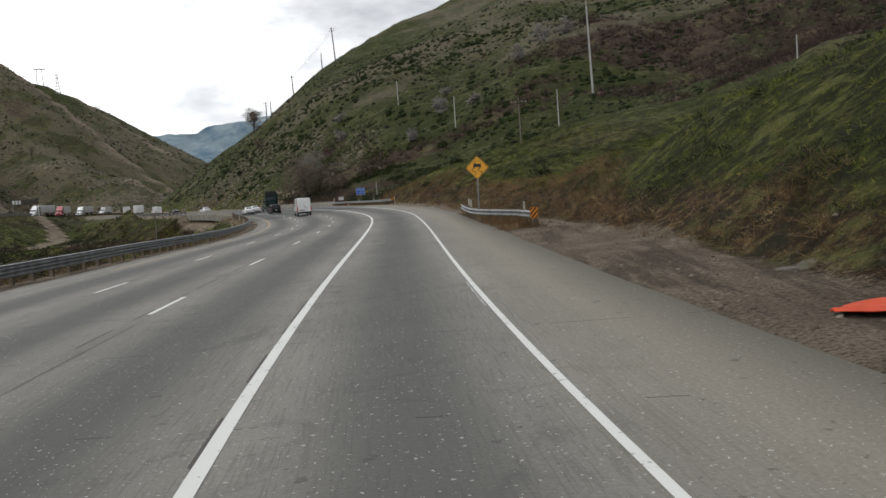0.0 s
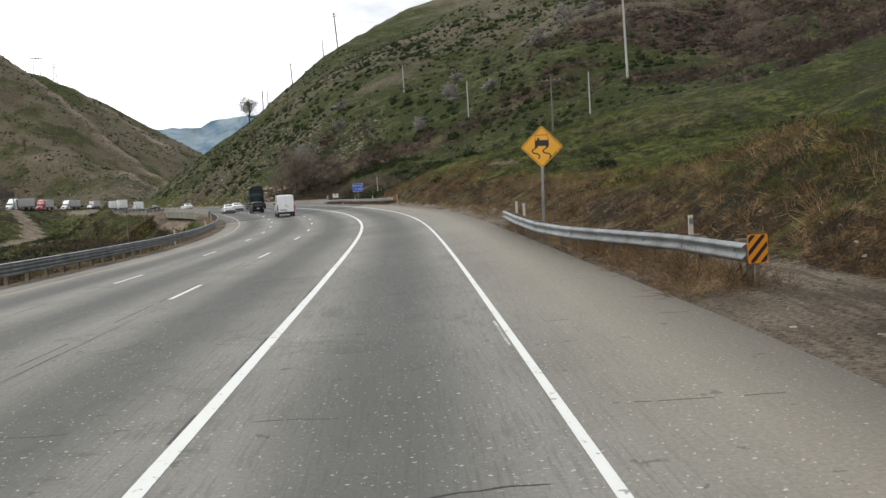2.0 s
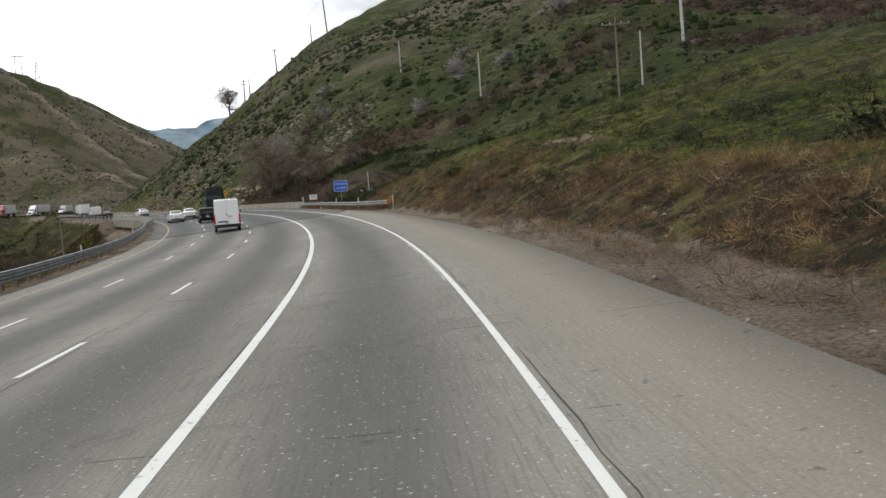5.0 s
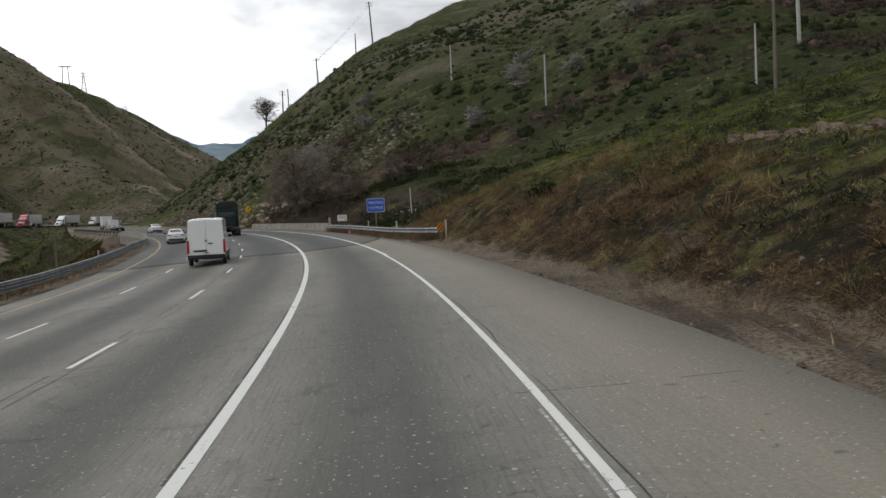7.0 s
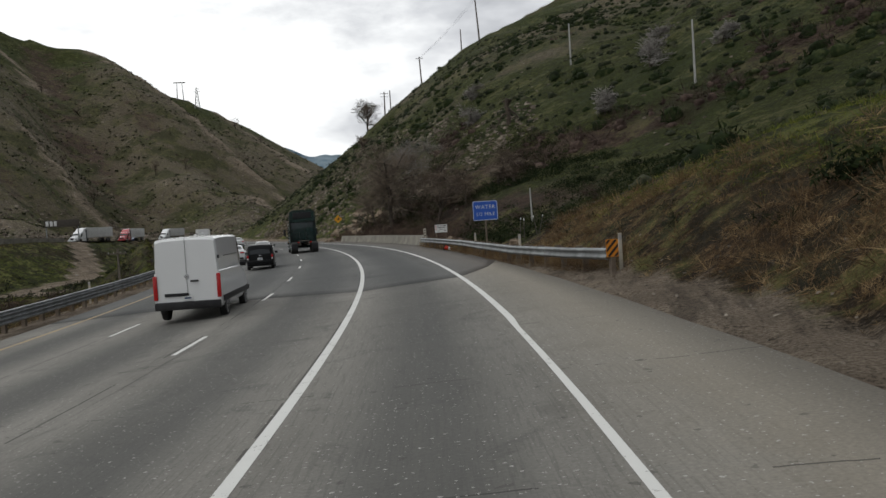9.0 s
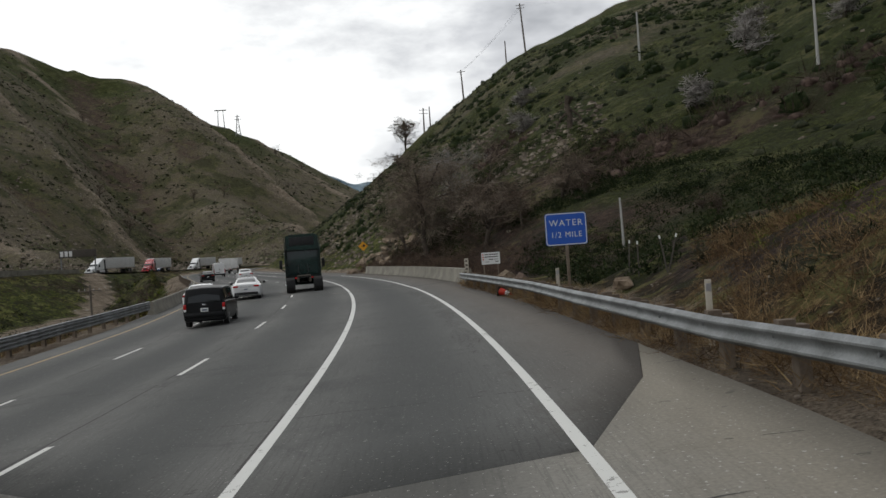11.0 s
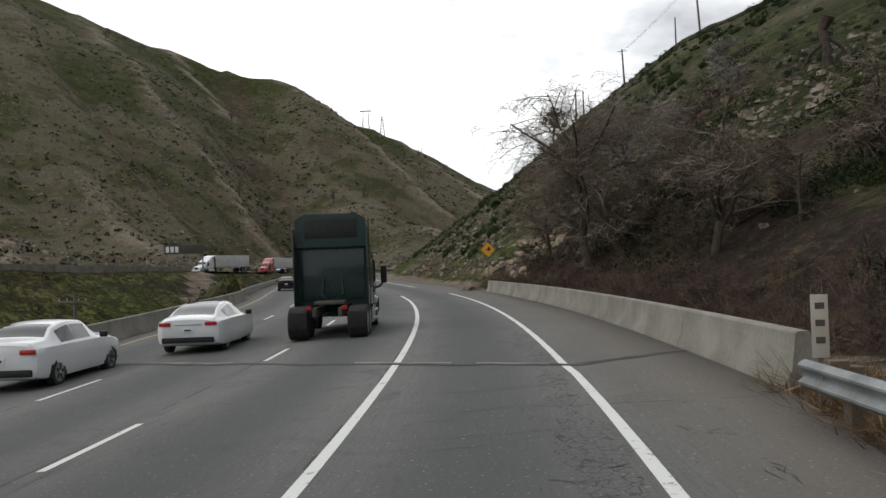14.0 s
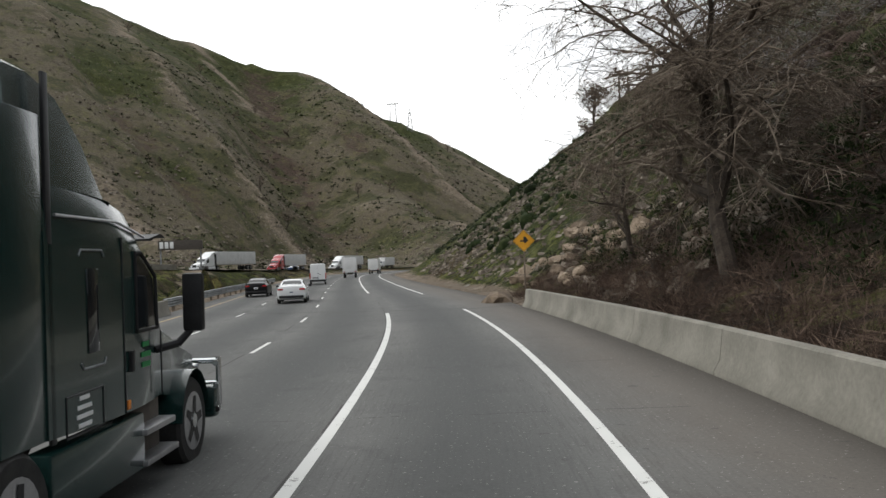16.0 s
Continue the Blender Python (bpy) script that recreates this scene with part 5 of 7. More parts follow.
pole(26.6, 186.0, 19.0, M_POLEGREY, "tall pale steel utility pole on the green slope", 1, 0.24, (0, -1.2))
pole(18.0, 171.5, 7.0, M_POLEGREY, "pale slim pole on the hillside", 0, 0.13)
pole(-2.8, 201.6, 7.0, M_POLEGREY, "pale slim pole among brown brush", 0, 0.14)
pole(-19.3, 240.2, 6.5, M_POLEGREY, "pale short pole with brushy top on the slope", 0, 0.15)
pole(9.0, 131.0, 6.6, M_POLE, "slim timber pole above the roadside spur", 1, 0.11)
pole(44.0, 117.0, 3.0, M_POLEGREY, "pale slim post on the hill crest", 0, 0.1)
pole(-17.6, 169.0, 2.75, M_POLEGREY, "grey timber pole standing behind the blue sign", 0, 0.075, (0, -1.0))
pole(-71.0, 193.1, 7.5, M_POLE, "dark timber power pole with crossarm down by the creek", 1, 0.15, (0, 0), 10)
pole(-58.8, 379.8, 15.5, M_POLE, "timber power pole with crossarm on the ridge", 2, 0.3, (0, -3), 15)
pole(-65.0, 380.0, 7.0, M_POLE, "short timber pole on the ridge", 0, 0.22)
pole(-73.4, 357.5, 8.5, M_POLE, "timber power pole with crossarm on the ridge", 1, 0.26, (0, -2), 20)
pole(-84.0, 352.0, 7.5, M_POLE, "timber power pole with two crossarms beside a dark tree", 2, 0.25, (0, 1), 25)
pole(-81.5, 350.0, 6.0, M_POLE, "short dark pole on the ridge", 0, 0.2)


def wire(a, b, sag, r=0.012):
    bm = bmesh.new()
    pts = [Vector(a).lerp(Vector(b), q) - Vector((0, 0, sag * 4 * q * (1 - q))) for q in np.linspace(0, 1, 14)]
    tube(bm, pts, [r] * 14, 4)
    return tagged(new("power_line", mesh_of("power_line", bm, M_BLACK)), "thin dark overhead power line between poles", "cable", "power lines")


def top(x, y, h):
    return (x, y, float(ground_z(x, y)[0]) + h)


for dx in (-1.0, 0.0, 1.0):
    wire(top(-58.8 + dx, 379.8, 15.1), top(26.6 + dx, 186.0, 18.6), 6.0, 0.012)
    wire(top(-58.8 + dx, 379.8, 15.1), top(-73.4 + dx, 357.5, 8.1), 0.8, 0.016)


def lattice_tower(x, y, h, w, label, portal=False):
    z = float(ground_z(x, y)[0]) - 1
    g = thing("pylon", pose(x, y, z, 0, 0, 25), label, "pylon", "pylons")
    legs = [(-w, -w), (w, -w), (w, w), (-w, w)]
    k = 0.75 if portal else 0.12
    for lx, ly in legs:
        bm = bmesh.new()
        tube(bm, [(lx, ly, 0), (lx * k, ly * (0.3 if portal else k), h)], [0.32, 0.22], 5)
        part("leg", bm, M_POLEGREY, g)
    for j in range(1, 7):
        f = j / 7
        s_ = 1 - (1 - k) * f
        t_ = 1 - (1 - (0.3 if portal else k)) * f
        bm = bmesh.new()
        c = [(lx * s_, ly * t_, h * f) for lx, ly in legs]
        for p, q in zip(c, c[1:] + c[:1]):
            if not (portal and abs(p[0] - q[0]) > 0.1):
                tube(bm, [p, q], [0.14, 0.14], 4)
        s2 = 1 - (1 - k) * (f - 1 / 7)
        t2 = 1 - (1 - (0.3 if portal else k)) * (f - 1 / 7)
        c2 = [(lx * s2, ly * t2, h * (f - 1 / 7)) for lx, ly in legs]
        for i in range(4):
            if not (portal and i % 2 == 0):
                tube(bm, [c[i], c2[(i + 1) % 4]], [0.12, 0.12], 4)
        part("bracing", bm, M_POLEGREY, g)
    if portal:
        bm = bmesh.new()
        box(bm, (0, 0, h), (w * 3.6, 0.9, 1.0), 0.05)
        part("crossbeam", bm, M_POLEGREY, g)
    else:
        for zz, ww in ((h * 0.8, 3.2), (h * 0.93, 2.4)):
            bm = bmesh.new()
            box(bm, (0, 0, zz), (ww * 2, 0.35, 0.4), 0.03)
            part("crossarm", bm, M_POLEGREY, g)
    return g


lattice_tower(-411.4, 839.7, 21, 2.4, "lattice steel pylon on the far ridge")
lattice_tower(-428.4, 839.5, 18, 3.0, "portal-shaped steel pylon on the far ridge", True)

# ---------- the other carriageway: parapet wall, message board ----------
wall = thing("parapet_wall", Matrix.Identity(4), "long stained concrete parapet of the opposite carriageway", "wall", kind="structure")
PARAPET = [(7.1, -0.02), (7.25, 0.9), (7.5, 0.9), (7.5, -0.62), (7.15, -0.62)]
FOOTING = [(7.0, -0.6), (7.2, -0.62), (7.2, -0.98), (7.55, -1.0), (7.65, -3.4), (7.0, -3.4)]
for k in range(0, len(FAR) - 4, 3):
    if not 40 < FAR[k, 1] < 294:
        continue
    for nm, prof in (("parapet_panel", PARAPET), ("retaining_panel", FOOTING)):
        bm = bmesh.new()
        rings = []
        for q in np.linspace(k + 0.01, k + 2.99, 4):
            q0 = int(q)
            at = FAR[q0] + (FAR[q0 + 1] - FAR[q0]) * (q - q0)
            tv = FAR[q0 + 1] - FAR[q0]
            tv = tv / np.hypot(*tv)
            rings.append([(at[0] + tv[1] * a, at[1] - tv[0] * a, float(far_z(at[1])) + h) for a, h in prof])
        loft(bm, rings)
        part(nm, bm, M_BARRIER, wall)
mb = thing("message_board", pose(-160.5, 302, float(far_z(302)) - 0.2, 0, 0, 35), "dark overhead message board with white blocks on posts", "sign")
bm = bmesh.new()
box(bm, (0, 0, 5.3), (8.6, 0.9, 1.9), 0.05)
part("cabinet", bm, M_RUST, mb)
for dx in (-3.6, -2.6, -1.6):
    bm = bmesh.new()
    box(bm, (dx, -0.47, 5.3), (0.7, 0.05, 1.3), 0.01)
    part("white_block", bm, M_SIGNW, mb)
for dx in (-3.9, 3.9):
    bm = bmesh.new()
    cyl(bm, (dx, 0.2, 0), (dx, 0.2, 5.0), 0.16, n=10)
    part("post", bm, M_STEEL, mb)


# ---------- cracks in the pavement ----------
def crack(ss, us, w, road, r):
    """A thin dark ribbon that wanders over the pavement."""
    co, uv = [], []
    for k, (s_, u_) in enumerate(zip(ss, us)):
        ds, du = ss[min(k + 1, len(ss) - 1)] - ss[max(k - 1, 0)], us[min(k + 1, len(us) - 1)] - us[max(k - 1, 0)]
        n_ = math.hypot(ds, du) or 1.0
        q = w * r.uniform(0.35, 1.2) * (0.3 if k in (0, len(ss) - 1) else 1)
        for g_ in (-0.5, 0.5):
            a, b = s_ + g_ * q * du / n_, u_ - g_ * q * ds / n_
            co.append(at_road(a, b, 0.004))
            uv.append((b, a))
    o = new("crack", grid_mesh("crack", 2, len(ss), np.array(co), M_PATCH, np.array(uv)))
    o.parent = road
    return o


cr = random.Random(5)
for k in range(24):          # across the truck lane
    y0 = cr.uniform(118, 166) if k < 20 else cr.uniform(20, 118)
    u0 = cr.uniform(-1.4, 0.4)
    n = cr.randint(9, 16)
    L = cr.uniform(0.6, 2.6)
    us = [u0 + L * i / n + cr.gauss(0, 0.01) for i in range(n)]
    sl = cr.uniform(-0.12, 0.2)
    ss, q = [], s_at(y0)
    for i in range(n):
        q += cr.gauss(0, 0.025)
        ss.append(q + sl * (us[i] - u0))
    crack(ss, us, cr.uniform(0.012, 0.026), road_b if s_at(y0) > SEAM + 3 else road_a, cr)
for y0, u0, m in ((151.5, 1.25, 26), (155.2, 1.2, 26), (158.8, 1.05, 20), (162.5, 1.0, 16), (146, 2.7, 10), (151, 3.0, 8), (160, 2.6, 8)):          # broken patches beside the edge line
    for k in range(m):
        n = cr.randint(4, 7)
        a, b = s_at(y0) + cr.uniform(-1.3, 1.3), u0 + cr.uniform(-0.33, 0.33)
        d = cr.choice((0, 1)) * 1.57 + cr.gauss(0, 0.12)
        ss, us = [a], [b]
        for i in range(n):
            d += cr.gauss(0, 0.2)
            ss.append(ss[-1] + 0.1 * math.sin(d) * 0.6)
            us.append(us[-1] + 0.045 * math.cos(d))
        crack(ss, us, cr.uniform(0.011, 0.022), road_b, cr)
for u0, lo, hi in ((-4.9, -20, 128), (1.9, 60, 100), (-4.9, 137, 166)):          # long joints between the slabs
    q = lo
    while q < hi:
        e = min(hi, q + cr.uniform(8, 22))
        ys = np.arange(q, e, 0.8)
        crack([s_at(y) for y in ys], [u0 + cr.gauss(0, 0.012) for y in ys], 0.018, road_a if e < 130 else road_b, cr)
        q = e + cr.uniform(0.5, 6)

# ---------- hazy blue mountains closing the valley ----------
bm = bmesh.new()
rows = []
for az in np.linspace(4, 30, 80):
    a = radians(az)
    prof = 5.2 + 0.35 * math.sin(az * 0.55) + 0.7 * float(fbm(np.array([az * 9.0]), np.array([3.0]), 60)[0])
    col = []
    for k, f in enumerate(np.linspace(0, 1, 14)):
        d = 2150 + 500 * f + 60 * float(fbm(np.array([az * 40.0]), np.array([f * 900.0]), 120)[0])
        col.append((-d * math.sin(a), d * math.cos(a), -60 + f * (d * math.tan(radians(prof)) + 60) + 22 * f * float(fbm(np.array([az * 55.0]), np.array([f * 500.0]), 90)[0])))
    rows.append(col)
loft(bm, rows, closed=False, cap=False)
# the haze of distance is put into the pale blue base colour
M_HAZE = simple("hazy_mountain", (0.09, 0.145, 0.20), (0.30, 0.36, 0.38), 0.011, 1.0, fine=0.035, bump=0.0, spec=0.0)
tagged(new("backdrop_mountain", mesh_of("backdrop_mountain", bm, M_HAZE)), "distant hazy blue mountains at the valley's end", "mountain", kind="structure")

# ---------- plants and stones ----------
def leaf_mat(name, stops, rough=0.9):
    m, nt, b = node_mat(name, rough, 0.0, 0.1)
    geo = nt.nodes.new("ShaderNodeNewGeometry")
    big = noise_node(nt, 0.08, 3.0, 0.6)
    clump = noise_node(nt, 1.1, 3.0, 0.6)
    f = math_node(nt, "MULTIPLY_ADD", geo.outputs["Random Per Island"], 0.35, math_node(nt, "MULTIPLY_ADD", big, 0.6, math_node(nt, "MULTIPLY_ADD", clump, 1.9, -0.92)))
    nt.links.new(ramp_node(nt, f, stops), b.inputs["Base Color"])
    return m


M_SAGE = leaf_mat("sage_leaf", [(0.1, (0.008, 0.011, 0.006)), (0.5, (0.022, 0.027, 0.014)), (0.9, (0.070, 0.070, 0.042))])
M_DARKGREEN = leaf_mat("dark_leaf", [(0.1, (0.007, 0.011, 0.004)), (0.6, (0.018, 0.027, 0.009)), (0.95, (0.05, 0.058, 0.022))])
M_BROWN = leaf_mat("brown_brush", [(0.1, (0.018, 0.012, 0.010)), (0.5, (0.048, 0.033, 0.027)), (0.9, (0.115, 0.082, 0.067))])
M_STRAW = leaf_mat("dry_grass", [(0.1, (0.03, 0.018, 0.009)), (0.5, (0.135, 0.085, 0.043)), (0.85, (0.33, 0.235, 0.125))])
M_GRASS = leaf_mat("green_grass", [(0.1, (0.014, 0.024, 0.004)), (0.5, (0.080, 0.108, 0.015)), (0.85, (0.24, 0.235, 0.05))])
M_BARK = simple("bark", (0.025, 0.019, 0.015), (0.10, 0.08, 0.062), 2.5, 0.95, fine=20, bump=0.5)
M_TWIG = leaf_mat("twig", [(0.1, (0.075, 0.057, 0.043)), (0.5, (0.165, 0.13, 0.10)), (0.9, (0.33, 0.275, 0.22))])
M_PALETWIG = leaf_mat("pale_twig", [(0.1, (0.17, 0.155, 0.145)), (0.5, (0.27, 0.25, 0.235)), (0.9, (0.40, 0.375, 0.355))])
M_STONE = leaf_mat("stone", [(0.1, (0.06, 0.05, 0.039)), (0.5, (0.135, 0.113, 0.09)), (0.9, (0.29, 0.25, 0.205))])
M_REDROCK = simple("red_rock", (0.06, 0.042, 0.033), (0.16, 0.115, 0.09), 1.2, 0.95, fine=9, bump=0.6, dist=0.05)
M_TANROCK = simple("tan_rock", (0.07, 0.05, 0.034), (0.22, 0.168, 0.12), 0.9, 0.95, fine=7, bump=0.6, dist=0.05)


def scatter_leaves(pos, size, per, rng, leaf=0.28, flat=0.75, spike=0.0, thin=1.0):
    """Clumps of small leaf triangles: pos (n,3) at the ground, size (n)."""
    n = len(pos)
    d = rng.normal(size=(n, per, 3))
    d /= np.linalg.norm(d, axis=2)[:, :, None]
    d[:, :, 2] = np.abs(d[:, :, 2])
    rad = rng.uniform(0.45, 1.0, (n, per, 1)) ** 0.6
    wob = 1 + 0.35 * np.sin(3 * np.arctan2(d[:, :, 1:2], d[:, :, 0:1]) + rng.uniform(0, 6, (n, 1, 1)))
    c = pos[:, None, :] + d * rad * wob * size[:, None, None] * np.array([1, 1, flat])
    a = rng.normal(size=(n, per, 3))
    b = rng.normal(size=(n, per, 3)) + d * spike
    k = leaf * size[:, None, None] * rng.uniform(0.6, 1.4, (n, per, 1))
    a = a / np.linalg.norm(a, axis=2)[:, :, None] * k
    b = b / np.linalg.norm(b, axis=2)[:, :, None] * k * (1 + spike)
    a = a * thin
    v = np.stack([c - a * 0.5, c + a * 0.5, c + b], 2).reshape(-1, 3)
    return v


def stuff(name, verts, mat, label, category):
    me = stuff_mesh(name, verts, 3, np.arange(len(verts)), mat, False)
    return tagged(new(name, me), label, category, kind="stuff")


def on_ground(x, y, sink=0.0):
    return np.stack([x, y, ground_z(x, y) - sink], 1)


rng = np.random.RandomState(11)


def pick(n, x0, x1, y0, y1, keep):
    """Random places where keep(x, y, u, s, v, toe) allows."""
    x, y = rng.uniform(x0, x1, n), rng.uniform(y0, y1, n)
    i, u = nearest(ROAD, x, y)
    j, v = nearest(FAR, x, y)
    s = ROAD_S[i]
    m = keep(x, y, u, s, v)
    return x[m], y[m]


# big hill: rounded shrubs dotted over the grass
def dome_mesh():
    """A low half ball, to be bent into single shrubs."""
    bm = bmesh.new()
    bmesh.ops.create_icosphere(bm, subdivisions=2, radius=1.0)
    bmesh.ops.delete(bm, geom=[v for v in bm.verts if v.co.z < -0.8], context="VERTS")
    bm.verts.index_update()
    v = np.array([tuple(q.co) for q in bm.verts])
    f = np.array([[q.index for q in p.verts] for p in bm.faces])
    bm.free()
    return v, f


DOME_V, DOME_F = dome_mesh()


def mounds(pos, size, r, flat=0.75, rough=0.3):
    """Uneven rounded shrubs: verts and loops of triangles."""
    n, m = len(pos), len(DOME_V)
    k = 1 + rough * r.normal(size=(n, m, 1)) * 0.55 + 0.22 * np.sin(2.6 * DOME_V[None, :, 0:1] + r.uniform(0, 6, (n, 1, 1))) + 0.2 * np.sin(3.1 * DOME_V[None, :, 1:2] + r.uniform(0, 6, (n, 1, 1)))
    st = r.uniform(0.8, 1.25, (n, 1, 3)) * np.array([1, 1, flat])
    v = pos[:, None, :] + DOME_V[None] * k * st * size[:, None, None]
    loops = (DOME_F[None] + m * np.arange(n)[:, None, None]).ravel()
    return v.reshape(-1, 3), loops


def shrub_field(name, x, y, size, mat, label, category, per=26, leaf=0.3, spike=1.2, thin=0.3, flat=0.75, heart=0.8):
    """Shrubs with a solid heart and a shell of loose twigs and leaves."""
    p = on_ground(x, y, 0.0)
    v, l = mounds(p - np.stack([0 * size, 0 * size, 0.12 * size], 1), size * heart, rng, flat, 0.2)
    t = scatter_leaves(p, size * 1.05, per, rng, leaf, flat, spike, thin)
    me = stuff_mesh(name, np.concatenate([v, t]), 3, np.concatenate([l, len(v) + np.arange(len(t))]), mat, True)
    return tagged(new(name, me), label, category, kind="stuff")


x, y = pick(6600, -130, 120, 140, 380, lambda x, y, u, s, v: (u > toe_of(s) + 5) & ((s < 150) | (s > 232) | (u > 26)) & (brown_patch(x, y) < 0.55) & (fbm(x, y, 24) + 0.5 * rng.rand(len(x)) > 0.0))
shrub_field("sagebrush", x, y, rng.uniform(0.28, 0.7, len(x)) * np.where(rng.rand(len(x)) < 0.12, 1.6, 1.0), M_SAGE, "grey-green sagebrush mounds dotted over the hillside", "brush", 16)
x, y = pick(6800, -120, 110, 140, 330, lambda x, y, u, s, v: (u > toe_of(s) + 4) & ((s < 150) | (s > 222) | (u > 24)) & (fbm(x + 70, y, 26) + 0.4 * fbm(x, y, 7) + 0.35 * rng.rand(len(x)) > 0.2))
shrub_field("dark_shrubs", x, y, rng.uniform(0.4, 0.85, len(x)) * np.where(rng.rand(len(x)) < 0.14, 1.9, 1.0), M_DARKGREEN, "dark green rounded shrubs in the folds of the hillside", "shrub", 36, 0.24, 0.8, 0.5)
# brown brush patches, broken by lanes of grass
x, y = pick(10500, -45, 135, 120, 300, lambda x, y, u, s, v: (u > toe_of(s) + 2) & ((s < 150) | (u > 20)) & (brown_patch(x, y) + 1.1 * fbm(0.35 * x, y, 11) + 0.5 * fbm(x, y + 60, 5) > 0.55))
shrub_field("brown_brush", x, y, rng.uniform(0.35, 0.9, len(x)) * np.where(rng.rand(len(x)) < 0.2, 1.7, 1.0), M_BROWN, "bare reddish-brown brush in thick mounds on the slope", "brush", 54, 0.46, 2.2, 0.10, 0.8, 0.6)
# cut slopes: straw at the foot, green higher up
x, y = pick(80000, -14, 34, 14, 152, lambda x, y, u, s, v: (u > toe_of(s) - 0.3) & (u < toe_of(s) + 13) & (u - toe_of(s) + 2.5 * fbm(x, y, 9) < np.interp(y, [44, 66], [2.0, 4.5])))
sz = rng.uniform(0.10, 0.26, len(x))
stuff("dry_grass", scatter_leaves(on_ground(x, y, 0.03), sz, 18, rng, 0.36, 0.45, 0.7, 0.2), M_STRAW, "matted straw-coloured dry grass on the foot of the cut slope", "grass")
x, y = pick(48000, -14, 46, 14, 152, lambda x, y, u, s, v: (u > toe_of(s) + 1.0) & (u < toe_of(s) + 24) & (u - toe_of(s) + 3.0 * fbm(x, y, 9) > np.interp(y, [44, 66], [1.2, 3.2])))
sz = rng.uniform(0.12, 0.34, len(x))
stuff("green_grass", scatter_leaves(on_ground(x, y, 0.03), sz, 13, rng, 0.34, 0.55, 1.0, 0.2), M_GRASS, "green and yellowish grass tufts on the roadside slope", "grass")
x, y = pick(26000, -14, 44, 14, 152, lambda x, y, u, s, v: (u > toe_of(s) + 0.2) & (u < toe_of(s) + 20) & (fbm(x, y, 4) + 0.5 * rng.rand(len(x)) > 0.15 + 0.25 * sstep(3, 7, u - toe_of(s)) + np.interp(y, [44, 66], [0.2, 0.0])))
stuff("bunch_grass", scatter_leaves(on_ground(x, y, 0.05), rng.uniform(0.10, 0.22, len(x)), 22, rng, 0.38, 0.8, 1.0, 0.16), M_STRAW, "tall dry bunch grass tufts on the cut slope", "grass")
# dark shrubs, thickened to stand in for shade between the grass mounds
x, y = pick(9000, -14, 44, 14, 152, lambda x, y, u, s, v: (u > toe_of(s) + 1.2) & (u < toe_of(s) + 24) & (fbm(x + 20, y, 6) + 0.5 * rng.rand(len(x)) > 0.33))
stuff("slope_shrubs", scatter_leaves(on_ground(x, y, 0.05), rng.uniform(0.15, 0.5, len(x)), 60, rng, 0.24, 0.85, 0.8, 0.4), M_SAGE, "low dark shrubs over the roadside slope, also standing in for shade between mounds", "shrub")
x, y = pick(30000, -14, 36, 14, 152, lambda x, y, u, s, v: (u > toe_of(s) + 0.1) & (u < toe_of(s) + 12) & (u - toe_of(s) + 3.0 * fbm(x, y, 9) < np.interp(y, [44, 66], [2.4, 5.5])) & (fbm(x, y, 3.0, 2) + 0.5 * rng.rand(len(x)) > 0.2))
stuff("straw_tufts", scatter_leaves(on_ground(x, y, 0.06), rng.uniform(0.14, 0.36, len(x)), 44, rng, 0.62, 0.6, 1.8, 0.07), M_STRAW, "shaggy mounds of dead straw-coloured grass on the cut slope", "grass")
# weeds under the rails
tt = []
for lo, hi, u0, n in ((39, 62, 5.0, 700), (124, 164, 5.6, 1300), (60, 96, 5.4, 160), (-20, 168, -14.9, 800)):
    yy = rng.uniform(lo, hi, n)
    for q in yy:
        sgn = 1 if u0 > 0 else -1
        u_ = u0 + rng.uniform(-0.3, 1.2) * sgn if hi != 164 else np.interp(q, [122, 134, 162], [5.5, 4.3, 4.1]) + rng.uniform(-0.2, 1.3)
        p = at_road(s_at(q), u_)
        tt.append((p[0], p[1]))
tt = np.array(tt)
stuff("rail_weeds", scatter_leaves(on_ground(tt[:, 0], tt[:, 1], 0.02), rng.uniform(0.15, 0.38, len(tt)), 32, rng, 0.36, 0.9, 2.0, 0.1), M_STRAW, "dry brown weeds growing under the guardrails", "weeds")
# creek side: brush down the bank and the flat
x, y = pick(7000, -165, -16, 20, 330, lambda x, y, u, s, v: (u < -16.2) & (v > 9) & (track_gap(x, y) > 4) & (fbm(x, y, 18) + 0.4 * rng.rand(len(x)) > -0.05))
stuff("creek_brush", scatter_leaves(on_ground(x, y, 0.05), rng.uniform(0.35, 1.1, len(x)), 30, rng, 0.38, 0.9, 0.6, 0.5), M_SAGE, "scrubby brush along the creek", "brush")
x, y = pick(3500, -150, -18, 30, 300, lambda x, y, u, s, v: (u < -17.5) & (v > 12) & (track_gap(x, y) > 4) & (fbm(x + 40, y, 22) > 0.1))
stuff("creek_thicket", scatter_leaves(on_ground(x, y, 0.05), rng.uniform(0.7, 1.7, len(x)), 70, rng, 0.4, 1.1, 1.2, 0.12), M_BROWN, "bare brown thicket along the creek", "brush")
x, y = pick(15000, -150, -18, 60, 310, lambda x, y, u, s, v: (u < -16.3) & (v > 9) & (track_gap(x, y) > 4) & (fbm(x + 11, y, 15) + 0.4 * rng.rand(len(x)) > 0.05))
stuff("creek_grass", scatter_leaves(on_ground(x, y, 0.04), rng.uniform(0.2, 0.55, len(x)), 14, rng, 0.5, 0.7, 1.2, 0.25), M_GRASS, "bright green and yellow grass along the creek", "grass")
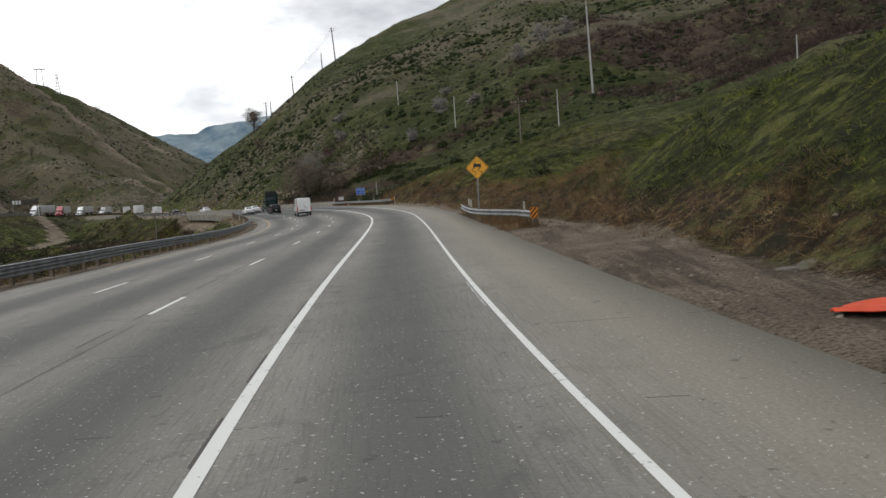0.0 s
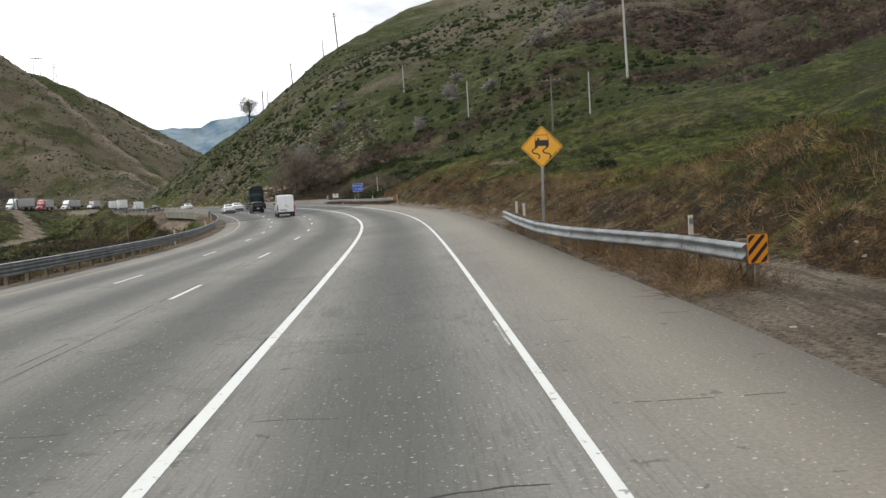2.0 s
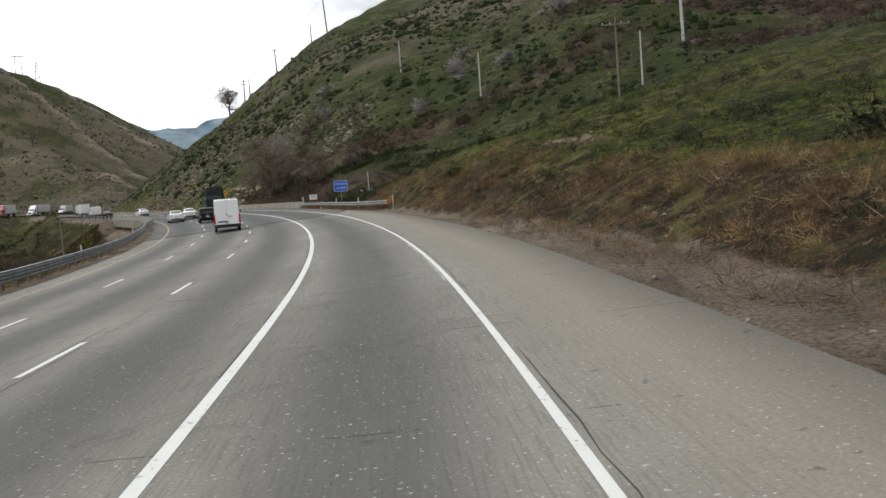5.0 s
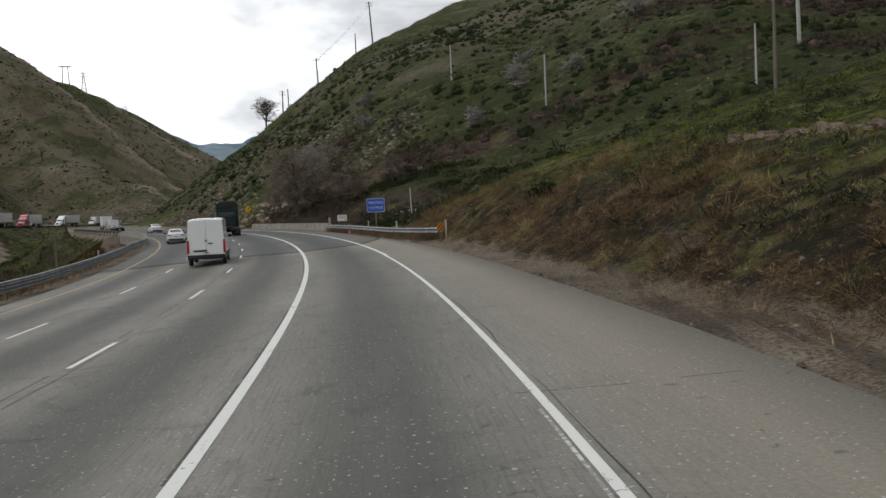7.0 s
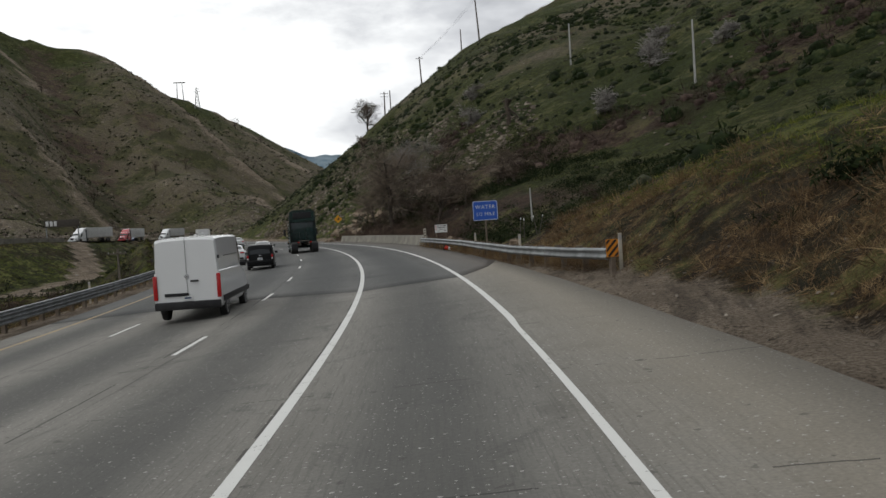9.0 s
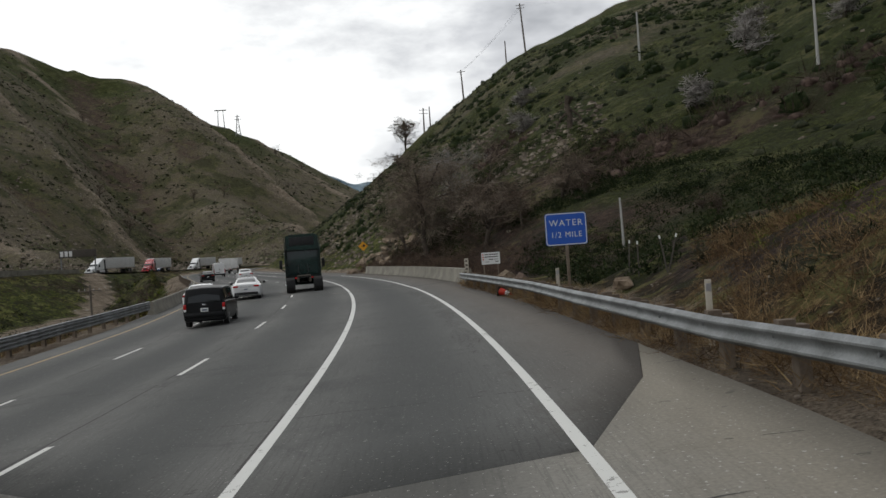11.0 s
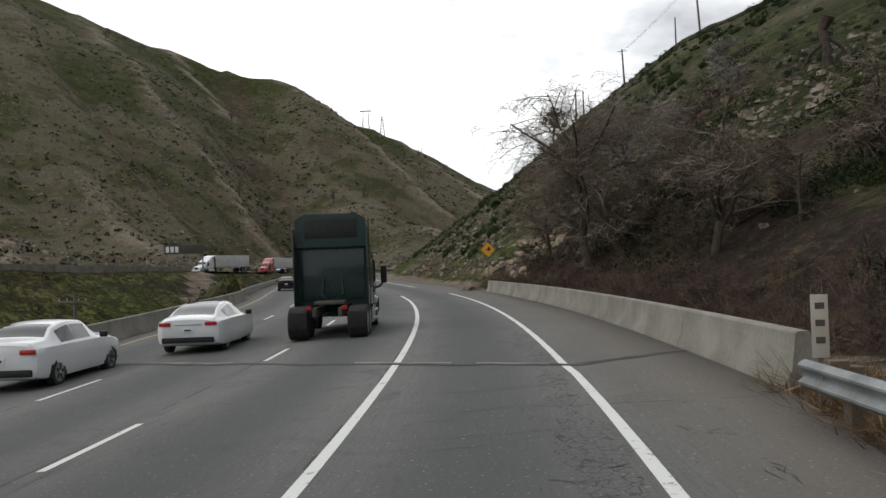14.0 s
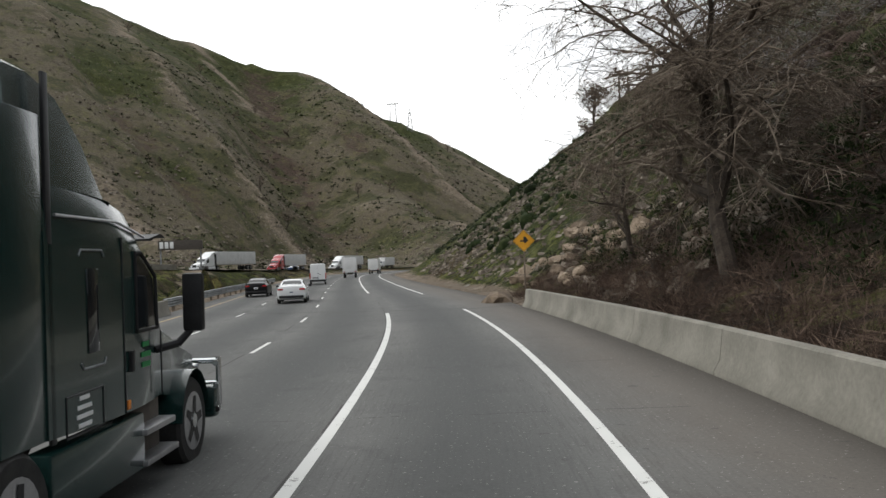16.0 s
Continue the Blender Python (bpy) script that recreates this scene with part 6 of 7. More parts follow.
# far hill: shrubs and pale stones
x, y = pick(9000, -640, -150, 150, 900, lambda x, y, u, s, v: (v < -12) & (fbm(x, y, 60) - 0.1 * sstep(-6, -2, rib(x, y)) + 0.6 * rng.rand(len(x)) > 0.32))
stuff("far_shrubs", scatter_leaves(on_ground(x, y, 0.1), rng.uniform(0.5, 1.6, len(x)), 16, rng, 0.6), M_DARKGREEN, "dark shrubs dotted over the far hillside", "shrub")
x, y = pick(3000, -600, -150, 150, 850, lambda x, y, u, s, v: (v < -12) & (v > -330))
stuff("far_sage", scatter_leaves(on_ground(x, y, 0.1), rng.uniform(0.4, 1.2, len(x)), 16, rng, 0.6), M_SAGE, "sage clumps on the far hillside", "brush")


def stones(pos, size, r):
    """Angular stones: small blocks knocked out of true."""
    n = len(pos)
    base = np.array([(-1, -1, -0.6), (1, -1, -0.6), (1, 1, -0.6), (-1, 1, -0.6), (-0.7, -0.7, 0.7), (0.7, -0.7, 0.7), (0.7, 0.7, 0.7), (-0.7, 0.7, 0.7)], float) * 0.75
    tri = np.array([(4, 5, 6), (4, 6, 7), (0, 1, 5), (0, 5, 4), (1, 2, 6), (1, 6, 5), (2, 3, 7), (2, 7, 6), (3, 0, 4), (3, 4, 7)])
    a = r.uniform(0, 2 * np.pi, n)
    v = base[None] * r.uniform(0.55, 1.25, (n, 8, 3)) * (size[:, None, None] * np.array([1, 0.8, 0.65]))
    v = v + r.normal(0, 0.12, (n, 8, 3)) * size[:, None, None]
    x_ = v[:, :, 0] * np.cos(a)[:, None] - v[:, :, 1] * np.sin(a)[:, None]
    y_ = v[:, :, 0] * np.sin(a)[:, None] + v[:, :, 1] * np.cos(a)[:, None]
    v = np.stack([x_, y_, v[:, :, 2]], 2) + pos[:, None, :]
    loops = (tri[None] + 8 * np.arange(n)[:, None, None]).ravel()
    return v.reshape(-1, 3), loops


def stone_field(name, x, y, size, label):
    v, l = stones(on_ground(x, y, 0.0), size, rng)
    return tagged(new(name, stuff_mesh(name, v, 3, l, M_STONE, False)), label, "stones", kind="stuff")


x, y = pick(46000, -560, -150, 160, 800, lambda x, y, u, s, v: (v < -9) & (v > -330) & (rng.rand(len(x)) < np.exp((v + 9) / 170)) & (fbm(x, y, 40) + 0.6 * rng.rand(len(x)) > 0.1))
stone_field("far_stones", x, y, rng.uniform(0.35, 1.3, len(x)) ** 1.6, "pale stones littering the foot of the far hill")
x, y = pick(17000, -110, -22, 180, 300, lambda x, y, u, s, v: (s > 202) & (u > toe_of(s) + 0.4) & (u < toe_of(s) + 26) & (fbm(x, y, 9) + 0.5 * rng.rand(len(x)) > 0.1))
stone_field("slope_stones", x, y, rng.uniform(0.1, 0.55, len(x)), "tan broken stones on the steep slope beyond the bridge")
x, y = pick(2500, -60, 120, 130, 400, lambda x, y, u, s, v: (u > toe_of(s) + 4) & (rng.rand(len(x)) < 0.4))
stone_field("hill_stones", x, y, rng.uniform(0.10, 0.4, len(x)), "small pale stones scattered over the hill")
x, y = pick(9000, -16, 16, 4, 150, lambda x, y, u, s, v: (u > edge(s) + 0.05) & (u < toe_of(s) + 1.2))
stone_field("margin_gravel", x, y, rng.uniform(0.02, 0.085, len(x)), "gravel and clods on the dirt margin")

# single boulders
def boulder(x, y, size, mat, label, seed, up=0.0, sub=2, group="boulders"):
    bm = bmesh.new()
    lump(bm, (0, 0, 0), size, seed, sub, rot=seed * 1.7)
    o = tagged(new("boulder", mesh_of("boulder", bm, mat, True, 9)), label, "rock", group)
    o.location = (x, y, float(ground_z(x, y)[0]) + size[2] * 0.25 + up)
    return o


boulder(-50.8, 211.7, (1.25, 0.8, 0.75), M_TANROCK, "large tan boulder fallen beside the barrier end", 3)
for k, (bx, by, r) in enumerate(((-19.2, 153.2, 0.32), (-18.7, 151.9, 0.42), (-16.3, 150.6, 0.45), (-13.2, 158.5, 0.5), (-10.6, 160.5, 0.4))):
    boulder(bx, by, (r, r * 0.75, r * 0.8), M_TANROCK, "pale tan boulder lying in dry grass behind the rail", 5 + k)
for k, (bx, by, r) in enumerate(((-22.4, 160.6, 0.62), (-21.7, 160.3, 0.45), (-21.3, 159.0, 0.35))):
    boulder(bx, by, (r, r * 0.8, r * 1.0), M_REDROCK if k == 1 else M_TANROCK, "large tan and rusty boulder behind the rail", 15 + k)
x, y = pick(9000, -52, -2, 150, 222, lambda x, y, u, s, v: (u > 8) & (u < 26) & (fbm(x, y, 7) + 0.4 * rng.rand(len(x)) > 0.1))
stuff("dark_thicket", scatter_leaves(on_ground(x, y, 0.05), rng.uniform(0.25, 0.8, len(x)), 56, rng, 0.2, 0.9, 0.4, 0.6), M_DARKGREEN, "dark green shrubs on the shaded slope behind the rail", "shrub")
M_PALEROCK = simple("pale_rock", (0.13, 0.095, 0.065), (0.36, 0.285, 0.21), 1.1, 0.95, fine=7, bump=0.6, dist=0.05)
for k in range(38):
    a = rng.uniform(0, 1)
    q = rng.uniform(206, 221)
    p = at_road(s_at(q), 6.8 + rng.uniform(0.2, 6) * 0.8)
    r = rng.uniform(0.2, 0.7)
    boulder(p[0], p[1], (r, r * 0.8, r * 0.9), M_PALEROCK if k % 3 else M_TANROCK, "angular tan rock jutting from the slope beyond the bridge", 20 + k)
for k in range(64):
    f = rng.uniform(0, 1)
    bx, by = 1.6 + 2.2 * f + rng.normal(0, 0.22), 109.0 - 7.9 * f + rng.normal(0, 0.45)
    r = rng.uniform(0.07, 0.22) * (1.25 - 0.5 * abs(f - 0.4))
    boulder(bx, by, (r * 1.2, r, r * 0.9), M_TANROCK if k % 3 == 0 else M_REDROCK, "crumbling reddish rock in the cut slope", 50 + k, -0.03, 2)


# ---------- bare trees ----------
def bare_tree(x, y, h, seed, label, spread=0.75, limbs=5, levels=4, twig=M_TWIG, droop=0.25, trunk_r=None, lean=(0, 0), kids=(5, 5, 4), name="tree", fork=0.3, sides=5, min_r=0.006, group="bare trees"):
    r = random.Random(seed)
    g = thing(name, pose(x, y, float(ground_z(x, y)[0]) - 0.15, lean[0], lean[1], 0), label, "tree" if name == "tree" else "shrub", group)
    tr = trunk_r or h * 0.022
    big, small = bmesh.new(), ([], [])

    def add_tube(pts, rad, n):
        base = len(small[0])
        rings = []
        for i, p in enumerate(pts):
            d = (pts[min(i + 1, len(pts) - 1)] - pts[max(i - 1, 0)]).normalized()
            a = d.orthogonal().normalized()
            b = d.cross(a)
            for k in range(n):
                q = 2 * math.pi * k / n
                small[0].append(tuple(p + (a * math.cos(q) + b * math.sin(q)) * rad[i]))
        for i in range(len(pts) - 1):
            for k in range(n):
                q = (k + 1) % n
                small[1].extend((base + i * n + k, base + i * n + q, base + (i + 1) * n + q, base + (i + 1) * n + k))

    def grow(p, d, length, rad, level):
        n = 4 if level < 3 else 3
        pts, q, dd = [p], p, d
        for i in range(n):
            dd = (dd + Vector((r.gauss(0, 0.2), r.gauss(0, 0.2), r.gauss(0, 0.13) + (0.06 if level < 2 else -droop * 0.25 * level * r.random())))).normalized()
            q = q + dd * length / n
            pts.append(q)
        rads = [max(min_r, rad * (1 - 0.62 * i / n)) for i in range(n + 1)]
        if level <= 1:
            tube(big, pts, rads, 8 if level == 0 else 6, cap=False)
        else:
            add_tube(pts, rads, 4 if level == 2 else 3)
        if level >= levels:
            return
        count = limbs if level == 0 else kids[min(level - 1, len(kids) - 1)]
        for k in range(count):
            f = (fork + (1 - fork) * (k + r.random() * 0.6) / count) if level == 0 else 0.2 + 0.8 * (k + r.random()) / count
            f = min(f, 0.99)
            j = min(int(f * n), n - 1)
            at = pts[j].lerp(pts[j + 1], f * n - j)
            ax = Vector((r.gauss(0, 1), r.gauss(0, 1), r.gauss(0, 0.35) + 0.1)).normalized()
            nd = (dd * (1 - spread) + ax * spread).normalized()
            grow(at, nd, length * (0.52 + 0.25 * r.random()) * (1.15 - 0.4 * f if level else 1.0), rads[j] * (0.64 if level < 2 else 0.58), level + 1)
    grow(Vector((0, 0, 0)), Vector((r.gauss(0, 0.1), r.gauss(0, 0.1), 1)).normalized(), h * 0.5, tr, 0)
    part("trunk", big, M_BARK, g)
    me = stuff_mesh("crown", np.array(small[0]), 4, np.array(small[1]), twig, True)
    part("crown", me, None, g, "tangled leafless branches")
    return g


bare_tree(-37.2, 196.4, 14.5, 4, "large leafless tree with tangled drooping branches behind the barrier", 0.66, 12, 5, droop=0.32, kids=(7, 6, 5, 3), trunk_r=0.27, fork=0.28, min_r=0.006, lean=(0, -7))
bare_tree(-29.6, 187.2, 9.5, 9, "leafless spreading tree with several stems on the slope foot", 0.6, 8, 5, droop=0.12, kids=(6, 5, 4, 3), trunk_r=0.18, fork=0.2, min_r=0.0055)
bare_tree(-42.5, 206.5, 8.0, 14, "leafless tree leaning over the rocky slope", 0.6, 7, 4, droop=0.15, kids=(7, 6, 4), trunk_r=0.14, min_r=0.006)
bare_tree(-38.0, 209.5, 9.5, 16, "tall leafless tree with pale twigs against the sky", 0.58, 8, 4, droop=0.05, kids=(8, 7, 5), trunk_r=0.17, twig=M_PALETWIG, min_r=0.007)
bare_tree(-24.0, 192.5, 6.5, 21, "low leafless tree in brown thicket", 0.7, 8, 4, droop=0.3, kids=(8, 6, 4), trunk_r=0.16, fork=0.1, min_r=0.01)
# thicket behind the barrier and up the slope
M_BROWNTWIG = leaf_mat("brown_twig", [(0.1, (0.035, 0.023, 0.017)), (0.5, (0.085, 0.058, 0.044)), (0.9, (0.18, 0.13, 0.1))])
proto = [bare_tree(*p, 3.8, 23 + k, "leafless brown thicket shrub on the slope behind the barrier", 0.75, 10, 3, twig=M_BROWNTWIG, droop=0.3, kids=(5, 3), trunk_r=0.06, fork=0.02, name="shrub", min_r=0.009, group="thicket shrubs")
         for k, p in enumerate(((-33.5, 196.0), (-27.5, 190.5), (-21.5, 186.5)))]
for k in range(44):
    q = rng.uniform(168, 214) if k < 18 else rng.uniform(150, 168) if k < 26 else rng.uniform(172, 203)
    p = at_road(s_at(q), rng.uniform(6.0, 13.0) if k < 18 else rng.uniform(11, 20) if k < 26 else rng.uniform(5.4, 7.5))
    sc = rng.uniform(0.35, 0.75) if k < 26 else rng.uniform(0.3, 0.55)
    copy_thing(proto[k % 3], pose(p[0], p[1], float(ground_z(p[0], p[1])[0]) - 0.15, rng.uniform(-8, 8), rng.uniform(-8, 8), rng.uniform(0, 360)) @ Matrix.Diagonal((sc, sc, sc * rng.uniform(0.8, 1.15), 1)))
bare_tree(-88.0, 347.0, 13.5, 31, "dark bushy leafless tree on the ridge", 0.6, 9, 4, droop=0.0, kids=(6, 6, 4), trunk_r=0.35, fork=0.25, min_r=0.03)
for k, (tx, ty, th) in enumerate(((-372.7, 835.5, 15), (-349.0, 835.2, 9), (-342, 548, 14), (-317, 538, 16), (-333, 632, 13), (-320, 648, 13), (-430, 690, 11), (-470, 700, 9), (-515, 690, 12), (-440, 640, 8), (-560, 660, 11), (-75, 300, 6))):
    bare_tree(tx, ty, th, 40 + k, "small bare tree standing alone on the far slope", 0.6, 7, 3, droop=0.0, kids=(5, 5), trunk_r=0.3, fork=0.25, min_r=0.05, group="far trees")
for k, (tx, ty, th) in enumerate(((-7.4, 218.1, 7.5), (-12.9, 203.2, 4.2), (-37.5, 249.5, 4.5), (1.3, 212.0, 4.5), (21.3, 238.8, 8.0), (13.6, 233.7, 6.5), (-6.0, 231.5, 4.5), (27, 246, 7.0), (-34.2, 231, 5.0))):
    bare_tree(tx, ty, th, 60 + k, "pale grey leafless shrub on the green hillside", 0.75, 9, 3, twig=M_PALETWIG, droop=0.05, kids=(9, 7), trunk_r=0.12, fork=0.03, min_r=0.028, name="shrub", group="pale shrubs")
dz = float(ground_z(-26, 215)[0])
bm = bmesh.new()
tube(bm, [(0, 0, -0.3), (0.1, 0, 1.2), (-0.15, 0.1, 2.4), (0.2, 0, 3.3)], [0.35, 0.28, 0.3, 0.5], 9)
tube(bm, [(-0.1, 0, 1.6), (-0.9, 0.2, 1.0), (-1.6, 0.1, -0.2)], [0.16, 0.12, 0.06], 7)
tube(bm, [(0.1, 0, 1.9), (1.0, 0.3, 1.2), (1.7, 0.2, 0.1)], [0.16, 0.11, 0.06], 7)
snag = tagged(new("dead_snag", mesh_of("dead_snag", bm, M_BARK)), "dark broken dead tree snag on the slope", "tree")
snag.location = (-26, 215, dz)
q = rng.uniform(166, 214, 1500)
tt = np.array([at_road(s_at(a), 5.7 + abs(rng.normal(0, 2.2)))[:2] for a in q])
stuff("barrier_thicket", scatter_leaves(on_ground(tt[:, 0], tt[:, 1], 0.1), rng.uniform(0.2, 0.6, len(tt)), 60, rng, 0.5, 0.9, 1.0, 0.06), M_BROWNTWIG, "reddish-brown tangle of bare stems behind the bridge barrier", "brush")
for k in range(16):          # taller brush hanging down the slope between the trees
    p = at_road(s_at(rng.uniform(178, 204)), rng.uniform(8.5, 17.0))
    sc = rng.uniform(0.9, 1.5)
    copy_thing(proto[k % 3], pose(p[0], p[1], float(ground_z(p[0], p[1])[0]) - 0.2, rng.uniform(-14, 14), rng.uniform(-14, 14), rng.uniform(0, 360)) @ Matrix.Diagonal((sc, sc, sc, 1)))
# dark stakes of an old fence in the straw behind the rail
for k, (tx, ty, la) in enumerate(((-15.8, 151.2, 1.0), (-14.8, 149.4, -9.0), (-14.75, 149.6, 14.0), (-16.2, 152.3, 4.0))):
    bm = bmesh.new()
    tube(bm, [(0, 0, -0.2), (0, 0, 0.6), (0, 0, 1.15)], [0.028, 0.026, 0.022], 7)
    stake = thing("fence_stake", pose(tx, ty, float(ground_z(tx, ty)[0]), 0, la, 0), "thin dark steel fence stake leaning in dry grass", "fence post", "fence stakes")
    part("shaft", bm, M_RUST, stake)
    bm = bmesh.new()
    tube(bm, [(0, 0, 1.08), (0, 0, 1.19)], [0.028, 0.028], 7)
    part("cap", bm, M_SIGNW, stake, "white painted tip")
# tumbleweed in the pull-out
bare_tree(-1.6, 98.3, 1.5, 81, "dry tangled tumbleweed on the dirt margin", 0.85, 12, 3, droop=0.3, kids=(6, 5), trunk_r=0.02, fork=0.02, name="shrub", min_r=0.004, group="tumbleweeds")
for k, (tx, ty) in enumerate(((-4.3, 120.6), (14.0, 62.3), (17.5, 58.0), (9.0, 84.0), (22.0, 44.0), (0.5, 132.0))):
    bm_v = scatter_leaves(on_ground(np.array([tx]), np.array([ty]), 0.1), np.array([0.75 + 0.1 * k % 0.5]), 420, np.random.RandomState(90 + k), 0.16, 0.9, 0.4)
    tagged(new("round_bush", stuff_mesh("round_bush", bm_v, 3, np.arange(len(bm_v)), M_SAGE if k % 2 else M_DARKGREEN, False)), "rounded sage bush on the roadside slope", "bush", "round bushes")

# ---------- vehicles ----------
def van(m):
    st = [(0.0, 0.96, 0.42, 1.55, 2.60, 0.82), (0.06, 0.99, 0.38, 1.55, 2.68, 0.86), (2.0, 0.995, 0.36, 1.55, 2.72, 0.87), (3.9, 0.995, 0.36, 1.5, 2.70, 0.86),
          (4.3, 0.995, 0.36, 1.42, 2.60, 0.83), (4.75, 0.99, 0.36, 1.32, 2.10, 0.80), (5.1, 0.98, 0.36, 1.22, 1.52, 0.82), (5.7, 0.93, 0.38, 1.0, 1.16, 0.76), (5.95, 0.80, 0.42, 0.8, 0.92, 0.66)]
    st = [(y, hw, zb, zm * 0.95, zt * 0.93, hwt + 0.03) for y, hw, zb, zm, zt, hwt in st]

    def extra(g, sect):
        bm = bmesh.new()
        box(bm, (0, -0.03, 0.5), (1.94, 0.16, 0.24), 0.04)
        part("bumper", bm, M_BLACK, g, "black plastic rear bumper")
        bm = bmesh.new()
        box(bm, (0, -0.008, 1.6), (0.008, 0.01, 1.9))
        part("door_seam", bm, M_BLACK, g)
        bm = bmesh.new()
        box(bm, (-0.32, -0.03, 0.83), (0.7, 0.03, 0.09), 0.01)
        part("plate_recess", bm, M_BLACK, g)
        bm = bmesh.new()
        box(bm, (0.22, -0.03, 1.22), (0.24, 0.04, 0.05), 0.015)
        part("door_handle", bm, M_BLACK, g)
        bm = bmesh.new()
        cyl(bm, (0, -0.025, 1.36), (0, -0.012, 1.36), 0.07, n=16)
        part("badge", bm, M_CHROME, g)
        for sgn in (-1, 1):
            bm = bmesh.new()
            box(bm, (sgn * 1.0, 2.95, 0.62), (0.03, 5.2, 0.18), 0.01)
            part("side_moulding", bm, M_BLACK, g)
            bm = bmesh.new()
            box(bm, (sgn * 0.955, 2.2, 1.9), (0.012, 2.5, 0.025))
            part("slide_rail", bm, M_BLACK, g)
        bm = bmesh.new()
        loft(bm, [[(x * 0.88, y, z) for x, z in ((-w, lo), (0, lo + 0.02), (w, lo))] for y, w, lo in ((4.38, 0.86, 2.4), (4.8, 0.86, 1.97), (5.14, 0.9, 1.47))], closed=False, cap=False)
        part("windscreen", bm, M_GLASSD, g)
    return lofted_car("van", m, "white panel delivery van with red tail lamps on the freeway", "vehicles", M_CARW, st, [(3.95, 4.55)], [(1.0, 0.35, 0.97), (4.75, 0.35, 0.97)], 5.95,
                      [("tail_lamp", (0.93, -0.005, 1.05), (0.12, 0.08, 0.72), M_RED, 0.02), ("door_hinge", (0.96, -0.01, 1.9), (0.05, 0.05, 0.1), M_BLACK, 0.0)], 0.72, extra)


def box_wagon(m):
    st = [(0.0, 0.80, 0.32, 1.0, 1.45, 0.66), (0.05, 0.86, 0.28, 1.0, 1.58, 0.72), (0.25, 0.88, 0.24, 1.02, 1.63, 0.74), (1.6, 0.88, 0.22, 1.0, 1.65, 0.75), (2.5, 0.88, 0.22, 0.98, 1.62, 0.74),
          (2.9, 0.88, 0.22, 0.98, 1.42, 0.72), (3.25, 0.88, 0.22, 0.97, 1.08, 0.74), (3.9, 0.85, 0.24, 0.86, 0.98, 0.70), (4.2, 0.72, 0.3, 0.7, 0.8, 0.6)]

    def extra(g, sect):
        bm = bmesh.new()
        loft(bm, [[(-w, y, z), (0, y - 0.01, z + 0.01), (w, y, z)] for y, z, w in ((-0.012, 1.03, 0.66), (0.0, 1.28, 0.62), (0.028, 1.5, 0.58))], closed=False, cap=False)
        part("rear_window", bm, M_GLASSD, g)
        bm = bmesh.new()
        box(bm, (0, -0.01, 0.52), (1.66, 0.14, 0.22), 0.05)
        part("bumper", bm, M_CARB, g)
        bm = bmesh.new()
        box(bm, (0, -0.02, 0.93), (0.16, 0.02, 0.06), 0.01)
        part("badge", bm, M_CHROME, g)
    return lofted_car("car", m, "black boxy compact wagon with red tail lamps on the freeway", "vehicles", M_CARB, st, [(0.3, 0.95), (1.0, 1.75), (1.8, 2.55)], [(0.75, 0.33, 0.86), (3.35, 0.33, 0.86)], 4.2,
                      [("tail_lamp", (0.78, 0.0, 0.88), (0.12, 0.08, 0.2), M_RED, 0.02), ("reverse_lamp", (0.78, 0.0, 0.73), (0.1, 0.07, 0.1), M_SIGNW, 0.02)], 0.72, extra)


def sedan(m, paint_mat, label, L=4.9, h=1.45, hw=0.92, fast=False):
    if fast:
        st = [(0.0, 0.78, 0.38, 0.86, 0.98, 0.70), (0.06, 0.88, 0.3, 0.9, 1.03, 0.76), (0.5, 0.96, 0.22, 0.95, 1.10, 0.74), (1.2, 0.98, 0.2, 0.97, 1.32, 0.66), (2.2, 0.98, 0.2, 0.97, 1.44, 0.62),
              (2.9, 0.98, 0.2, 0.96, 1.38, 0.62), (3.5, 0.97, 0.2, 0.95, 1.08, 0.70), (4.5, 0.94, 0.22, 0.84, 0.92, 0.74), (4.97, 0.74, 0.3, 0.66, 0.74, 0.6)]
        glass = [(1.05, 2.0), (2.06, 2.85)]
    else:
        st = [(0.0, 0.74, 0.4, 0.9, 1.02, 0.68), (0.06, 0.85, 0.3, 0.93, 1.08, 0.74), (0.75, 0.91, 0.22, 0.95, 1.13, 0.74), (1.25, 0.92, 0.2, 0.95, 1.36, 0.64), (2.0, 0.92, 0.2, 0.95, 1.46, 0.62),
              (2.7, 0.92, 0.2, 0.95, 1.43, 0.62), (3.4, 0.92, 0.2, 0.94, 1.1, 0.68), (4.4, 0.89, 0.22, 0.82, 0.92, 0.72), (4.85, 0.72, 0.3, 0.66, 0.76, 0.58)]
        glass = [(1.2, 1.95), (2.0, 2.75)]

    def extra(g, sect):
        top_glass(g, "rear_window", sect, *((0.52, 1.5) if fast else (0.8, 1.42)))
        top_glass(g, "windscreen", sect, *((2.72, 3.45) if fast else (2.62, 3.36)))
        bm = bmesh.new()
        box(bm, (0, -0.0, 0.42), (1.5, 0.12, 0.16), 0.04)
        part("diffuser", bm, M_BLACK, g)
        if fast:
            bm = bmesh.new()
            box(bm, (0, -0.0, 0.86), (0.8, 0.03, 0.03), 0.008)
            part("chrome_strip", bm, M_CHROME, g)
            top_glass(g, "glass_roof", sect, 1.62, 2.62, 0.8)
    return lofted_car("car", m, label, "vehicles", paint_mat, st, glass, [(0.95, 0.34, hw - 0.02), (3.85, 0.34, hw - 0.02)], 4.9,
                      [("tail_lamp", (0.66, 0.015, 0.88), (0.34, 0.1, 0.11), M_RED, 0.03)], 0.70, extra)


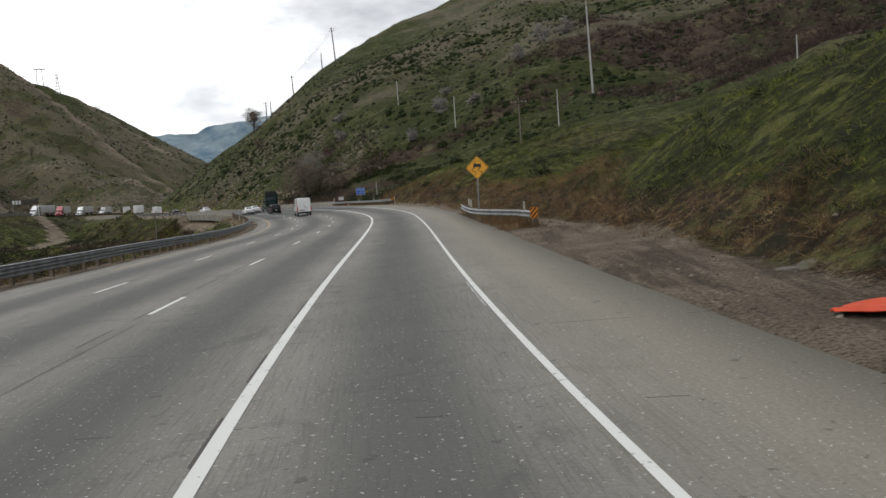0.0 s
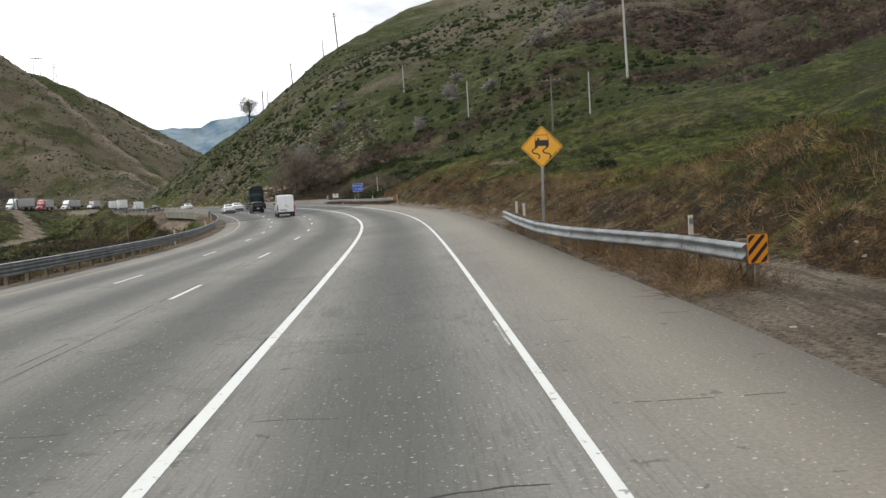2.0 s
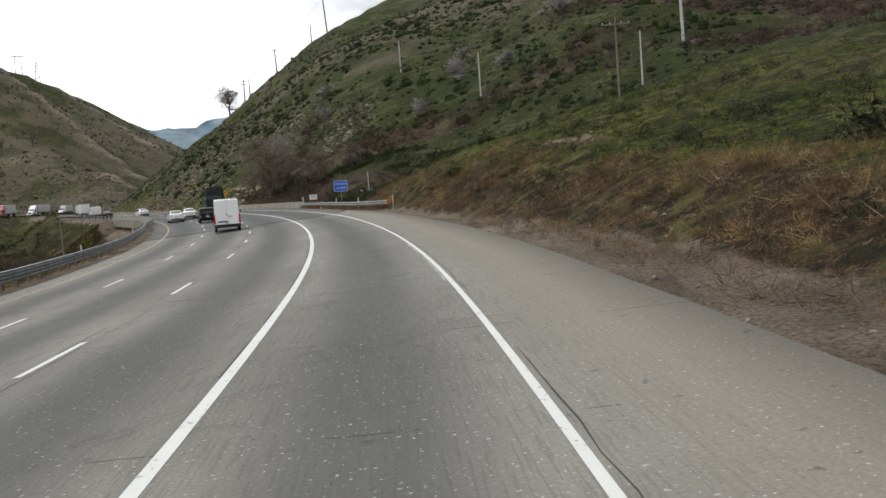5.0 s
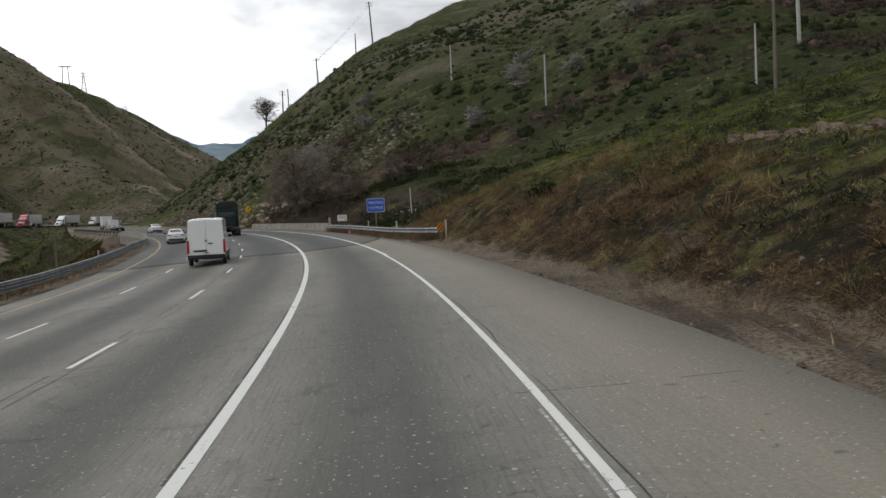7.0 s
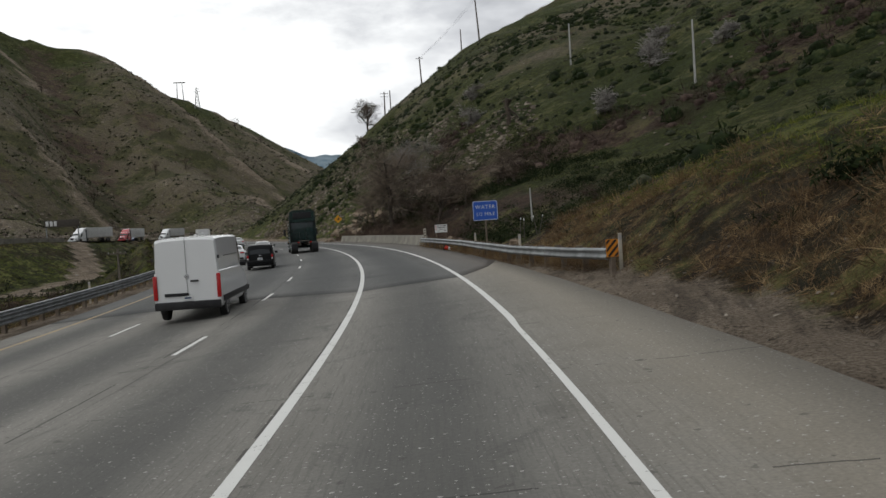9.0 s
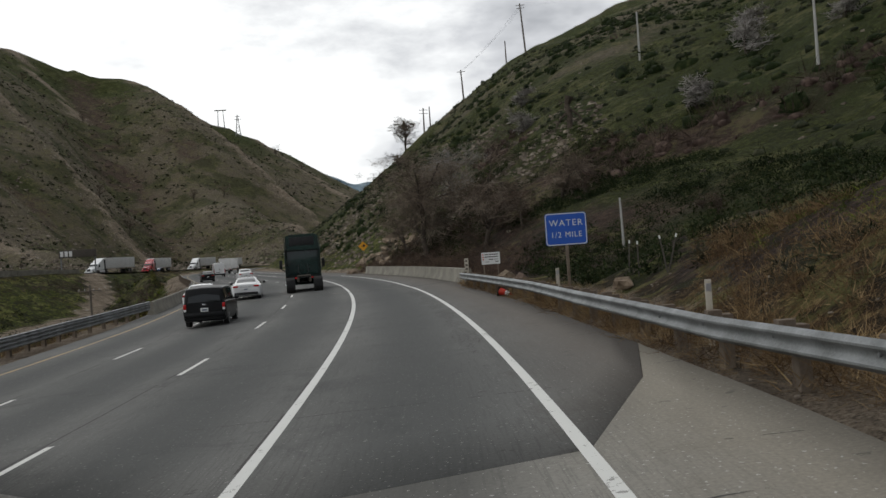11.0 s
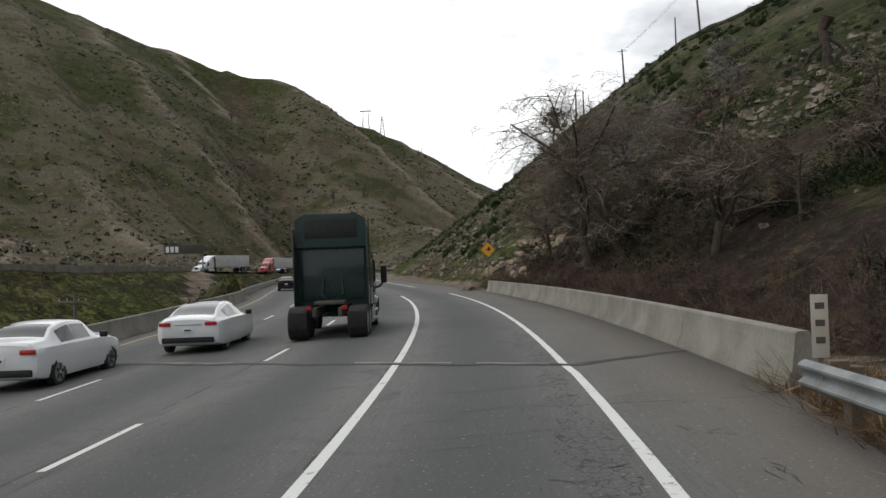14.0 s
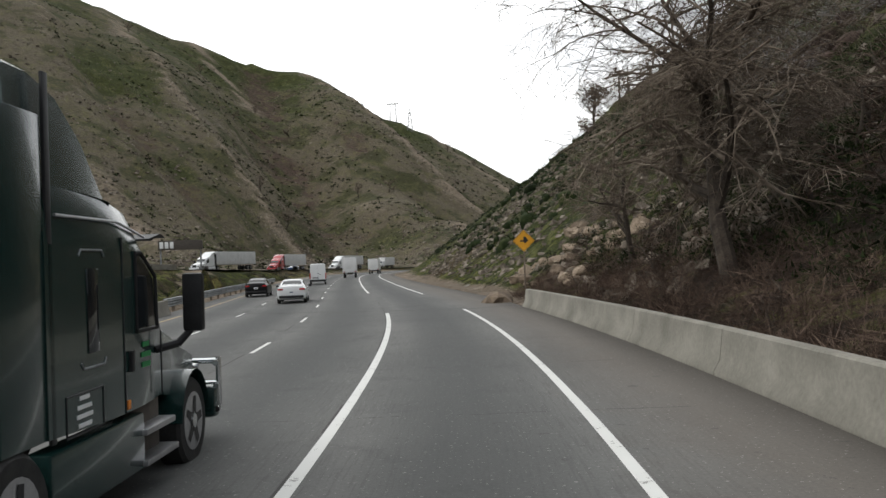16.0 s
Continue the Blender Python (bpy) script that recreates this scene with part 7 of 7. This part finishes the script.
def rig(m, cab_mat, label, trailer=True, detail=False, name="semi_truck"):
    """Tractor with sleeper; rear of the tractor frame at y = 0, bumper at y = 7.6. Trailer hangs behind."""
    g = thing(name, m, label, "truck", "trucks")
    # sleeper and cab
    bm = bmesh.new()
    w = 1.22

    def sec(y, zb, zt, hw, hwt, r=0.14):
        return [(x, y, z) for x, z in ((-hw, zb), (-hw, zt - 0.55), (-hw * 0.99, zt - 0.3), (-hwt, zt - r * 0.4), (-hwt * 0.8, zt), (hwt * 0.8, zt), (hwt, zt - r * 0.4), (hw * 0.99, zt - 0.3), (hw, zt - 0.55), (hw, zb))]
    loft(bm, [sec(1.75, 1.0, 3.02, w, 1.15), (sec(1.8, 1.0, 3.06, w, 1.16)), sec(3.2, 0.95, 3.02, w, 1.14), sec(4.0, 0.95, 2.90, w, 1.10), sec(4.45, 0.95, 2.66, 1.19, 1.04), sec(4.7, 0.95, 2.48, 1.16, 1.0)])
    part("cab", bm, cab_mat, g, "painted sleeper cab")
    # windscreen slope and bonnet
    bm = bmesh.new()
    loft(bm, [sec(4.68, 0.95, 2.46, 1.15, 0.99), sec(5.15, 0.95, 1.98, 1.1, 0.95, 0.2), sec(5.3, 0.9, 1.78, 1.08, 0.9, 0.3), sec(6.2, 0.85, 1.66, 1.02, 0.82, 0.3), sec(6.9, 0.8, 1.50, 0.98, 0.74, 0.3), sec(7.35, 0.75, 1.25, 0.86, 0.66, 0.2)])
    part("bonnet", bm, cab_mat, g, "sloping bonnet")
    bm = bmesh.new()
    loft(bm, [[(-0.95, 4.76, 2.43), (0, 4.86, 2.46), (0.95, 4.76, 2.43)], [(-1.02, 5.20, 1.98), (0, 5.27, 2.01), (1.02, 5.20, 1.98)]], closed=False, cap=False)
    part("windscreen", bm, M_GLASSD, g)
    # roof fairing
    bm = bmesh.new()
    loft(bm, [[(-1.16, y, zb), (-1.12, y, zt - 0.15), (-0.85, y, zt), (0.85, y, zt), (1.12, y, zt - 0.15), (1.16, y, zb)] for y, zb, zt in ((1.3, 2.9, 3.98), (1.75, 2.95, 3.98), (2.3, 2.98, 3.86), (2.85, 2.96, 3.55), (3.25, 2.94, 3.16), (3.45, 2.92, 2.98))])
    part("roof_fairing", bm, cab_mat, g, "tall roof fairing")
    for sgn in (-1, 1):
        bm = bmesh.new()
        box(bm, (sgn * 1.19, 1.35, 2.25), (0.04, 0.8, 2.5), 0.01)
        part("side_extender", bm, cab_mat if detail else M_BLACK, g)
        bm = bmesh.new()
        box(bm, (sgn * 1.205, 1.86, 2.4), (0.03, 0.1, 2.9), 0.008)
        part("edge_strip", bm, M_BLACK, g)
        # door window, with vent
        bm = bmesh.new()
        panel(bm, [(sgn * 1.224, 3.95, 1.72), (sgn * 1.224, 4.55, 1.72), (sgn * 1.212, 4.52, 2.2), (sgn * 1.215, 4.1, 2.42), (sgn * 1.222, 3.95, 2.42)])
        part("door_window", bm, M_GLASSD, g)
        bm = bmesh.new()
        for p, q in (((3.92, 1.69), (4.6, 1.69)), ((4.6, 1.69), (4.57, 2.22)), ((4.57, 2.22), (4.1, 2.46)), ((4.1, 2.46), (3.92, 2.46)), ((3.92, 2.46), (3.92, 1.69))):
            tube(bm, [(sgn * 1.224, *p), (sgn * 1.224, *q)], [0.02, 0.02], 5)
        part("window_frame", bm, M_BLACK, g)
        if detail:
            bm = bmesh.new()
            box(bm, (sgn * 1.222, 2.75, 1.95), (0.02, 0.26, 0.72), 0.008)
            part("sleeper_window", bm, M_GLASSD, g)
            bm = bmesh.new()
            tube(bm, [(sgn * 1.222, *p) for p in ((2.45, 1.52), (2.5, 1.47), (3.0, 1.47), (3.05, 1.52))], [0.011] * 4, 5)
            part("panel_edge", bm, M_STEEL, g)
            bm = bmesh.new()
            tube(bm, [(sgn * 1.222, *p) for p in ((2.45, 2.42), (2.5, 2.47), (3.0, 2.47), (3.05, 2.42))], [0.011] * 4, 5)
            part("panel_edge", bm, M_STEEL, g)
            for p, q in (((2.1, 0.95), (2.95, 0.95)), ((2.95, 0.95), (2.95, 1.28)), ((2.95, 1.28), (2.1, 1.28)), ((2.1, 1.28), (2.1, 0.95)), ((3.55, 0.95), (3.55, 2.6)), ((4.72, 1.0), (4.72, 1.65))):
                bm = bmesh.new()
                tube(bm, [(sgn * 1.221, *p), (sgn * 1.221, *q)], [0.009, 0.009], 5)
                part("door_seam", bm, M_BLACK, g)
            bm = bmesh.new()
            box(bm, (sgn * 1.235, 3.72, 1.42), (0.04, 0.09, 0.2), 0.015)
            part("door_handle", bm, M_BLACK, g)
            for k, ww in enumerate((0.22, 0.32, 0.36, 0.30)):
                bm = bmesh.new()
                box(bm, (sgn * 1.223, 2.5, 1.24 - 0.075 * k), (0.006, ww, 0.035))
                part("text_bar", bm, M_SIGNW, g)
            for k, ww in enumerate((0.20, 0.30, 0.26)):
                bm = bmesh.new()
                box(bm, (sgn * 1.223, 4.2, 1.55 - 0.1 * k), (0.006, ww, 0.05))
                part("text_bar", bm, M_LETTERG, g)
            bm = bmesh.new()
            box(bm, (sgn * 1.228, 3.62, 1.02), (0.02, 0.08, 0.09), 0.01)
            part("marker_lamp", bm, M_AMBER, g)
            bm = bmesh.new()
            prism(bm, [(4.1, 0.93), (4.75, 2.55), (4.8, 2.62), (4.62, 2.66), (4.3, 2.58)][2:] + [(4.2, 2.60)], sgn * 1.0, sgn * 1.28)
            part("sun_visor", bm, M_BLACK, g)
        # steps, tank and skirt
        bm = bmesh.new()
        box(bm, (sgn * 1.12, 2.9, 0.62), (0.24, 2.3, 0.55), 0.04)
        part("side_skirt", bm, cab_mat, g)
        bm = bmesh.new()
        box(bm, (sgn * 1.14, 4.45, 0.70), (0.3, 1.0, 0.06), 0.01)
        box(bm, (sgn * 1.14, 4.5, 0.40), (0.3, 1.1, 0.06), 0.01)
        part("step", bm, M_ALU, g)
        bm = bmesh.new()
        box(bm, (sgn * 1.05, 4.4, 0.68), (0.12, 1.1, 0.55), 0.02)
        part("tank_cover", bm, M_RUST, g)
        # mirror on its arm
        bm = bmesh.new()
        box(bm, (sgn * 1.52, 4.95, 1.93), (0.22, 0.14, 0.62), 0.04)
        mr = part("mirror", bm, M_BLACK, g)
        bm = bmesh.new()
        tube(bm, [(sgn * 1.15, 4.75, 1.45), (sgn * 1.36, 4.9, 1.5), (sgn * 1.5, 4.95, 1.65)], [0.045, 0.045, 0.035], 8)
        part("mirror_arm", bm, M_BLACK, mr)
        # fender and front wheel
        bm = bmesh.new()
        loft(bm, [[(sgn * x, 6.0 + 0.62 * math.cos(a), 0.5 + 0.62 * math.sin(a)) for x in (1.24, 1.2, 0.9)] for a in np.linspace(0.1, math.pi - 0.1, 10)], closed=False, cap=False)
        part("fender", bm, cab_mat, g)
        wheel(g, sgn * 1.2, 6.0, 0.51, 0.3, M_ALU)
        bm = bmesh.new()
        box(bm, (sgn * 0.8, 7.2, 0.95), (0.3, 0.3, 0.25), 0.06)
        part("headlamp", bm, M_CHROME, g)
        for y in (0.55, 1.85) if not detail else (-0.1, 1.15):
            wheel(g, sgn * 1.22, y, 0.51, 0.58, M_ALU)
        bm = bmesh.new()
        box(bm, (sgn * 0.4, 2.5, 0.85), (0.12, 6.2, 0.28), 0.01)
        part("frame_rail", bm, M_RUST, g)
    bm = bmesh.new()
    box(bm, (0, 7.45, 0.55), (2.3, 0.3, 0.42), 0.08)
    part("bumper", bm, cab_mat, g)
    if detail:
        bm = bmesh.new()
        for zz in (0.45, 0.75, 1.05):
            tube(bm, [(-1.15, 7.35, zz), (-1.1, 7.72, zz), (1.1, 7.72, zz), (1.15, 7.35, zz)], [0.04] * 4, 8)
        for xx in (-1.1, -0.35, 0.35, 1.1):
            tube(bm, [(xx, 7.72, 0.4), (xx, 7.72, 1.1)], [0.04, 0.04], 8)
        part("bull_bar", bm, M_CHROME, g, "polished steel bull bar")
        bm = bmesh.new()
        box(bm, (0, 1.29, 3.5), (1.7, 0.04, 0.6), 0.03)
        part("fairing_opening", bm, M_BLACK, g)
        bm = bmesh.new()
        box(bm, (0, 1.7, 2.0), (2.1, 0.08, 1.7), 0.02)
        part("rear_wall", bm, cab_mat, g)
        bm = bmesh.new()
        box(bm, (0, 0.5, 1.12), (0.95, 1.0, 0.1), 0.04)
        part("fifth_wheel", bm, M_RUST, g)
        for sgn in (-1, 1):
            bm = bmesh.new()
            box(bm, (sgn * 0.9, -0.75, 0.62), (0.55, 0.02, 0.5), 0.004)
            part("mudflap", bm, M_BLACK, g)
            bm = bmesh.new()
            box(bm, (sgn * 0.55, -0.72, 1.0), (0.16, 0.06, 0.12), 0.02)
            part("tail_lamp", bm, M_RED, g)
            bm = bmesh.new()
            tube(bm, [(sgn * 0.3, 1.65, 1.9), (sgn * 0.35, 1.3, 1.35), (sgn * 0.2, 0.9, 1.25)], [0.025] * 3, 6)
            part("air_hose", bm, M_BLACK, g)
            bm = bmesh.new()
            tube(bm, [(sgn * 1.226, 1.95, 2.74), (sgn * 1.226, 3.4, 2.74), (sgn * 1.2, 4.3, 2.62)], [0.014] * 3, 6)
            part("roof_seam", bm, M_ALU, g)
    else:
        bm = bmesh.new()
        box(bm, (0, 7.36, 1.0), (0.9, 0.06, 0.6), 0.03)
        part("grille", bm, M_BLACK, g)
    if trailer:
        t = thing("trailer", m, "long white box trailer coupled behind its tractor", "trailer", "trailers")
        bm = bmesh.new()
        box(bm, (0, -6.6, 2.62), (2.58, 15.5, 2.75), 0.03)
        part("box_body", bm, M_TRAILER, t)
        for sgn in (-1, 1):
            bm = bmesh.new()
            for k in range(25):
                box(bm, (sgn * 1.295, -14.1 + 0.62 * k, 2.62), (0.012, 0.03, 2.6))
            part("side_rib", bm, M_ALU, t)
            bm = bmesh.new()
            box(bm, (sgn * 1.29, -6.6, 1.28), (0.04, 15.4, 0.14), 0.01)
            part("side_rail", bm, M_ALU, t)
            for y in (-11.2, -12.5):
                wheel(t, sgn * 1.24, y, 0.51, 0.58, M_ALU)
    return g


def straight_truck(m, label):
    g = thing("box_truck", m, label, "truck", "trucks")
    bm = bmesh.new()
    box(bm, (0, 3.0, 2.25), (2.45, 6.0, 2.6), 0.04)
    part("box_body", bm, M_TRAILER, g)
    bm = bmesh.new()
    loft(bm, [[(-1.05, y, 0.6), (-1.08, y, 1.4), (-0.92, y, zt), (0.92, y, zt), (1.08, y, 1.4), (1.05, y, 0.6)] for y, zt in ((6.1, 2.3), (6.9, 2.3), (7.4, 1.7), (8.2, 1.5), (8.4, 1.2))])
    part("cab", bm, M_CARW, g)
    bm = bmesh.new()
    loft(bm, [[(-0.85, 6.95, 2.24), (0.85, 6.95, 2.24)], [(-0.95, 7.42, 1.72), (0.95, 7.42, 1.72)]], closed=False, cap=False)
    part("windscreen", bm, M_GLASSD, g)
    for sgn in (-1, 1):
        for y in (1.4, 7.3):
            wheel(g, sgn * 1.12, y, 0.46, 0.3, M_ALU)
    bm = bmesh.new()
    box(bm, (0, 3.6, 0.75), (0.9, 7.0, 0.25), 0.02)
    part("chassis", bm, M_RUST, g)
    for sgn in (-1, 1):
        bm = bmesh.new()
        box(bm, (sgn * 0.95, -0.02, 1.05), (0.18, 0.05, 0.14), 0.01)
        part("tail_lamp", bm, M_RED, g)
    return g


van(road_pose(127.7, -6.62, 0, 1))
box_wagon(road_pose(159.0, -7.65, 0, 1))
sedan(road_pose(180.4, -8.0, 0, 1), M_CARW, "white sleek liftback sedan with dark glass roof", fast=True)
sedan(road_pose(174.2, -10.3, 0, 0), M_CARW, "white family sedan beside the yellow edge line")
sedan(road_pose(s_at(219.0), -6.8, 0, 0), M_CARW, "white sedan driving ahead on the curve")
sedan(road_pose(s_at(232.0), -10.4, 0, 0), M_CARB, "dark sedan far ahead on the curve")
van(road_pose(s_at(262.0), -6.8, 0, 2))
TRUCK = pose(-38.99, 174.13, -0.22, 0, 0, 26.5)
tractor = rig(TRUCK, M_CARG, "dark green sleeper tractor unit with polished bull bar", False, True)
# a short-nosed tractor: draw the body together, keep the wheels round
for o in tractor.children:
    if o.name.startswith("tyre"):
        yc = sum(v.co.y for v in o.data.vertices) / len(o.data.vertices)
        o.location.y = 7.7 + (yc - 7.7) * 0.84 - yc
    else:
        for q in (o, *o.children):
            for v in q.data.vertices:
                v.co.y = 7.7 + (v.co.y - 7.7) * 0.84
straight_truck(road_pose(s_at(300), -3.4), "white box truck far ahead")
straight_truck(road_pose(s_at(345), -1.0), "white box truck driving at the bend")


def far_pose(k_y, lane, back=True):
    """On the other carriageway, heading towards the start."""
    k = int(np.argmin(np.abs(FAR[:, 1] - k_y)))
    tv = FAR[k + 1] - FAR[k - 1]
    tv = tv / np.hypot(*tv)
    x, y = FAR[k, 0] + lane * tv[1], FAR[k, 1] - lane * tv[0]
    return pose(x, y, float(far_z(FAR[k, 1])), 0, 0, math.degrees(math.atan2(-tv[0], tv[1])) + (180 if back else 0))


rig(far_pose(346, 2.0), M_CARR, "red sleeper tractor on the opposite carriageway")
rig(far_pose(312, 2.0), M_CARW, "white sleeper tractor on the opposite carriageway")
rig(far_pose(392, 2.0), M_CARW, "white sleeper tractor at the far bend")
straight_truck(far_pose(425, 2.0), "white box truck on the opposite carriageway")
sedan(far_pose(365, -1.5), M_CARBL, "dark blue sedan on the opposite carriageway")
sedan(far_pose(250, -1.5), M_CARW, "white sedan on the opposite carriageway")
sedan(far_pose(238, 2.0), M_CARB, "black sedan on the opposite carriageway")
